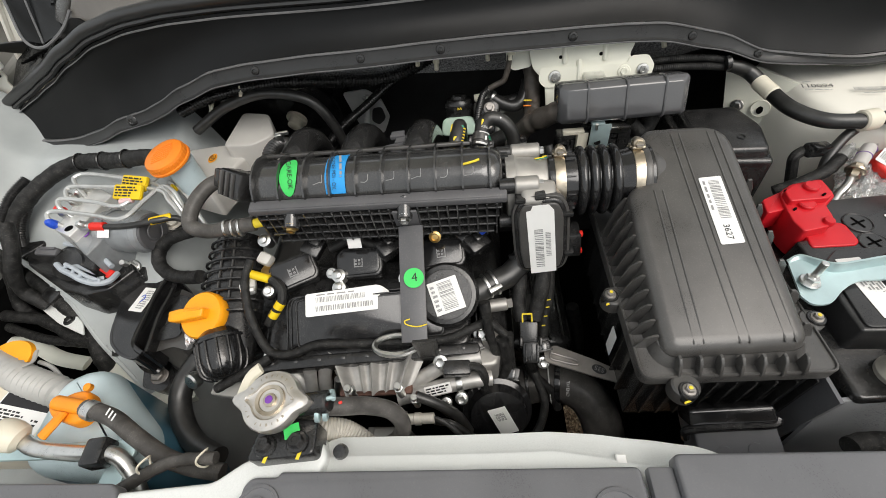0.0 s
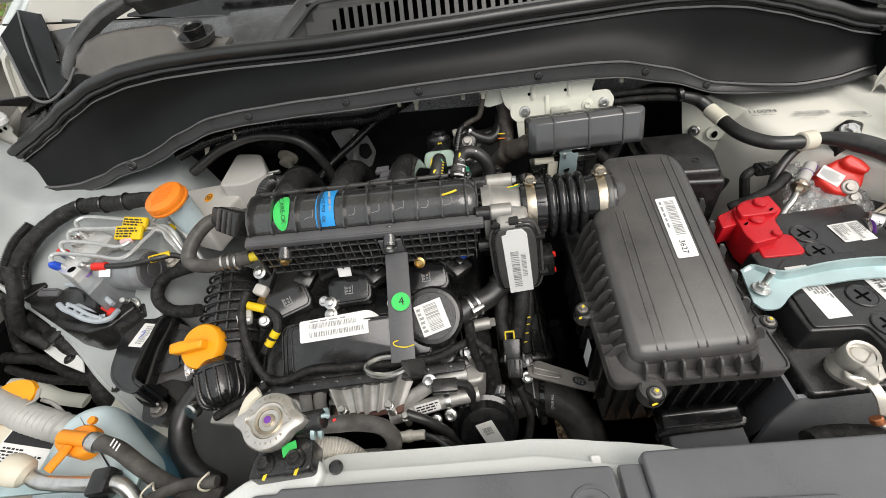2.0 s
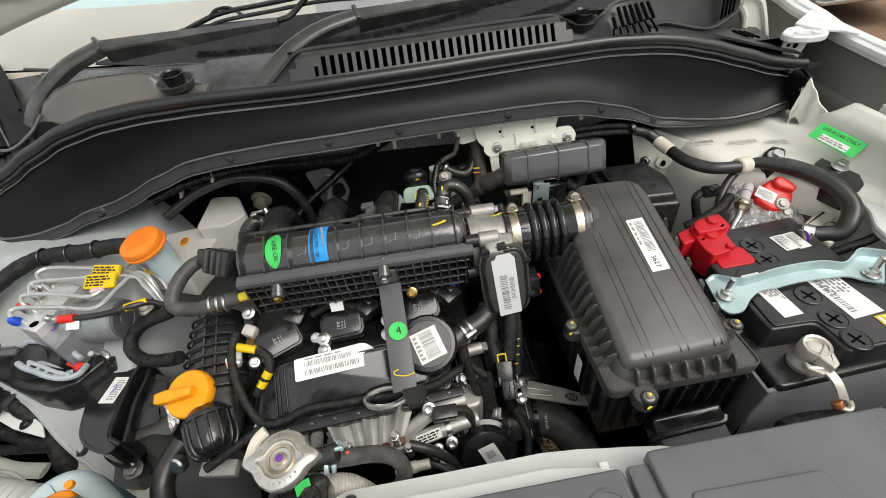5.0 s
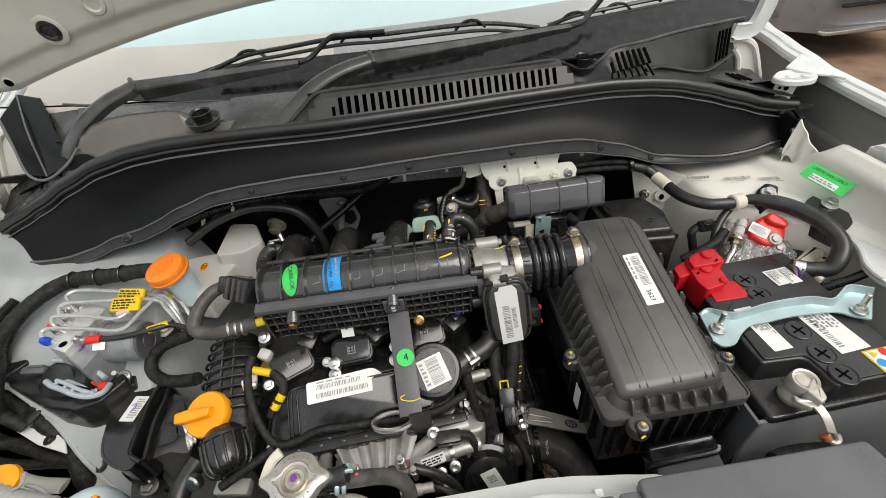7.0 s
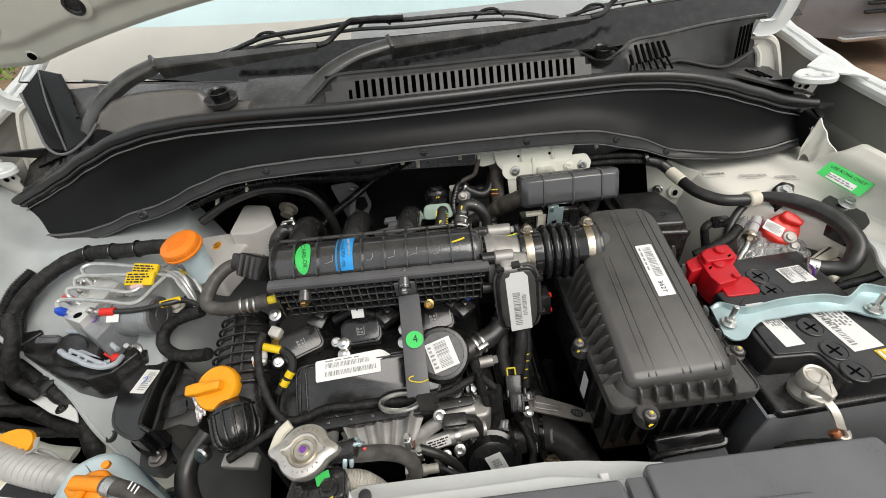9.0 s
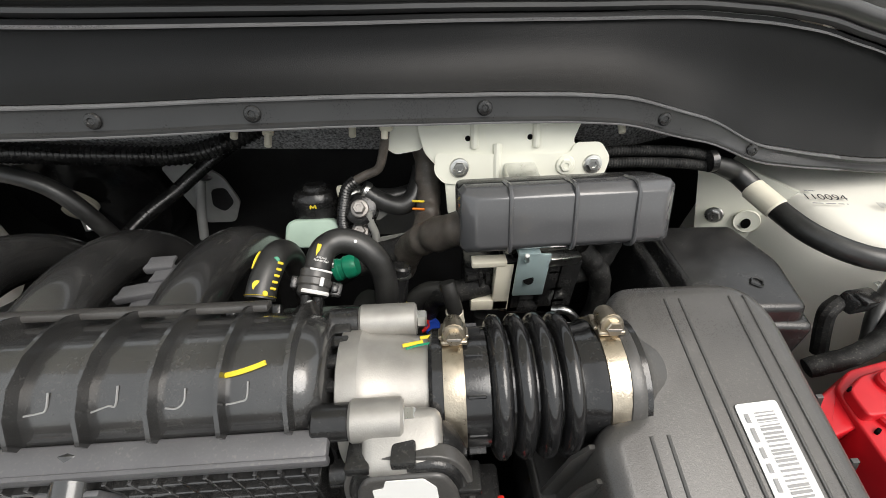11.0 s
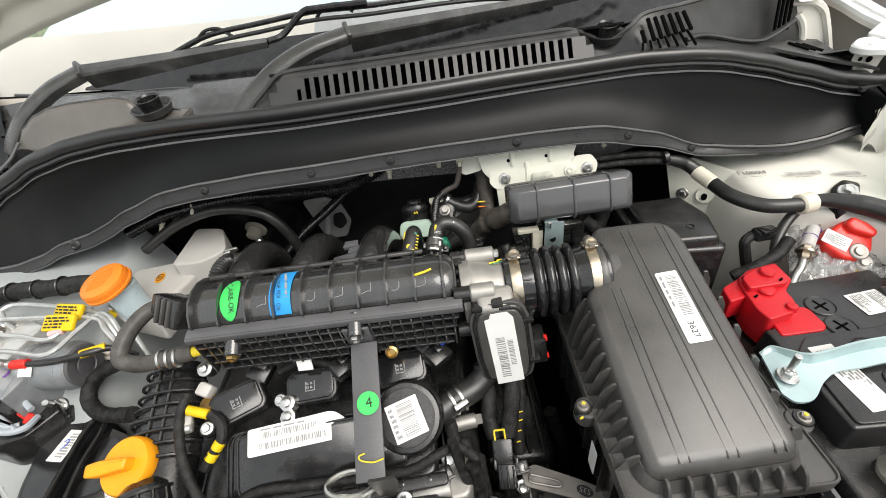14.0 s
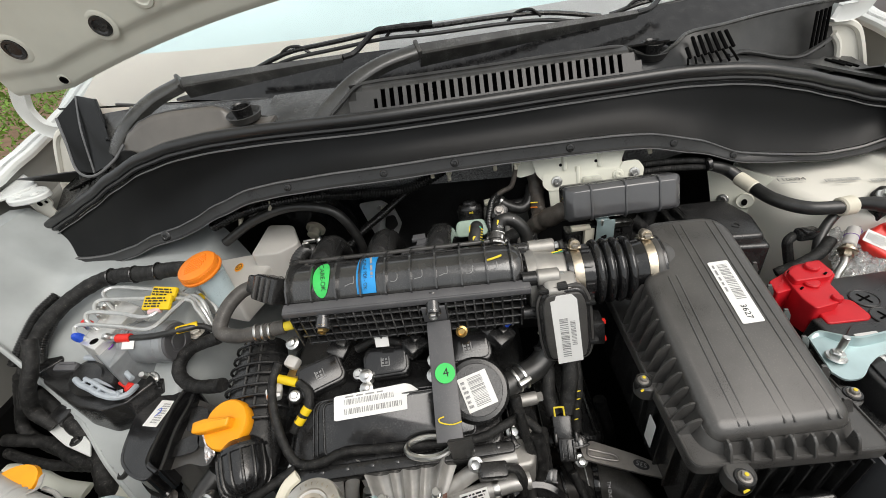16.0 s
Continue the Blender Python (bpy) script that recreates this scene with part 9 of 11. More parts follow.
lathe(bm, [(0.034, 0), (0.040, 0.004), (0.041, 0.02), (0.046, 0.022), (0.046, 0.027), (0.040, 0.03), (0.036, 0.044), (0.02, 0.05)], along((0.055, 0.215, 0.79), (0.058, 0.165, 0.83))[0], 30)
part("pot", bm, SHINY, pot)
LM = frame_of((0.064, 0.1675, 0.8615), (0.93, -0.25, -0.25), (-0.25, 0.45, 0.85)) @ at(0, -0.006, 0.002, 0, 0, 44)
lab = sticker("label", pot, LM, 0.023, 0.040, PAPER, 0.001, "white code label")
bm = bmesh.new()
for i in range(9):
    for j in range(9):
        if (i * 5 + j * 7 + i * j) % 3:
            x, y = i * 0.0013 - 0.0058, j * 0.0013 + 0.001
            bm.faces.new([bm.verts.new(LM @ Vector((x + a, y + b, 0.0009))) for a, b in ((0, 0), (0.0011, 0), (0.0011, 0.0011), (0, 0.0011))])
part("print", bm, FAINT, lab, smooth=0)
# fuel line with tag, oxygen sensor and small pipes
fl_ = hose("metal_fuel_pipe", [(-0.067, 0.191, 0.862), (-0.039, 0.196, 0.866), (-0.005, 0.203, 0.870), (0.030, 0.209, 0.872), (0.050, 0.212, 0.870)], 0.0098, CAST, "dull metal pipe with white paper tag", "pipe", seg=16)
band(fl_, (0.010, 0.205, 0.871), [b - a for a, b in zip((-0.005, 0.203, 0.870), (0.030, 0.209, 0.872))], 0.0108, 0.008, STEEL, "collar")
LM = frame_of((-0.016, 0.195, 0.877), [b - a for a, b in zip((-0.038, 0.191, 0.876), (0.007, 0.200, 0.879))], (-0.2, 0.55, 0.8))
lab = sticker("label", fl_, LM @ at(0, 0, 0.0005), 0.033, 0.014, PAPER, 0.001)
print_lines(lab, LM @ at(0, 0, 0.0005), 0, 0, 0.029, 0.011, 3, INK, 2)
ox = thing("oxygen_sensor", "gold and steel oxygen sensor with black lead", "sensor", (-0.04, 0.16, 0.87))
bm = bmesh.new()
m, L = along((-0.049, 0.156, 0.886), (-0.018, 0.157, 0.888))
lathe(bm, [(0.0046, 0), (0.0062, 0.001), (0.0062, 0.008), (0.0072, 0.009), (0.0072, 0.016), (0.006, 0.0165), (0.006, L), (0.004, L + 0.001)], m, 18)
part("body", bm, DULL, ox)
bm = bmesh.new()
lathe(bm, [(0.0095, -0.010), (0.0098, -0.008), (0.0098, -0.001), (0.007, 0)], m, 6)
part("nut", bm, STEEL, ox, smooth=20)
bm = bmesh.new()
tube(bm, [m @ Vector((0, 0, L)), (-0.009, 0.154, 0.886), (0.000, 0.150, 0.880), (0.010, 0.144, 0.870), (0.015, 0.139, 0.850)], 0.0032, 10, 6)
part("lead", bm, RUBBER, ox)

for pts, r, mt, lb in (([(0.045, 0.285, 0.93), (0.048, 0.268, 0.905), (0.050, 0.258, 0.87), (0.055, 0.25, 0.83)], 0.0075, TAPE, "black taped loom beside the oil separator"),
                       ([(0.03, 0.246, 0.895), (0.032, 0.232, 0.87), (0.022, 0.226, 0.85), (0.034, 0.222, 0.83), (0.05, 0.23, 0.82)], 0.007, TAPE, "black taped loom below the separator"),
                       ([(0.065, 0.25, 0.90), (0.07, 0.238, 0.86), (0.066, 0.226, 0.82), (0.07, 0.22, 0.76)], 0.0085, TAPE, "black taped loom by the wastegate"),
                       ([(0.015, 0.225, 0.80), (0.02, 0.208, 0.76), (0.022, 0.20, 0.70)], 0.014, RUBBER, "black rubber oil hose going down"),
                       ([(0.04, 0.232, 0.80), (0.046, 0.215, 0.76), (0.05, 0.205, 0.70)], 0.012, RUBBER, "black rubber coolant hose going down"),
                       ([(-0.03, 0.222, 0.77), (-0.01, 0.21, 0.758), (0.02, 0.208, 0.755)], 0.009, RUBBER, "black rubber vacuum hose")):
    hose("loom" if mt == TAPE else "rubber_hose", pts, r, mt, lb, "wiring harness" if mt == TAPE else "hose", lumps=0.1 if mt == TAPE else 0)
for p in ((0.012, 0.214, 0.795), (0.036, 0.216, 0.80), (-0.004, 0.205, 0.77)):
    bm = bmesh.new()
    lathe(bm, [(0.006, 0), (0.0065, 0.002), (0.0048, 0.003), (0.0048, 0.008)], at(*p, 20), 8)
    solid("engine_bolt", bm, STEEL, "bright flanged bolt on the engine", "bolt", group="engine bolts")
bm = bmesh.new()
slab(bm, fillet([(-0.01, 0.215), (0.06, 0.222), (0.07, 0.275), (0.0, 0.27)], 0.01), 0.82, 0.885, 0.006)
solid("housing_casting", bm, ALU, "cast aluminium thermostat housing", "housing")
bm = bmesh.new()
rod(bm, (0.004, 0.240, 0.885), (0.020, 0.238, 0.888), 0.012, 20)
solid("round_plug", bm, ALU, "pale round core plug", "plug")
ts = thing("coolant_sensor", "black coolant sensor plug with bent lead", "sensor", (0.03, 0.222, 0.885))
bm = bmesh.new()
box(bm, (0.034, 0.018, 0.018), at(0.008, 0.214, 0.893, 10, 8, 5), 0.003)
part("plug", bm, BLACK, ts)
bm = bmesh.new()
tube(bm, [(0.022, 0.216, 0.895), (0.036, 0.214, 0.893), (0.042, 0.208, 0.88), (0.042, 0.203, 0.86)], 0.0055, 10, 6)
part("lead", bm, TAPE, ts)
# looms in the shadow beside the filter box
for pts, r in (([(0.158, 0.340, 0.796), (0.176, 0.330, 0.739), (0.175, 0.320, 0.652)], 0.008), ([(0.183, 0.360, 0.796), (0.199, 0.340, 0.719), (0.205, 0.330, 0.603)], 0.010), ([(0.133, 0.330, 0.814), (0.143, 0.325, 0.770), (0.163, 0.320, 0.719)], 0.007)):
    hose("wiring_harness", pts, r, TAPE, "black taped loom in the shadow of the filter box", "wiring harness", lumps=0.1)
# resonator ahead of the filter box
jb = thing("air_resonator", "glossy black plastic air scoop below the filter box", "air scoop", (0.31, 0.14, 0.80))
bm = bmesh.new()
jm = frame_of((0.300, 0.148, 0.892), (1, 0, 0.15), (-0.05, 0.80, 0.55))
slab(bm, fillet([(-0.036, -0.085), (0.052, -0.085), (0.040, 0.004), (-0.038, 0.004)], 0.005), -0.05, 0.0, 0.003, jm)
scoop = part("scoop", bm, COVER, jb)
bm = bmesh.new()
slab(bm, fillet([(-0.043, 0.000), (0.041, 0.000), (0.040, 0.018), (-0.041, 0.018)], 0.004), -0.03, 0.008, 0.003, jm)
rim = part("rim", bm, SHINY, jb)
bm = bmesh.new()
tube(bm, [jm @ Vector(p) for p in ((-0.046, -0.014, -0.006), (-0.046, -0.006, 0.001), (-0.036, -0.003, 0.004), (0.0, -0.002, 0.005), (0.036, -0.002, 0.004), (0.043, 0.004, 0.003))], 0.0048, 10, 6)
part("lip", bm, SHINY, rim)
for c in ((-0.012, -0.030), (0.018, -0.028)):
    bm = bmesh.new()
    lathe(bm, [(0.0075, -0.001), (0.0075, 0.0006), (0.006, 0.001), (0.002, 0.0008)], jm @ at(c[0], c[1], 0), 16)
    part("mark", bm, COVER, scoop)

hose("earth_cable", [(0.385, 0.118, 0.915), (0.41, 0.124, 0.91), (0.438, 0.119, 0.92), (0.47, 0.115, 0.915), (0.50, 0.10, 0.90)], 0.0095, TAPE, "black taped earth cable at the battery tray", "cable", lumps=0.1)

# ---- small pipework at the engine front ----
for pts, r, mt, lb in (([(-0.178, 0.215, 0.894), (-0.180, 0.205, 0.874), (-0.183, 0.195, 0.851)], 0.008, CAST, "pale metal stub pipe"), ([(-0.158, 0.225, 0.896), (-0.164, 0.215, 0.876), (-0.166, 0.205, 0.854)], 0.009, CAST, "pale metal stub pipe"),
                       ([(-0.139, 0.205, 0.890), (-0.143, 0.200, 0.875), (-0.147, 0.195, 0.860)], 0.006, STEEL, "bright metal stub pipe"), ([(-0.061, 0.200, 0.863), (-0.027, 0.215, 0.879), (0.002, 0.225, 0.889), (0.038, 0.230, 0.892)], 0.0095, CAST, "cast metal coolant pipe"),
                       ([(-0.019, 0.160, 0.867), (0.002, 0.155, 0.872), (0.026, 0.150, 0.834), (0.054, 0.145, 0.789)], 0.0042, RUBBER, "thin black sensor lead"), ([(-0.040, 0.180, 0.896), (-0.015, 0.175, 0.882), (0.007, 0.170, 0.856), (0.019, 0.165, 0.817)], 0.0062, RUBBER, "thin black vacuum line"),
                       ([(0.047, 0.255, 0.945), (0.052, 0.245, 0.908), (0.059, 0.235, 0.864), (0.049, 0.225, 0.815), (0.034, 0.215, 0.778)], 0.0055, TAPE, "thin taped lead"), ([(0.075, 0.255, 0.902), (0.078, 0.240, 0.853), (0.086, 0.225, 0.793), (0.078, 0.210, 0.745)], 0.0048, TAPE, "thin taped lead"),
                       ([(0.097, 0.250, 0.864), (0.110, 0.240, 0.815), (0.133, 0.225, 0.791), (0.142, 0.210, 0.767)], 0.006, TAPE, "thin taped lead"), ([(0.003, 0.250, 0.901), (0.024, 0.245, 0.891), (0.037, 0.235, 0.865), (0.033, 0.225, 0.835)], 0.005, TAPE, "thin taped lead")):
    hose("thin_line", pts, r, mt, lb + " at the engine front", "pipe", group="front lines", lumps=0.1 if mt == TAPE else 0)
for p, r in (((-0.011, 0.220, 0.900), 0.006), ((0.012, 0.190, 0.860), 0.0055), ((-0.007, 0.185, 0.859), 0.005), ((0.039, 0.262, 0.891), 0.0065), ((0.046, 0.230, 0.876), 0.006), ((0.119, 0.240, 0.851), 0.0055)):
    bm = bmesh.new()
    m, _ = along(p, Vector(p) + Vector((0, -0.6, 0.8)))
    lathe(bm, [(r * 1.5, -0.006), (r * 1.55, 0.0), (r * 1.4, 0.0015), (r, 0.002)], m, 14)
    lathe(bm, [(r, 0.001), (r, 0.007), (r * 0.8, 0.008), (r * 0.4, 0.0075)], m, 6)
    solid("engine_bolt", bm, STEEL, "bright flanged bolt on the engine", "bolt", group="engine bolts", smooth=25)
for c, size, rot in (((0.030, 0.245, 0.891), (0.022, 0.016, 0.016), 20), ((0.078, 0.232, 0.835), (0.020, 0.018, 0.020), -15), ((0.119, 0.255, 0.866), (0.018, 0.014, 0.018), 10), ((0.045, 0.190, 0.794), (0.022, 0.016, 0.02), 8)):
    cnn = thing("small_connector", "small black wiring connector on the engine", "connector", c, group="small connectors")
    bm = bmesh.new()
    box(bm, size, at(*c, 25, 0, rot), 0.002)
    part("shell", bm, BLACK, cnn)
    bm = bmesh.new()
    box(bm, (size[0] * 0.4, size[1] * 0.7, 0.004), at(*c, 25, 0, rot) @ at(0, 0, size[2] / 2 + 0.001), 0.0008)
    part("latch", bm, MANI, cnn)
    bm = bmesh.new()
    box(bm, (size[0] * 1.12, 0.003, size[2] * 1.1), at(*c, 25, 0, rot) @ at(0, -size[1] * 0.35, 0), 0.0008)
    part("collar", bm, BLACK, cnn)
# ---- rear of the bay: hoses, valve, looms ----
yh = hose("breather_hose", [(0.017, 0.452, 1.046), (0.0185, 0.461, 1.0515), (0.021, 0.472, 1.0555), (0.0225, 0.483, 1.0555), (0.023, 0.496, 1.048), (0.0225, 0.510, 1.030), (0.022, 0.523, 0.99), (0.022, 0.53, 0.95)], 0.0098, RUBBER, "short black hose with yellow paint marks and quick coupling", "hose", seg=20)
VY = Vector((0.30, -0.66, 0.68)).normalized()
for c, r in (((0.0155, 0.4595, 1.0508), 0.0034), ((0.0205, 0.4555, 1.048), 0.0016)):
    bm = bmesh.new()
    c = Vector(c) + VY * 0.0090
    lathe(bm, [(r, 0), (r, 0.0008), (r * 0.5, 0.001)], along(c, c + VY)[0], 14, 1.0, 1.2)
    part("yellow_dab", bm, CHALK, yh)
for k in range(5):
    c = Vector((0.0195, 0.457, 1.0490)).lerp(Vector((0.0225, 0.474, 1.0560)), k / 4) + Vector((0.0075, -0.0030, 0.0045))
    bm = bmesh.new()
    box(bm, (0.0040, 0.0018, 0.0012), frame_of(c, (0.72, 0.25, -0.62), (0.15, 0.85, 0.5)), 0.0005, 1)
    part("yellow_mark", bm, CHALK, yh)
bm = bmesh.new()
tube(bm, [(0.0118, 0.468, 1.0590), (0.0128, 0.475, 1.0613), (0.0138, 0.482, 1.0612)], 0.0011, 6, 5)
part("yellow_streak", bm, CHALK, yh)
bm = bmesh.new()
c = Vector((0.0245, 0.4785, 1.0560)) + VY * 0.0092
lathe(bm, [(0.0022, 0), (0.0022, 0.0008), (0.0012, 0.001)], along(c, c + VY)[0], 12)
part("green_dot", bm, TURQ, yh)
band(yh, (0.0172, 0.4535, 1.0470), (0.1, 0.8, 0.55), 0.0102, 0.0016, CHALK, "yellow_ring")
for nm, r, a, b in (("coupling_body", 0.0112, (0.0125, 0.436, 1.031), (0.0165, 0.450, 1.0445)), ("coupling_collar", 0.0126, (0.0138, 0.441, 1.036), (0.0150, 0.446, 1.041))):
    bm = bmesh.new()
    rod(bm, a, b, r, 20, edge=0.001)
    part(nm, bm, BLACK, yh)
for dx in (-0.0145, 0.0145):
    bm = bmesh.new()
    box(bm, (0.006, 0.012, 0.009), at(0.0145 + dx, 0.444, 1.040, 35, 0, 0), 0.0015)
    part("coupling_ear", bm, BLACK, yh)
pur = hose("purge_hose", [(0.0495, 0.463, 1.0415), (0.0512, 0.4745, 1.0478), (0.0540, 0.487, 1.0540), (0.0590, 0.494, 1.0555), (0.067, 0.498, 1.0555), (0.079, 0.498, 1.0512), (0.089, 0.495, 1.042), (0.095, 0.492, 1.029), (0.097, 0.489, 1.011), (0.0955, 0.488, 0.985), (0.094, 0.485, 0.93)], 0.0095, RUBBER, "bent black purge hose with white print", "hose", seg=20)
VP = Vector((0.33, -0.62, 0.66)).normalized()
UP = Vector((0.16, 0.80, 0.50)).normalized()
RT = Vector((0.93, 0.03, -0.36))
TX = frame_of(Vector((0.0528, 0.4815, 1.0515)) + VP * 0.0100, RT, UP)
words(pur, "INTAKE\nMANIFOLD", TX, 0.0020, PAPER)
bm = bmesh.new()
rod(bm, (0.0485, 0.4595, 1.0385), (0.0510, 0.4755, 1.0482), 0.0108, 24, edge=0.0012)
coup = part("coupling_body", bm, GREY, pur)
bm = bmesh.new()
rod(bm, (0.0494, 0.4645, 1.0416), (0.0503, 0.4700, 1.0450), 0.0120, 24, edge=0.0012)
part("collar", bm, GREY, coup)
for c, w, lo, hi in (((0.0510, 0.4752, 1.0480), 0.0016, -0.5, 1.1), ((0.0489, 0.4620, 1.0400), 0.0030, -0.8, 1.0)):
    bm = bmesh.new()
    tube(bm, [Vector(c) + VP * 0.0109 * math.cos(a) + RT * 0.0109 * math.sin(a) for a in spread(lo, hi, 6)], w / 2, 6, 4)
    part("white_ring", bm, PAPER, coup)
bm = bmesh.new()
box(bm, (0.0026, 0.0062, 0.0010), frame_of(Vector((0.0500, 0.4685, 1.0440)) + VP * 0.0118 + RT * 0.0035, RT, UP), 0.0004, 1)
part("white_mark", bm, PAPER, coup)
bm = bmesh.new()
box(bm, (0.0030, 0.0100, 0.0012), frame_of(Vector((0.0545, 0.487, 1.0540)) + (VP - RT * 0.45).normalized() * 0.0093, RT, UP), 0.0005, 1)
part("yellow_mark", bm, CHALK, pur)
bm = bmesh.new()
lathe(bm, [(0.0012, 0), (0.0012, 0.0008), (0.0006, 0.001)], along(Vector((0.075, 0.498, 1.053)) + VP * 0.0092, Vector((0.075, 0.498, 1.053)) + VP)[0], 10)
part("white_dot", bm, PAPER, pur)
for o, sz in ((0.0155, (0.008, 0.010, 0.006)), (0.0140, (0.005, 0.006, 0.014)), (-0.0135, (0.005, 0.009, 0.006))):
    bm = bmesh.new()
    box(bm, sz, frame_of(Vector((0.0498, 0.4655, 1.0425)) + RT * o - VP * 0.002, RT, UP), 0.0014)
    part("coupling_ear", bm, BLACK, coup)
for o in (-0.0045, 0.0035):
    bm = bmesh.new()
    rod(bm, Vector((0.0455, 0.438, 1.014)) + RT * o, Vector((0.0488, 0.4605, 1.0388)) + RT * o, 0.0040, 12)
    part("stem", bm, BLACK, coup)
cp = thing("hose_coupling", "dark green plastic hose coupling with black fitting", "coupling", (0.05, 0.54, 0.97))
bm = bmesh.new()
m, L = along((0.046, 0.540, 0.984), (0.067, 0.541, 0.990))
lathe(bm, [(0.0095, 0), (0.0105, 0.001), (0.0105, 0.005), (0.0095, 0.006), (0.0095, 0.010), (0.0108, 0.011), (0.0108, 0.018), (0.0085, L)], m, 20)
part("collar", bm, TURQ, cp)
bm = bmesh.new()
rod(bm, (0.032, 0.538, 0.990), (0.047, 0.540, 0.986), 0.006, 14)
part("fitting", bm, BLACK, cp)
bm = bmesh.new()
rod(bm, (0.040, 0.536, 0.996), (0.047, 0.537, 0.995), 0.0035, 12)
part("steel_pin", bm, STEEL, cp)
val = thing("purge_valve", "black purge valve on a pale mint plate", "valve", (0.015, 0.61, 0.95))
bm = bmesh.new()
slab(bm, fillet([(-0.029, -0.016), (0.031, -0.016), (0.027, 0.0135), (-0.025, 0.0135)], 0.011), -0.010, 0.002, 0.003, frame_of((0.0155, 0.598, 0.9835), (1, 0, 0.0), (0, 0.5, 0.85)))
part("plate", bm, MINT, val)
bm = bmesh.new()
lathe(bm, [(0.0245, -0.020), (0.0245, 0.004), (0.0255, 0.005), (0.0255, 0.009), (0.0240, 0.010), (0.0235, 0.014), (0.0210, 0.018), (0.0130, 0.019), (0.0125, 0.023), (0.0105, 0.025), (0.002, 0.025)], along((0.018, 0.632, 0.992), (0.018, 0.644, 1.030))[0], 30)
part("body", bm, BLACK, val)
bm = bmesh.new()
rod(bm, (0.044, 0.622, 1.016), (0.058, 0.622, 1.018), 0.0062, 14, edge=0.001)
part("nozzle", bm, CREAM, val)
bm = bmesh.new()
mm = frame_of((0.0190, 0.6105, 1.0060), (1, 0, 0.05), (0, 0.35, 0.93)) @ Matrix.Scale(0.5, 4)
tube(bm, [mm @ Vector(p) for p in ((-0.0055, -0.003, 0.0015), (-0.0045, 0.004, 0.0015), (0, -0.001, 0.0015), (0.0045, 0.004, 0.0015), (0.0055, -0.003, 0.0015))], 0.0008, 5, 3)
part("pen_mark", bm, CHALK, val)
hose("vacuum_tube", [(0.05, 0.625, 1.01), (0.075, 0.63, 1.005), (0.10, 0.638, 0.998), (0.125, 0.645, 1.004), (0.14, 0.65, 1.03)], 0.0085, RUBBER, "thin black vacuum hose with steel clip", "hose")
bm = bmesh.new()
rod(bm, (0.052, 0.625, 1.010), (0.066, 0.628, 1.008), 0.0105, 14)
solid("hose_clip", bm, STEEL, "steel clip on a thin hose", "hose clip")
hose("taped_lead", [(0.100, 0.602, 1.100), (0.097, 0.601, 1.080), (0.094, 0.600, 1.066), (0.089, 0.600, 1.054), (0.077, 0.600, 1.048), (0.066, 0.600, 1.042)], 0.0042, DUSTTAPE, "thin dusty tape wrapped lead hanging from the cowl", "cable", n=6)
hose("ribbed_conduit", [(0.068, 0.600, 1.0435), (0.058, 0.600, 1.034), (0.0525, 0.600, 1.018), (0.048, 0.600, 0.995), (0.050, 0.599, 0.976), (0.060, 0.597, 0.963), (0.078, 0.594, 0.957)], 0.0052, BLACK, "thin ribbed conduit looped over the purge valve", "conduit", ribs=(0.0032, 0.0016), n=7)
bm = bmesh.new()
box(bm, (0.012, 0.010, 0.010), at(0.100, 0.599, 1.098, 10, 0, 0), 0.003)
rod(bm, (0.0985, 0.597, 1.094), (0.098, 0.595, 1.087), 0.0030, 10)
solid("loom_clip", bm, CREAM, "cream loom clip under the cowl", "clip")
bm = bmesh.new()
slab(bm, fillet([(-0.016, 0.012), (0.016, 0.012), (0.018, -0.012), (-0.006, -0.016), (-0.016, -0.008)], 0.004), 0, 0.008, 0.002, frame_of((0.112, 0.622, 1.078), (1, 0, 0), (0, 0.35, 0.94)))
solid("bracket_wing", bm, IVORY, "ivory side wing of the control unit bracket", "bracket")
hose("wiring_harness", [(0.172, 0.515, 1.055), (0.152, 0.530, 1.035), (0.128, 0.552, 1.008), (0.115, 0.565, 0.985), (0.105, 0.575, 0.95)], 0.0145, DUSTTAPE, "thick dusty brown taped loom leaving the control unit", "wiring harness", lumps=0.28, n=14)
hose("wiring_harness", [(0.128, 0.560, 1.0), (0.135, 0.60, 1.01), (0.136, 0.625, 1.03), (0.132, 0.64, 1.07)], 0.0120, DUSTTAPE, "dusty taped loom up the bulkhead", "wiring harness", lumps=0.25, n=14)
hose("wiring_harness", [(0.118, 0.57, 0.985), (0.075, 0.575, 0.965), (0.04, 0.57, 0.95), (0.0, 0.57, 0.93)], 0.013, TAPE, "black taped loom behind the manifold", "wiring harness", lumps=0.1)
hose("wiring_harness", [(0.185, 0.515, 0.985), (0.155, 0.515, 0.975), (0.135, 0.52, 0.965), (0.13, 0.53, 0.93)], 0.0105, TAPE, "black taped loom to the grey connector", "wiring harness", lumps=0.1)
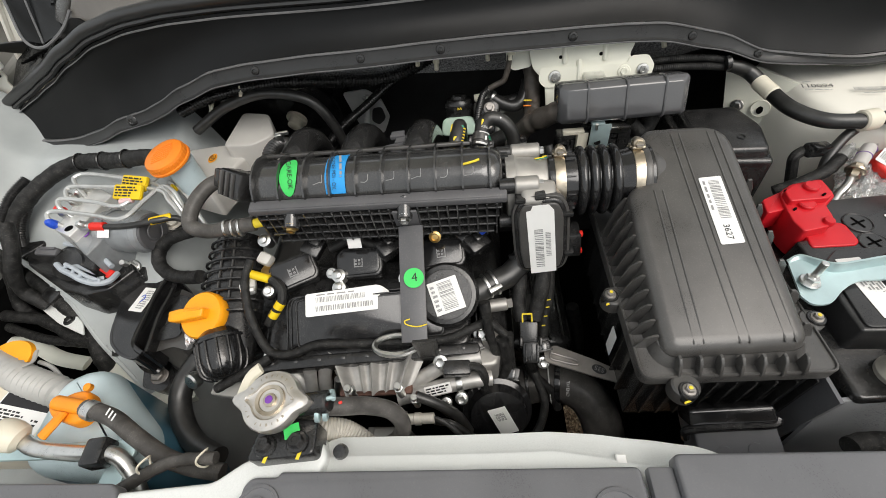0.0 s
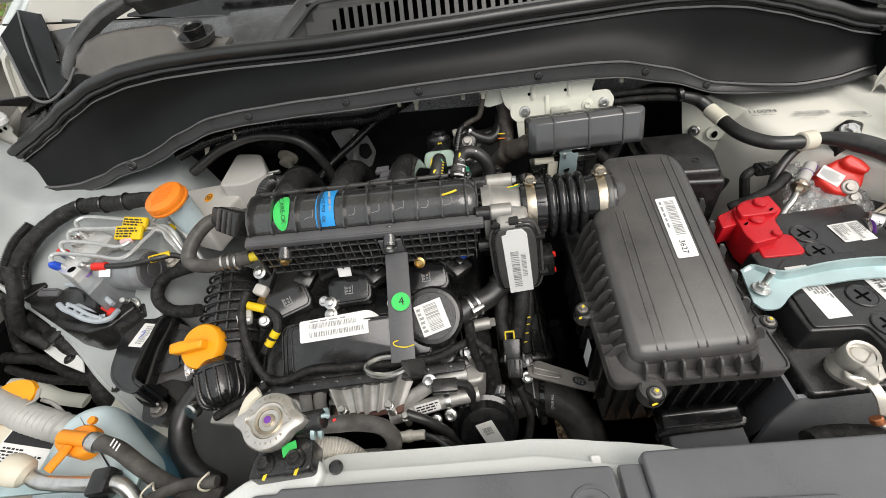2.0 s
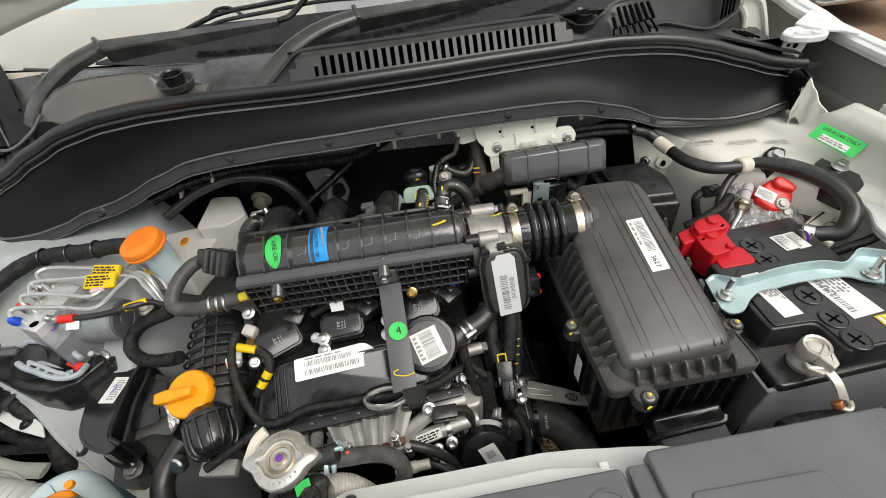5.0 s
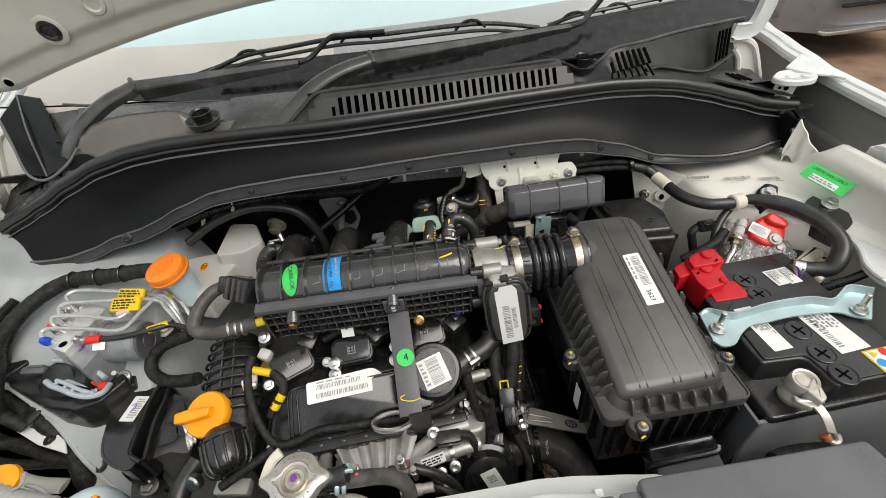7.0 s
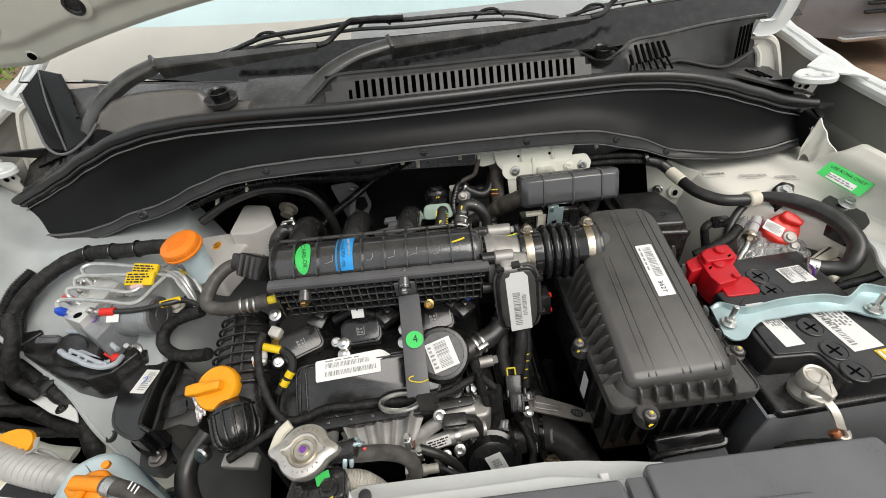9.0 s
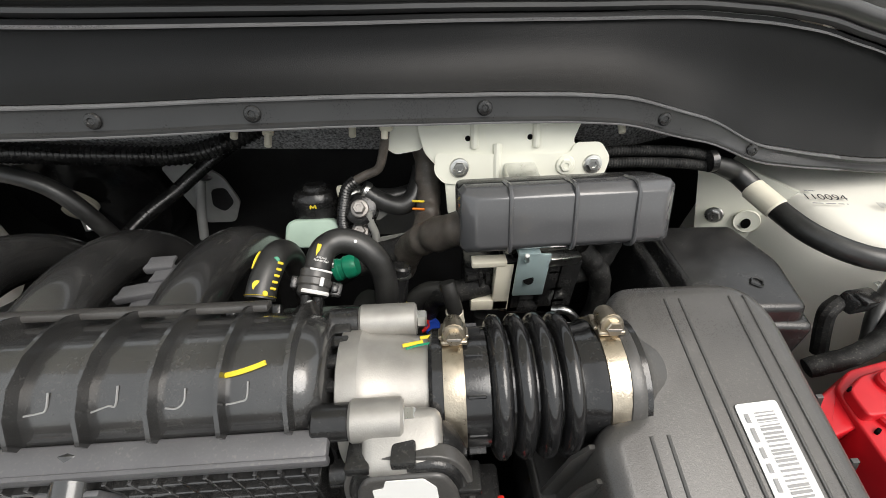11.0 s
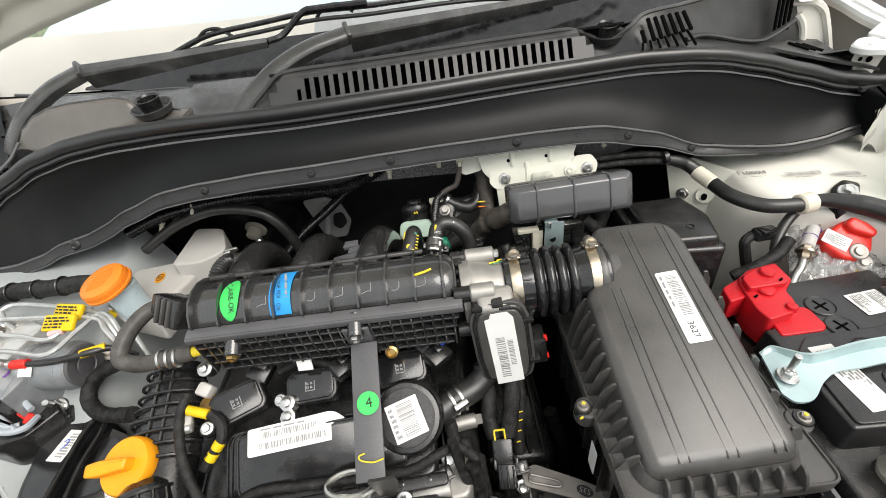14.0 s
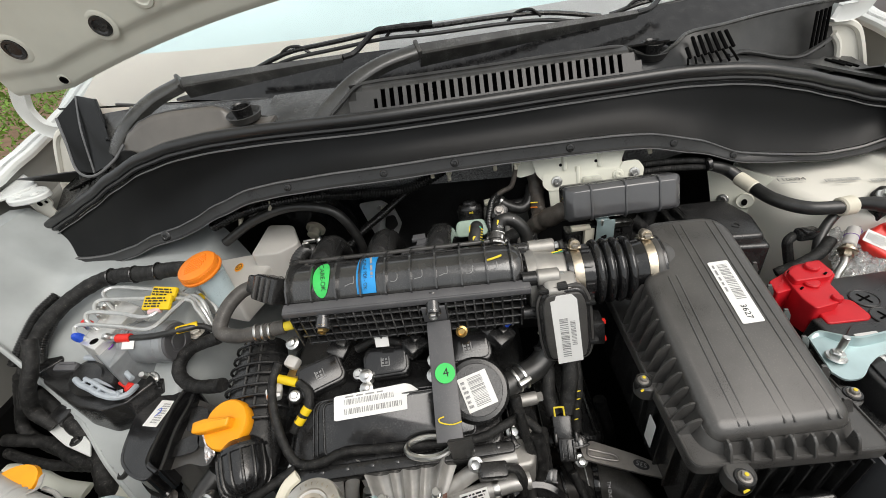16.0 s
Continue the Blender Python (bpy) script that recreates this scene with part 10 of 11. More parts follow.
for pts, r in (([(0.07, 0.53, 0.95), (0.085, 0.535, 0.92), (0.09, 0.54, 0.85)], 0.014), ([(0.148, 0.517, 0.974), (0.130, 0.522, 0.968), (0.116, 0.522, 0.95), (0.12, 0.52, 0.91), (0.12, 0.52, 0.84)], 0.010), ([(0.146, 0.500, 1.004), (0.150, 0.492, 0.990), (0.153, 0.490, 0.974), (0.154, 0.490, 0.930), (0.156, 0.490, 0.874)], 0.0070), ([(0.02, 0.50, 0.97), (0.035, 0.51, 0.93), (0.05, 0.52, 0.86)], 0.012)):
    hose("rubber_hose", pts, r, RUBBER, "black rubber hose dropping behind the engine", "hose", group="rear hoses")
bm = bmesh.new()
rod(bm, (0.1520, 0.490, 0.979), (0.1534, 0.490, 0.966), 0.0078, 18, edge=0.0006)
rod(bm, (0.1533, 0.490, 0.967), (0.1545, 0.490, 0.954), 0.0081, 18, edge=0.0006)
solid("hose_sleeve", bm, CREAM, "pale plastic sleeve on a thin hose", "sleeve")
# connector under the control unit
cn = thing("control_connector", "black multi-pin connector with cream lever", "connector", (0.22, 0.515, 0.96))
bm = bmesh.new()
box(bm, (0.0640, 0.0300, 0.0617), at(0.2304, 0.5270, 0.9770), 0.0020)
part("housing", bm, BLACK, cn)
bm = bmesh.new()
box(bm, (0.0511, 0.0120, 0.0061), at(0.2202, 0.5100, 1.0171), 0.0008)
part("rib", bm, BLACK, cn)
bm = bmesh.new()
box(bm, (0.0594, 0.0120, 0.0092), at(0.2306, 0.5100, 0.9584), 0.0008)
part("rib", bm, BLACK, cn)
bm = bmesh.new()
box(bm, (0.0106, 0.0120, 0.0628), at(0.1999, 0.5100, 0.9887), 0.0008)
part("rib", bm, BLACK, cn)
bm = bmesh.new()
box(bm, (0.0105, 0.0120, 0.0629), at(0.2070, 0.5100, 0.9883), 0.0008)
part("rib", bm, BLACK, cn)
bm = bmesh.new()
box(bm, (0.0153, 0.0120, 0.0636), at(0.2369, 0.5100, 0.9866), 0.0008)
part("rib", bm, BLACK, cn)
bm = bmesh.new()
box(bm, (0.0187, 0.0120, 0.0640), at(0.2509, 0.5100, 0.9859), 0.0008)
part("rib", bm, BLACK, cn)
bm = bmesh.new()
box(bm, (0.0112, 0.0120, 0.0038), at(0.2392, 0.5100, 1.0058), 0.0008)
part("rib", bm, BLACK, cn)
bm = bmesh.new()
box(bm, (0.0118, 0.0120, 0.0043), at(0.2437, 0.5100, 0.9854), 0.0008)
part("rib", bm, BLACK, cn)
bm = bmesh.new()
box(bm, (0.0123, 0.0120, 0.0046), at(0.2472, 0.5100, 0.9695), 0.0008)
part("rib", bm, BLACK, cn)
bm = bmesh.new()
box(bm, (0.0336, 0.0300, 0.0364), at(0.1797, 0.5270, 0.9842), 0.0020)
part("plug", bm, BLACK, cn)
bm = bmesh.new()
box(bm, (0.0032, 0.0080, 0.0239), at(0.1764, 0.5110, 0.9899), 0.0006)
part("rib", bm, BLACK, cn)
bm = bmesh.new()
box(bm, (0.0036, 0.0080, 0.0239), at(0.1822, 0.5110, 0.9896), 0.0006)
part("rib", bm, BLACK, cn)
bm = bmesh.new()
box(bm, (0.0102, 0.0080, 0.0028), at(0.1700, 0.5110, 0.9982), 0.0006)
part("rib", bm, BLACK, cn)
bm = bmesh.new()
box(bm, (0.0293, 0.0100, 0.0060), at(0.1814, 0.5080, 1.0185), 0.0010)
part("lever", bm, CREAM, cn)
bm = bmesh.new()
box(bm, (0.0337, 0.0100, 0.0126), at(0.1852, 0.5080, 0.9679), 0.0010)
part("lever", bm, CREAM, cn)
bm = bmesh.new()
box(bm, (0.0148, 0.0100, 0.0563), at(0.1947, 0.5080, 0.9898), 0.0010)
part("lever", bm, CREAM, cn)
bm = bmesh.new()
box(bm, (0.0267, 0.0030, 0.0473), at(0.2161, 0.4985, 1.0096), 0.0010)
box(bm, (0.0183, 0.0300, 0.0037), at(0.2116, 0.5120, 1.0334), 0.0010)
tab = part("steel_tab", bm, ZINC, cn, "bright zinc plated tab")
bm = bmesh.new()
lathe(bm, [(0.0045, 0), (0.0045, 0.0008), (0.002, 0.001)], along((0.214, 0.497, 1.006), (0.211, 0.490, 1.014))[0], 14)
part("slot", bm, DARK, tab)
bm = bmesh.new()
rod(bm, (0.210, 0.497, 1.027), (0.207, 0.490, 1.040), 0.002, 8)
part("pin", bm, STEEL, tab)
hose("wiring_harness", [(0.250, 0.53, 0.985), (0.272, 0.525, 0.985), (0.290, 0.53, 0.998), (0.300, 0.54, 1.03)], 0.0115, TAPE, "black taped loom behind the control unit", "wiring harness", lumps=0.15)
hose("wiring_harness", [(0.262, 0.52, 1.02), (0.285, 0.515, 0.99), (0.29, 0.51, 0.95), (0.275, 0.50, 0.90)], 0.0095, TAPE, "black taped loom below the control unit", "wiring harness", lumps=0.15)
bm = bmesh.new()
box(bm, (0.030, 0.09, 0.02), at(0.22, 0.575, 1.05, 0), 0.003)
part("arm", bm, STEEL, ecu)
bm = bmesh.new()
box(bm, (0.030, 0.010, 0.010), at(*(0.242, 0.505, 1.022), 10, 10, 15), 0.001)
part("foil_flag", bm, STEEL, ecu)
for pts, r, mt in (([(0.243, 0.500, 0.961), (0.257, 0.495, 0.963), (0.277, 0.490, 0.937)], 0.004, STEEL), ([(0.182, 0.520, 0.936), (0.179, 0.520, 0.896), (0.179, 0.520, 0.836)], 0.007, RUBBER), ([(0.125, 0.560, 0.884), (0.156, 0.540, 0.918), (0.182, 0.530, 0.959)], 0.011, TAPE), ([(0.103, 0.550, 0.924), (0.096, 0.545, 0.889), (0.091, 0.540, 0.850)], 0.010, BLACK)):
    hose("thin_line", pts, r, mt, "thin dark line behind the engine", "hose", group="rear hoses")
# looms along the bulkhead on the other side
hose("ribbed_conduit", [(-0.44, 0.60, 1.045), (-0.38, 0.615, 1.06), (-0.28, 0.625, 1.068), (-0.18, 0.63, 1.06), (-0.10, 0.635, 1.055), (-0.055, 0.642, 1.064), (-0.02, 0.655, 1.075)], 0.009, BLACK, "ribbed black conduit under the cowl", "conduit", ribs=(0.005, 0.002), n=6)
hose("rubber_hose", [(-0.43, 0.60, 1.01), (-0.36, 0.61, 1.045), (-0.29, 0.615, 1.058), (-0.225, 0.615, 1.040), (-0.197, 0.615, 0.99), (-0.19, 0.62, 0.93)], 0.0085, RUBBER, "long black rubber hose arching under the cowl", "hose")
hose("ribbed_conduit", [(-0.064, 0.69, 1.045), (-0.110, 0.69, 1.014), (-0.155, 0.69, 0.980), (-0.21, 0.685, 0.943), (-0.26, 0.67, 0.90), (-0.30, 0.64, 0.86)], 0.0075, BLACK, "ribbed black conduit crossing the bulkhead", "conduit", ribs=(0.005, 0.002), n=6)
hose("ribbed_conduit", [(-0.255, 0.455, 1.0), (-0.258, 0.48, 1.025), (-0.252, 0.51, 1.03), (-0.24, 0.53, 1.015)], 0.0105, RUBBER, "ribbed black hose beside the manifold", "hose", ribs=(0.004, 0.0018), n=6)
bm = bmesh.new()
box(bm, (0.010, 0.004, 0.026), at(-0.245, 0.512, 1.035, 15, 0, 10), 0.001)
box(bm, (0.018, 0.004, 0.006), at(-0.238, 0.512, 1.048, 15, 0, 10), 0.001)
solid("wire_clip", bm, STEEL, "bright steel wire clip on the hose", "clip")
boo = thing("brake_booster", "black brake booster drum with white vacuum sensor", "brake booster", (-0.33, 0.78, 0.80))
bm = bmesh.new()
lathe(bm, [(0.05, 0), (0.10, 0.02), (0.115, 0.05), (0.118, 0.075), (0.10, 0.09)], along((-0.34, 0.768, 0.90), (-0.34, 0.868, 0.91))[0], 36)
part("drum", bm, SHINY, boo)
bm = bmesh.new()
lathe(bm, [(0.021, 0), (0.021, 0.006), (0.013, 0.007), (0.013, 0.022), (0.010, 0.024)], along((-0.322, 0.752, 0.930), (-0.328, 0.722, 0.920))[0], 24)
part("vacuum_sensor", bm, CREAM, boo)
bm = bmesh.new()
rod(bm, (-0.322, 0.742, 0.915), (-0.316, 0.73, 0.895), 0.007, 10)
part("stem", bm, STEEL, boo)
GALV = material("galvanised_sheet", (0.55, 0.56, 0.55), 0.42, metal=0.15, vary=0.12, scale=30, bump=0.08)
bpl = thing("bulkhead_plate", "bright steel plate with upright bolt on the bulkhead", "plate", (-0.18, 0.79, 0.83))
bm = bmesh.new()
loft(bm, [[(x, 0.792 + dy - 0.1 * (z - 0.91), z) for x, z in fillet([(-0.226, 0.956), (-0.176, 0.960), (-0.150, 0.936), (-0.140, 0.890), (-0.160, 0.850), (-0.205, 0.850)], 0.008)] for dy in (0, 0.004)])
part("plate", bm, GALV, bpl)
bm = bmesh.new()
loft(bm, [[(x, 0.788 + dy - 0.1 * (z - 0.91), z) for x, z in fillet([(-0.172, 0.916), (-0.152, 0.918), (-0.148, 0.890), (-0.166, 0.874), (-0.180, 0.886)], 0.007)] for dy in (0, 0.003)])
part("cut_out", bm, BULK, bpl)
bm = bmesh.new()
tube(bm, [(-0.171, 0.780, 0.950), (-0.177, 0.772, 0.925), (-0.186, 0.765, 0.89), (-0.195, 0.76, 0.85)], 0.0065, 14, 5)
part("bolt", bm, GALV, bpl)
bm = bmesh.new()
lathe(bm, [(0.013, 0), (0.0135, 0.002), (0.009, 0.004), (0.0088, 0.008), (0.004, 0.009)], along((-0.173, 0.778, 0.942), (-0.170, 0.781, 0.952))[0], 14)
part("nut", bm, STEEL, bpl)
bm = bmesh.new()
slab(bm, fillet([(-0.05, -0.03), (0.06, -0.03), (0.05, 0.03), (-0.04, 0.03)], 0.01), 0, 0.003, 0.001, frame_of((0.08, 0.70, 0.93), (1, 0, 0), (0, 0.25, 0.95)))
solid("bulkhead_plate", bm, PRIMER, "pale grey steel plate on the bulkhead", "plate")

# ---- behind the filter box ----
bb = thing("fuse_box", "black plastic fuse box behind the filter box", "fuse box", (0.39, 0.46, 0.85))
bm = bmesh.new()
slab(bm, fillet([(0.316, 0.44), (0.425, 0.43), (0.440, 0.50), (0.425, 0.560), (0.318, 0.565)], 0.010), 0.80, 1.005, 0.006, taper=0.004)
part("box", bm, BLACK, bb)
bm = bmesh.new()
slab(bm, fillet([(0.330, 0.445), (0.418, 0.440), (0.430, 0.495), (0.415, 0.548), (0.330, 0.550)], 0.010), 1.003, 1.018, 0.006, taper=0.003)
part("lid", bm, BLACK, bb)
bm = bmesh.new()
tube(bm, [(0.385, 0.470, 1.0188), (0.391, 0.466, 1.0188), (0.395, 0.471, 1.0188), (0.390, 0.476, 1.0188), (0.385, 0.470, 1.0188)], 0.0008, 5, 3)
part("moulded_ring", bm, BLACK, bb)
hose("refrigerant_hose", [(0.405, 0.603, 1.050), (0.430, 0.604, 1.043), (0.449, 0.602, 1.034), (0.466, 0.576, 1.022), (0.475, 0.525, 1.020), (0.501, 0.492, 1.020), (0.541, 0.481, 1.022)], lambda t: 0.0072 + 0.0026 * min(1, t * 5), RUBBER, "black rubber hose with beige tape on the tower", "hose", seg=18)
for dz, dy in ((0.0052, 0.003), (-0.0048, -0.002)):
    hose("braided_tube", [(0.27, 0.612 + dy, 1.050 + dz), (0.33, 0.606 + dy, 1.056 + dz), (0.385, 0.602 + dy, 1.055 + dz), (0.418, 0.603 + dy, 1.047 + dz * 0.6), (0.445, 0.603, 1.036)], 0.0050, TAPE, "thin black braided tube behind the control unit", "tube", ribs=(0.0026, 0.0005), seg=14, group="braided tubes")
bm = bmesh.new()
rod(bm, (0.459, 0.591, 1.026), (0.468, 0.560, 1.021), 0.0110, 20)
solid("tape_wrap", bm, CREAM, "beige cloth tape round the tower hose", "tape")
bm = bmesh.new()
lathe(bm, [(0.007, 0), (0.011, 0.002), (0.011, 0.008), (0.007, 0.010)], at(0.405, 0.600, 1.052, 0, 80, 0), 18)
solid("tube_clip", bm, BLACK, "black clip that joins the braided tubes", "clip")
bm = bmesh.new()
rod(bm, (0.537, 0.482, 1.022), (0.558, 0.485, 1.022), 0.0138, 18)
solid("hose_end_sleeve", bm, CREAM, "beige end sleeve of the thick hose", "sleeve")
bm = bmesh.new()
lathe(bm, [(0.014, 0), (0.012, 0.006), (0.006, 0.012), (0.006, 0.02)], at(0.582, 0.555, 0.945), 14)
solid("hose_stud_clip", bm, BLACK, "black push clip under the thick hose", "clip")
h = hose("refrigerant_hose", [(0.501, 0.445, 0.965), (0.513, 0.465, 0.985), (0.537, 0.483, 1.005), (0.564, 0.489, 1.020), (0.597, 0.468, 1.024), (0.624, 0.438, 1.022), (0.640, 0.402, 1.016), (0.643, 0.370, 1.003), (0.631, 0.352, 0.988), (0.619, 0.348, 0.975), (0.603, 0.354, 0.970), (0.585, 0.362, 0.968)], lambda t: 0.0065 + 0.006 * min(1, max(0, (t - 0.25) * 8)), RUBBER, "looped black refrigerant hose over the battery", "hose", seg=16)
bm = bmesh.new()
rod(bm, (0.592, 0.359, 0.968), (0.578, 0.369, 0.968), 0.0135, 18)
part("crimp_sleeve", bm, STEEL, h, "crimped steel hose end")
for k, px in enumerate(((0.567, 0.354, 0.982), (0.570, 0.351, 0.982))):
    band(h, Vector(px) - Vector((0, 0, 0.014)), (0.95, -0.2, 0), 0.0142, 0.002, PURPLE if k else STEEL, "crimp_ring")
for nm, ol in (("foam_strip", [(0.583, 0.376), (0.595, 0.363), (0.648, 0.385), (0.673, 0.416), (0.639, 0.407)]), ("foam_strip", [(0.594, 0.355), (0.601, 0.335), (0.636, 0.351), (0.649, 0.367), (0.636, 0.381)])):
    bm = bmesh.new()
    z = 0.968 if ol[0][0] < 0.6 else 0.978
    slab(bm, fillet(ol, 0.006), z - 0.012, z, 0.004)
    solid(nm, bm, CREAM, "folded cream foam strip under the hose", "foam", group="foam strips")
acu = thing("pressure_unit", "silver pressure unit wrapped in clear film with red cap", "pressure unit", (0.56, 0.45, 0.90))
bm = bmesh.new()
lathe(bm, [(0.03, 0), (0.034, 0.004), (0.034, 0.03), (0.026, 0.045), (0.014, 0.05)], at(*(0.627, 0.526, 0.925)), 24)
part("housing", bm, ALU, acu)
bm = bmesh.new()
rod(bm, (0.548, 0.457, 1.000), (0.526, 0.433, 0.990), 0.0078, 18)
part("valve_stem", bm, MILK, acu)
for q in ((0.547, 0.455, 0.998), (0.537, 0.445, 0.995)):
    band(acu, q, Vector((0.526, 0.433, 0.990)) - Vector((0.554, 0.463, 1.000)), 0.0081, 0.002, PURPLE, "stripe")
bm = bmesh.new()
rod(bm, (0.528, 0.435, 0.990), (0.516, 0.420, 0.982), 0.0075, 6)
lathe(bm, [(0.009, 0), (0.011, 0.001), (0.011, 0.004), (0.009, 0.005)], along((0.523, 0.429, 0.988), (0.516, 0.420, 0.982))[0], 18)
part("fitting", bm, CLAMP, acu)
bm = bmesh.new()
tube(bm, [(0.518, 0.423, 0.982), (0.508, 0.411, 0.978), (0.498, 0.403, 0.972), (0.485, 0.390, 0.968)], 0.0048, 12, 6)
part("pipe", bm, STEEL, acu)
RF = frame_of((0.5793, 0.4359, 0.9920), (1, -0.12, 0.05), (0.1, 0.80, 0.58))
bm = bmesh.new()
slab(bm, fillet([(-0.0284, 0.0044), (-0.0269, -0.0076), (-0.0121, -0.0245), (0.0037, -0.0296), (0.0237, -0.0177), (0.0303, 0.0014), (0.0238, 0.0158), (0.0094, 0.0272), (-0.0040, 0.0223)], 0.004), -0.030, 0.0, 0.005, RF)
rc = part("red_cap", bm, REDCAP, acu, "bright red plastic cap with label")
bm = bmesh.new()
slab(bm, fillet([(-0.0011, 0.0200), (0.0033, 0.0096), (0.0252, -0.0021), (0.0322, 0.0052), (0.0243, 0.0178), (0.0096, 0.0282)], 0.004), -0.004, 0.008, 0.004, RF)
part("shoulder", bm, REDCAP, rc)
LR = RF @ at(*(-0.0129, 0.0001), 0.0002, 0, 0, -38)
lab = sticker("label", rc, LR, 0.030, 0.019, PAPER, 0.001)
print_lines(lab, LR, 0.004, 0, 0.018, 0.014, 5, FAINT, 3)
bars(lab, LR, -0.009, 0, 0.008, 0.010, 6, FAINT, 2)
bm = bmesh.new()
lathe(bm, [(0.0105, -0.002), (0.011, 0.001), (0.0095, 0.002), (0.006, 0.0015), (0.0055, 0.004), (0.002, 0.0045)], RF @ at(*(0.0076, -0.0173), 0.0), 22)
part("screw", bm, DARKALU, rc)
bm = bmesh.new()
lathe(bm, [(0.012, -0.006), (0.0125, -0.002), (0.0095, 0.0), (0.005, -0.001), (0.0045, 0.002)], RF @ at(*(0.0172, -0.0297), -0.010), 22)
part("port", bm, ALU, rc)
FM = [Vector(p) for p in ((0.552, 0.515, 0.978), (0.663, 0.532, 0.978), (0.616, 0.396, 0.955), (0.494, 0.395, 0.955))]
bm = bmesh.new()
quad_sheet(bm, lambda u, v: FM[0].lerp(FM[1], u).lerp(FM[3].lerp(FM[2], u), v) + Vector((0, 0, 0.016 * math.sin(math.pi * u) * math.sin(math.pi * v) + 0.011 * noise.noise((u * 9, v * 9, 2.0)) + 0.007 * abs(noise.noise((u * 22, v * 22, 5.0))))), spread(0, 1, 36), spread(0, 1, 36), 0.0006)
part("clear_wrap", bm, CLEAR, acu, smooth=12)
bm = bmesh.new()
slab(bm, fillet([(0.518, 0.424), (0.524, 0.393), (0.604, 0.388), (0.634, 0.438), (0.569, 0.458)], 0.006), 0.93, 0.950, 0.003)
part("base", bm, ALU, acu)
bm = bmesh.new()
slab(bm, fillet([(0.505, 0.410), (0.514, 0.393), (0.536, 0.398), (0.527, 0.415)], 0.003), 0.948, 0.956, 0.002)
part("lug_plate", bm, STEEL, acu)
bm = bmesh.new()
lathe(bm, [(0.010, 0), (0.0115, 0.004), (0.010, 0.010), (0.005, 0.011)], at(*(0.578, 0.406, 0.950)), 6)
part("brass_nut", bm, BRASS, acu)
for p, r in (((0.538, 0.429, 0.955), 0.007), ((0.561, 0.435, 0.955), 0.006), ((0.594, 0.400, 0.955), 0.006), ((0.523, 0.417, 0.955), 0.005)):
    bolt("nut", acu, p, (0.1, -0.3, 1), r, STEEL, 0.008)
cc = thing("sensor_connector", "black sensor connector beside the tower wall", "connector", (0.47, 0.465, 0.97))
bm = bmesh.new()
box(bm, (0.034, 0.016, 0.016), at(*(0.496, 0.470, 0.990), 0, 8, 12), 0.003)
box(bm, (0.016, 0.012, 0.005), at(*(0.491, 0.464, 0.999), 0, 8, 12), 0.001)
part("plug", bm, BLACK, cc)
bm = bmesh.new()
tube(bm, [(0.482, 0.472, 0.988), (0.471, 0.467, 0.982), (0.474, 0.463, 0.965), (0.479, 0.454, 0.940)], 0.0068, 10, 6)
part("lead", bm, TAPE, cc)
hose("wiring_harness", [(0.44, 0.43, 0.955), (0.47, 0.43, 0.97), (0.50, 0.44, 0.98), (0.52, 0.455, 0.985)], 0.008, TAPE, "black taped lead to the red cover", "wiring harness", lumps=0.1)

# ---- strut tower details ----


def TW(x, y):
    """A frame on the tower's shelf."""
    return frame_of((x, y, curve_at(x, (0.53, 0.60, 0.66), (1.008, 1.0155, 1.018)) - 0.006 * (0.70 - y) / 0.62 + 0.0030), (1, -0.22, 0.06), (0.22, 1, 0))



tower = thing("tower_labels", "printed white labels on the strut tower", "label", (0.6, 0.565, 1.01))
words(tower, "110094", TW(0.545, 0.589), 0.0145, squeeze=0.95)
print_lines(tower, TW(0.540, 0.602), 0, 0, 0.014, 0.004, 1, FAINT)
print_lines(tower, TW(0.548, 0.577), 0, 0, 0.044, 0.003, 1, FAINT)
for x, y, w in ((0.602, 0.5595, 0.045), (0.662, 0.540, 0.058)):
    bars(tower, TW(x, y), 0, 0.002, w, 0.010, 26, FAINT, int(x * 100))
    print_lines(tower, TW(x, y - 0.0085), 0, 0, w * 0.7, 0.003, 1, FAINT)
for ol, b in (([(0.593, 0.494), (0.594, 0.472), (0.627, 0.487), (0.658, 0.524), (0.644, 0.539), (0.614, 0.521)], (0.621, 0.502, 1.014)),
              ([(0.644, 0.448), (0.668, 0.470), (0.698, 0.484), (0.716, 0.471), (0.709, 0.450), (0.682, 0.403), (0.655, 0.386), (0.646, 0.415)], (0.688, 0.451, 1.014))):
    tb2 = thing("tower_bracket", "black bracket with bright bolt on the tower", "bracket", (b[0], b[1], 0.99), group="tower brackets")
    bm = bmesh.new()
    slab(bm, fillet([(x - 0.009, y - 0.007) for x, y in ol], 0.008), 0.985, 1.0200, 0.003)
    part("plate", bm, BLACK, tb2)
    bolt("bolt", tb2, (b[0] - 0.009, b[1] - 0.007, 1.0225), (0, -0.25, 1), 0.0088, STEEL, 0.009)
# black slab added for the shade of the opening behind the pressure unit
bm = bmesh.new()
slab(bm, fillet([(0.612, 0.443), (0.604, 0.397), (0.645, 0.361), (0.700, 0.402), (0.680, 0.455)], 0.01), 0.92, 0.955, 0.003)
solid("dark_opening_slab", bm, BLACK, "black slab for the dark opening below the hose loop", "gusset")
# wall of the tower beside the fuse box, with its bolt and hole
bm = bmesh.new()
TWW = [(0.447, 0.658, 1.012), (0.482, 0.638, 1.022), (0.540, 0.598, 1.005), (0.590, 0.560, 0.960), (0.600, 0.535, 0.880), (0.515, 0.568, 0.862), (0.468, 0.614, 0.880)]
rim = [Vector(p) for p in TWW]
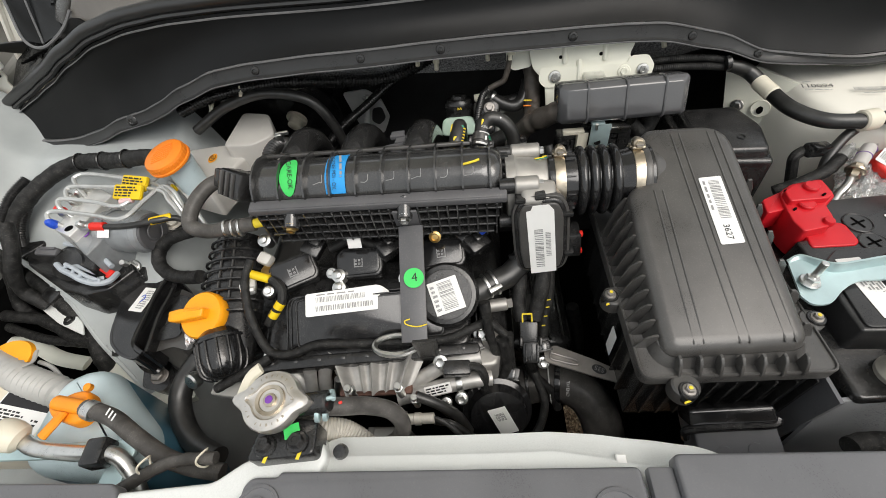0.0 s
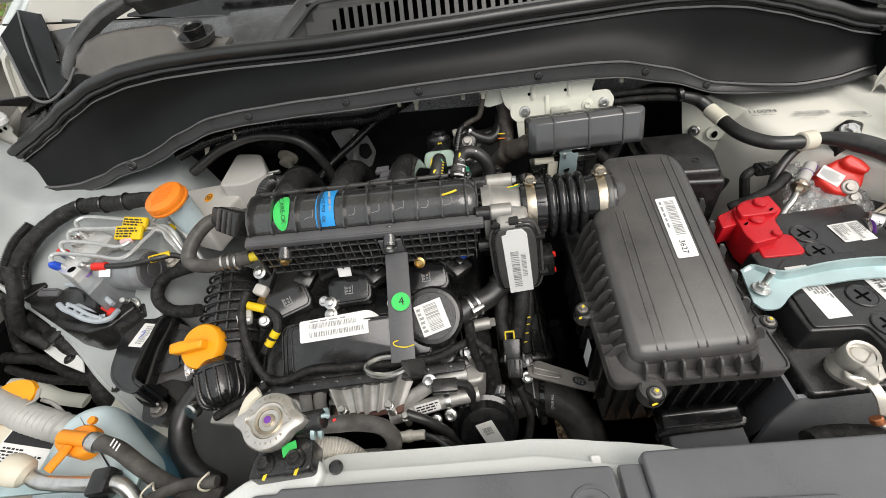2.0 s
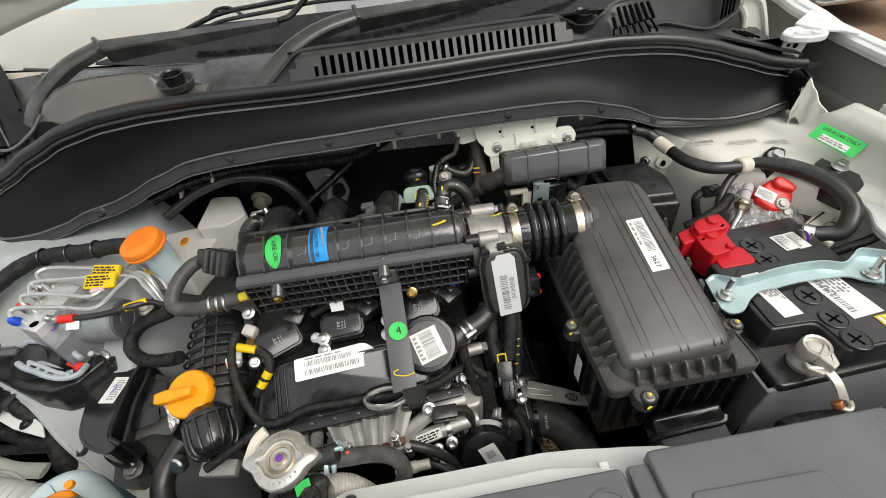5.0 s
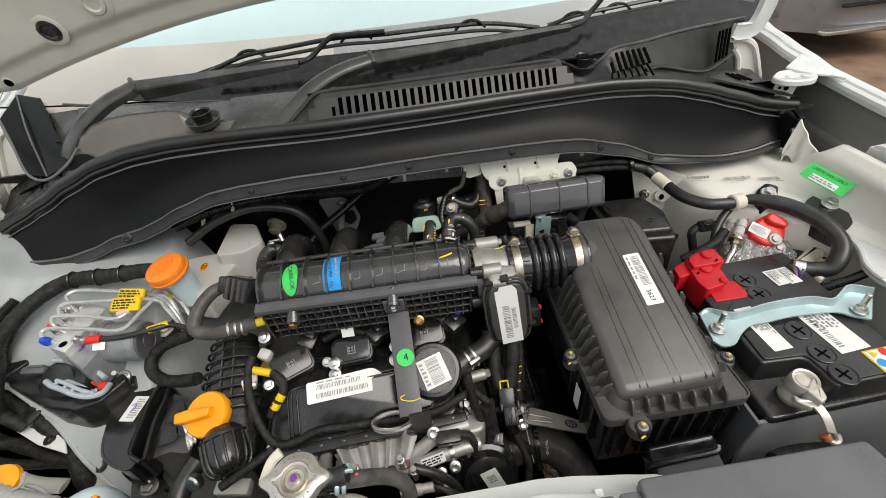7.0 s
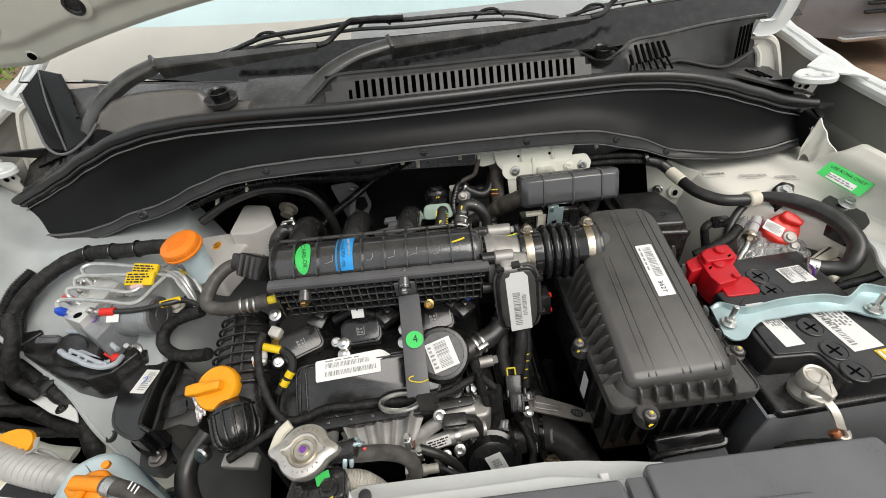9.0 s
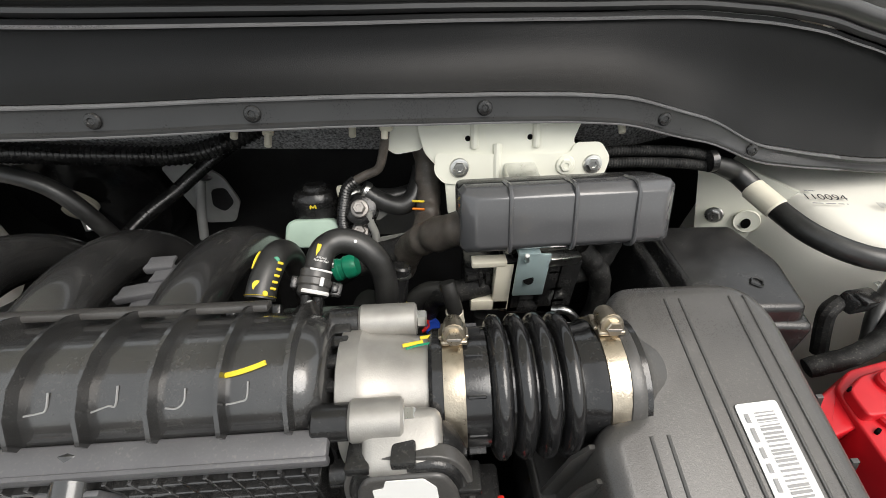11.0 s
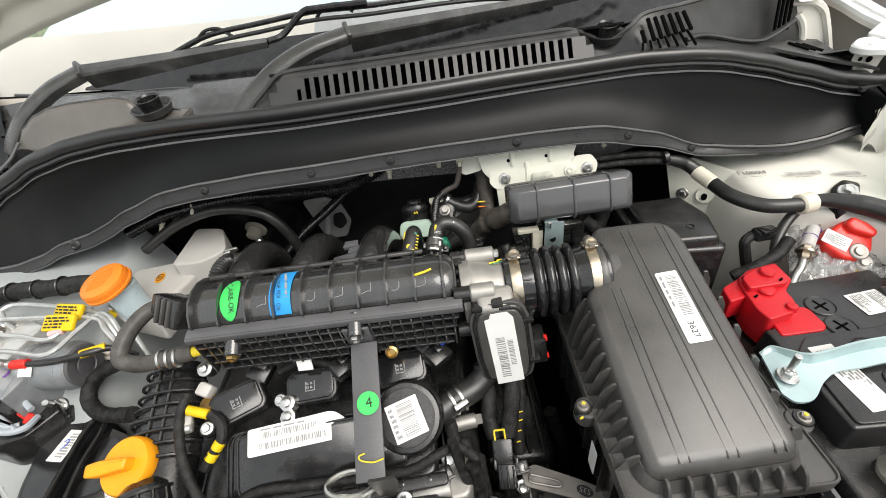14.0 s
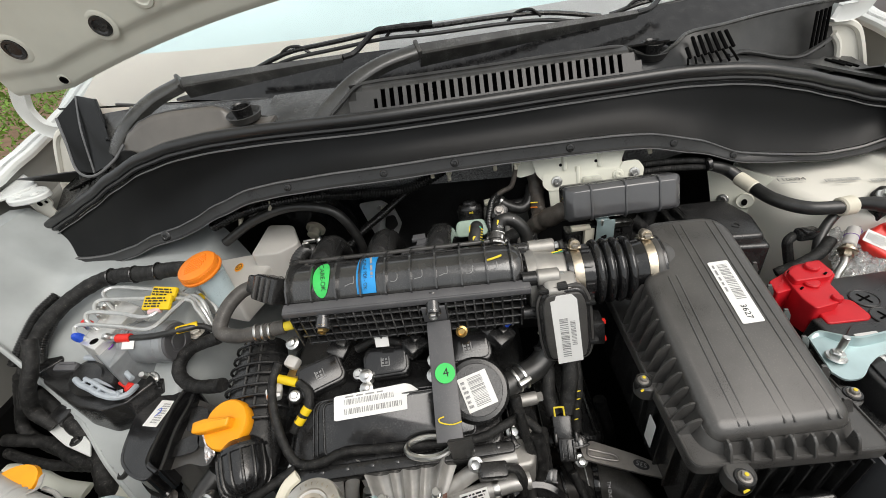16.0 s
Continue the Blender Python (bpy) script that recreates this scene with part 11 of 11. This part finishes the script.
vs = [bm.verts.new(p) for p in rim]
lo = [bm.verts.new(p + Vector((0.003, 0.004, 0))) for p in rim]
bm.faces.new(vs)
bm.faces.new(lo[::-1])
for a in range(len(vs)):
    b = (a + 1) % len(vs)
    bm.faces.new((vs[b], vs[a], lo[a], lo[b]))
tw = solid("tower_wall", bm, IVORY, "ivory painted wall of the strut tower", "car body", "structure")
bm = bmesh.new()
lathe(bm, [(0.0045, 0), (0.0045, 0.002), (0.003, 0.002)], along((0.4965, 0.6095, 0.964), (0.47, 0.57, 0.976))[0], 14, 1.0, 1.3)
part("hole", bm, DARK, tw)
bm = bmesh.new()
lathe(bm, [(0.0135, -0.001), (0.0125, 0.0008), (0.0105, 0.0002)], along((0.4970, 0.6102, 0.966), (0.47, 0.57, 0.978))[0], 28)
part("dimple", bm, IVORY, tw)
bolt("bolt", tw, (0.469, 0.627, 0.964), (-0.6, -0.8, 0.2), 0.0065, STEEL, 0.008)
bm = bmesh.new()
quad_sheet(bm, lambda u, v: Vector((0.485, 0.545, 0.924)).lerp(Vector((0.525, 0.535, 0.908)), u) + Vector((0.004 * math.sin(7 * v + 5 * u), 0, -0.035 * v)), spread(0, 1, 5), spread(0, 1, 6), 0.002, (0, 1, 0))
solid("foil_flag", bm, STEEL, "crumpled foil flag at the tower wall", "foil")
GMt = frame_of((0.6776, 0.4683, 1.0552), (0.0258, -0.0627, -0.0115), (0.0181, 0.0128, 0.0172))
bm = bmesh.new()
crest = [(0.702, 0.592, 1.088), (0.708, 0.590, 1.106), (0.712, 0.578, 1.092), (0.711, 0.566, 1.083), (0.715, 0.552, 1.071), (0.713, 0.538, 1.066), (0.718, 0.522, 1.061), (0.722, 0.500, 1.057)]
crest = smooth_line(crest, 3)
quad_sheet(bm, lambda i, v: crest[int(i)] + Vector((-0.010 * v + 0.002 * math.sin(9 * v + i), -0.012 * v, -0.066 * v * (0.55 + 0.45 * (1 - i / len(crest))))), range(len(crest)), spread(0, 1, 8), 0.002, (1, 0, 0))
solid("tower_gusset", bm, TOWER, "white upturned sheet metal gusset with wavy edge", "car body", "structure")
bm = bmesh.new()
quad_sheet(bm, lambda i, v: crest[int(i)] + Vector((0.001 + 0.055 * v, 0.004 - 0.02 * v, -0.003 - 0.075 * v)), range(len(crest)), spread(0, 1, 6), 0.002, (0, 0, -1))
solid("gusset_slope", bm, TOWER, "white sheet metal slope behind the gusset", "car body", "structure")
gs = thing("warning_sticker", "green warning sticker with white panel on the wing", "sticker", (0.70, 0.485, 1.06))
st = sticker("sheet", gs, GMt, 0.0688, 0.0281, GREENST, 0.001)
sticker("white_panel", gs, GMt @ at(0.0, -0.007, 0.0006), 0.0422, 0.011, PAPER, 0.001)
words(st, "USE R134A ONLY", GMt @ at(0, 0.007, 0.0002), 0.0072)
print_lines(st, GMt @ at(0, -0.007, 0.0006), 0, 0, 0.042, 0.007, 2, FAINT, 4)
brace = thing("wing_brace", "white painted front wing brace with rolled edge", "car body", (0.70, 0.36, 0.985), kind="structure")
ol = fillet([(0.636, 0.300), (0.640, 0.322), (0.660, 0.352), (0.668, 0.378), (0.672, 0.402), (0.700, 0.424), (0.735, 0.434), (0.80, 0.43), (0.80, 0.25), (0.65, 0.25)], 0.008)
bm = bmesh.new()
slab(bm, ol, 0.990, 1.000, 0.003)
part("panel", bm, WHITE, brace)
bm = bmesh.new()
tube(bm, [Vector((p[0], p[1], 1.000)) for p in ol if p[0] < 0.74 and p[1] > 0.29], 0.004, 8, 2)
part("rolled_edge", bm, WHITE, brace)
for q in ((0.730, 0.402, 1.001), (0.741, 0.453, 1.031), (0.732, 0.415, 1.031)):
    bm = bmesh.new()
    lathe(bm, [(0.013, -0.030 if q[2] > 1.01 else -0.002), (0.012, 0.001), (0.0075, 0.0015), (0.007, 0.005), (0.003, 0.006)], Matrix.Translation(q), 24)
    part("painted_bolt", bm, WHITE, brace)
bm = bmesh.new()
loft(bm, [[(0.748 + dx + 0.25 * (1.07 - z), y, z) for y, z in fillet([(0.492, 1.055), (0.484, 1.094), (0.470, 1.106), (0.395, 1.112), (0.375, 1.05), (0.44, 1.028), (0.474, 1.036)], 0.008)] for dx in (0, 0.003)])
part("upright", bm, WHITE, brace)
bm = bmesh.new()
quad_sheet(bm, lambda u, v: (0.740 + 0.05 * v, 0.482 - 0.09 * u, 1.098 + 0.012 * u + 0.004 * v), spread(0, 1, 6), spread(0, 1, 3), 0.003)
part("top_flange", bm, WHITE, brace)
bm = bmesh.new()
box(bm, (0.07, 0.012, 0.03), at(0.618, 0.302, 0.952, 0, 0, 12), 0.004)
solid("battery_side_cable", bm, TAPE, "black taped cable at the battery side", "cable")
hose("wiring_harness", [(0.56, 0.318, 0.955), (0.60, 0.320, 0.968), (0.64, 0.325, 0.972), (0.70, 0.335, 0.985)], 0.006, BLACK, "black ribbed battery sensor cable", "wiring harness", ribs=(0.004, 0.0015), n=6)

# loose gravel under the engine, seen between hoses
CHIPS = material("brown_gravel_chips", (0.30, 0.215, 0.13), 0.9, vary=0.9, scale=150, bump=0.6, fine=400)
rnd = random.Random(77)
STEPS = spread(-30, 30, 40)


def ground_at(u, v):
    """The height of the bare ground at a point."""
    lift = lambda a, b: 0.03 * noise.noise((a * 0.7, b * 0.7, 0))
    i, j = int(np.searchsorted(STEPS, u)), int(np.searchsorted(STEPS, v))
    u0, u1, v0, v1 = STEPS[i - 1], STEPS[i], STEPS[j - 1], STEPS[j]
    p, q = (u - u0) / (u1 - u0), (v - v0) / (v1 - v0)
    return (lift(u0, v0) * (1 - p) + lift(u1, v0) * p) * (1 - q) + (lift(u0, v1) * (1 - p) + lift(u1, v1) * p) * q


vs, fs = [], []
for i in range(3600):
    c = Vector((rnd.uniform(0.10, 0.62), rnd.uniform(0.22, 0.74), rnd.uniform(0.002, 0.009)))
    c.z += ground_at(c.x, c.y)
    m = Matrix.Translation(c) @ Matrix.Rotation(rnd.uniform(0, 6.28), 4, "Z") @ Matrix.Rotation(rnd.uniform(-0.6, 0.6), 4, "X") @ Matrix.Rotation(rnd.uniform(-0.5, 0.5), 4, "Y")
    a, b, h = rnd.uniform(0.005, 0.013), rnd.uniform(0.003, 0.007), rnd.uniform(0.002, 0.005)
    k = len(vs)
    vs += [m @ Vector(p) for p in ((-a, 0, 0), (-a * 0.3, -b, 0), (a, -b * 0.3, 0), (a * 0.4, b, 0), (-a * 0.2, 0, h), (a * 0.4, b * 0.2, h * 0.8))]
    fs += [tuple(k + j for j in q) for q in ((0, 1, 4), (1, 2, 5, 4), (2, 3, 5), (3, 0, 4, 5), (3, 2, 1, 0))]
me = bpy.data.meshes.new("gravel")
me.from_pydata(vs, [], fs)
me.materials.append(CHIPS)
tagged(new("gravel", me), "loose brown gravel chips on the earth under the engine", "gravel", kind="stuff")
# ---- background ----
hedge = thing("hedge", "unkempt bright green hedge beyond the yard", "hedge", (-8, 7, 0), kind="stuff")
bm = bmesh.new()
rnd = random.Random(5)
for i in range(26000):
    x, y = -4.4 - rnd.random() * 6.0, 3.0 + rnd.random() * 9
    z = rnd.random() ** 1.4 * (1.5 + 0.7 * noise.noise((x * 0.6, y * 0.6, 0)))
    s = rnd.uniform(0.02, 0.048)
    a = Vector((rnd.uniform(-1, 1), rnd.uniform(-1, 1), rnd.uniform(-1, 1))).normalized()
    b = a.orthogonal().normalized()
    c = Vector((x, y, z))
    vs = [bm.verts.new(c + a * s), bm.verts.new(c + b * s * 0.4), bm.verts.new(c - a * s), bm.verts.new(c - b * s * 0.4)]
    bm.faces.new(vs)
part("leaves", bm, LEAF, hedge, smooth=0)
pc = thing("parked_car", "grey parked car seen at its front bumper", "car", (4.2, 4.0, 0))
bm = bmesh.new()
rings = []
for x, y0, z0, z1 in ((2.95, 4.3, 0.35, 0.75), (3.1, 3.75, 0.25, 0.85), (3.5, 3.45, 0.22, 0.92), (4.2, 3.40, 0.22, 0.95), (4.5, 3.6, 0.25, 0.92), (4.7, 4.2, 0.3, 0.9), (4.75, 7.0, 0.35, 1.4)):
    rings.append([(x, y0, z0), (x, y0 - 0.02, (z0 + z1) / 2), (x, y0 + 0.08, z1), (x, 8.0, z1 + 0.1), (x, 8.0, z0)])
loft(bm, rings)
part("body", bm, GREYCAR, pc)
for i in range(4):
    bm = bmesh.new()
    box(bm, (0.7, 0.05, 0.03), at(3.75, 3.40, 0.48 + 0.07 * i), 0.01)
    part("grille_bar", bm, BLACK, pc)
bm = bmesh.new()
box(bm, (1.2, 0.10, 0.04), at(3.85, 3.36, 0.28), 0.015)
part("bumper_lip", bm, STEEL, pc)
bm = bmesh.new()
box(bm, (0.45, 0.012, 0.12), at(4.30, 3.36, 0.52), 0.004)
part("plate_panel", bm, PAPER, pc)
for i in range(5):
    bm = bmesh.new()
    box(bm, (0.045, 0.006, 0.07), at(4.15 + 0.075 * i, 3.351, 0.52), 0.001, 1)
    part("dark_bar", bm, INK, pc)
for y in (4.6, 7.2):
    bm = bmesh.new()
    lathe(bm, [(0.2, 0), (0.31, 0.01), (0.32, 0.1), (0.31, 0.2), (0.2, 0.21)], at(4.60, y, 0.32, 0, 90, 0), 36)
    w = part("wheel", bm, RUBBER, pc)
    bm = bmesh.new()
    lathe(bm, [(0.20, 0.212), (0.19, 0.216), (0.06, 0.205), (0.03, 0.22)], at(4.60, y, 0.32, 0, 90, 0), 20)
    part("rim", bm, STEEL, w)
pc.location = Vector(pc.location) + Vector((0.6, 0.45, 0.0))

# ---- small fittings behind the manifold ----
oil = hose("rubber_hose", [(0.108, 0.510, 1.012), (0.105, 0.505, 0.997), (0.101, 0.500, 0.962), (0.096, 0.500, 0.899)], 0.0085, SHINY, "black rubber hose with yellow ring and steel clip", "hose", group="rear hoses", seg=16)
band(oil, (0.103, 0.502, 0.977), (0.05, 0.05, 1), 0.0087, 0.0014, CHALK, "yellow_ring")
band(oil, (0.1075, 0.509, 1.007), (0.15, 0.3, 1), 0.0092, 0.004, STEEL, "clip")
bm = bmesh.new()
lathe(bm, [(0.0, 0.006), (0.0070, 0.0058), (0.0088, 0.004), (0.0090, 0.0)], along((0.1078, 0.5097, 1.010), (0.110, 0.514, 1.025))[0], 18)
part("plug", bm, BLACK, oil)
hose("spring_sleeve", [(0.097, 0.530, 0.994), (0.094, 0.530, 0.970), (0.092, 0.530, 0.943)], 0.008, DARKALU, "ribbed metal sleeve behind the purge hose", "sleeve", ribs=(0.003, 0.0016), n=8)
rd = thing("colour_plug", "small red and blue wiring plug behind the engine", "connector", (0.127, 0.520, 0.926))
for name, c, mt in (("red_half", (0.124, 0.520, 0.926), REDCAP), ("blue_half", (0.133, 0.520, 0.922), BLUE)):
    bm = bmesh.new()
    m, _ = along(c, Vector(c) + Vector((0.2, -0.8, 0.5)))
    lathe(bm, [(0.006, -0.01), (0.0085, -0.004), (0.0085, 0.004), (0.006, 0.006), (0.002, 0.005)], m, 16)
    part(name, bm, mt, rd)
tagr = thing("cable_tag", "small white printed tag with red edge on a cable", "tag", (0.108, 0.510, 0.921))
LT = frame_of((0.107, 0.510, 0.920), (0.8, -0.3, 0.45), (-0.4, 0.2, 0.85))
sheet = sticker("sheet", tagr, LT, 0.016, 0.012, PAPER, 0.001)
print_lines(sheet, LT, 0, 0, 0.013, 0.009, 3, INK, 6)
sticker("red_edge", tagr, LT @ at(0, 0.009, 0), 0.016, 0.006, REDCAP, 0.001)
hose("support_rod", [(0.075, 0.600, 1.007), (0.076, 0.598, 0.994), (0.080, 0.596, 0.978), (0.078, 0.594, 0.957)], 0.0042, PRIMER, "bent pale metal rod behind the valve", "rod")
pl = thing("valve_bracket", "pale grey steel bracket strip behind the valve", "bracket", (0.094, 0.610, 0.954))
QB = [Vector((0.062, 0.610, 0.959)), Vector((0.124, 0.610, 0.970)), Vector((0.111, 0.605, 0.941)), Vector((0.058, 0.605, 0.944))]
bm = bmesh.new()
quad_sheet(bm, lambda u, v: QB[0].lerp(QB[1], u).lerp(QB[3].lerp(QB[2], u), v), spread(0, 1, 4), spread(0, 1, 3), 0.002, (0, 1, 0))
part("strip", bm, PRIMER, pl)
for c in ((0.067, 0.600, 1.010), (0.064, 0.600, 0.981)):
    bolt("bolt", pl, c, (0, -0.7, 0.7), 0.0062, DARKALU, 0.010)
    bm = bmesh.new()
    m, _ = along(Vector(c) + Vector((0, 0.012, -0.010)), c)
    lathe(bm, [(0.017, 0), (0.018, 0.003), (0.016, 0.012), (0.012, 0.014)], m, 18)
    part("pad", bm, BLACK, pl)
lv = thing("thin_lever", "pale flat lever behind the valve", "lever", (0.077, 0.610, 0.989))
bm = bmesh.new()
QL = [Vector((0.056, 0.610, 0.986)), Vector((0.082, 0.610, 0.997)), Vector((0.098, 0.610, 0.999)), Vector((0.085, 0.610, 0.988))]
quad_sheet(bm, lambda u, v: QL[0].lerp(QL[1], u).lerp(QL[3].lerp(QL[2], u), v), spread(0, 1, 4), spread(0, 1, 3), 0.002, (0, 1, 0))
part("blade", bm, PRIMER, lv)
for k, (a, mt) in enumerate((((0.125, 0.585, 1.027), CHALK), ((0.125, 0.585, 1.018), ORANGE), ((0.116, 0.570, 0.992), CHALK))):
    bm = bmesh.new()
    box(bm, (0.012, 0.002, 0.003), at(*a, 40, 0, -8), 0.0006, 1)
    solid("paint_dab", bm, mt, "bright paint dab on a rear loom", "paint mark", group="paint dabs")
sl = hose("rubber_hose", [(0.070, 0.620, 1.019), (0.084, 0.615, 1.010), (0.105, 0.610, 1.004), (0.119, 0.615, 1.009), (0.127, 0.630, 1.022), (0.130, 0.640, 1.031)], 0.0095, RUBBER, "printed black vacuum hose on the bulkhead", "hose", group="rear hoses", seg=16)
band(sl, (0.072, 0.620, 1.017), (0.8, 0, -0.5), 0.0102, 0.008, STEEL, "end_ring")
wp = thing("injector_plug", "small white plastic plug with orange seal beside the coils", "connector", (-0.262, 0.302, 0.945))
bm = bmesh.new()
box(bm, (0.018, 0.016, 0.016), at(-0.262, 0.302, 0.954, 30, 10, 25), 0.003)
box(bm, (0.010, 0.008, 0.008), at(-0.254, 0.296, 0.961, 30, 10, 25), 0.002)
part("shell", bm, PAPER, wp)
bm = bmesh.new()
lathe(bm, [(0.004, 0), (0.0045, 0.002), (0.002, 0.003)], along((-0.260, 0.293, 0.962), (-0.262, 0.285, 0.970))[0], 14)
part("seal", bm, ORANGE, wp)
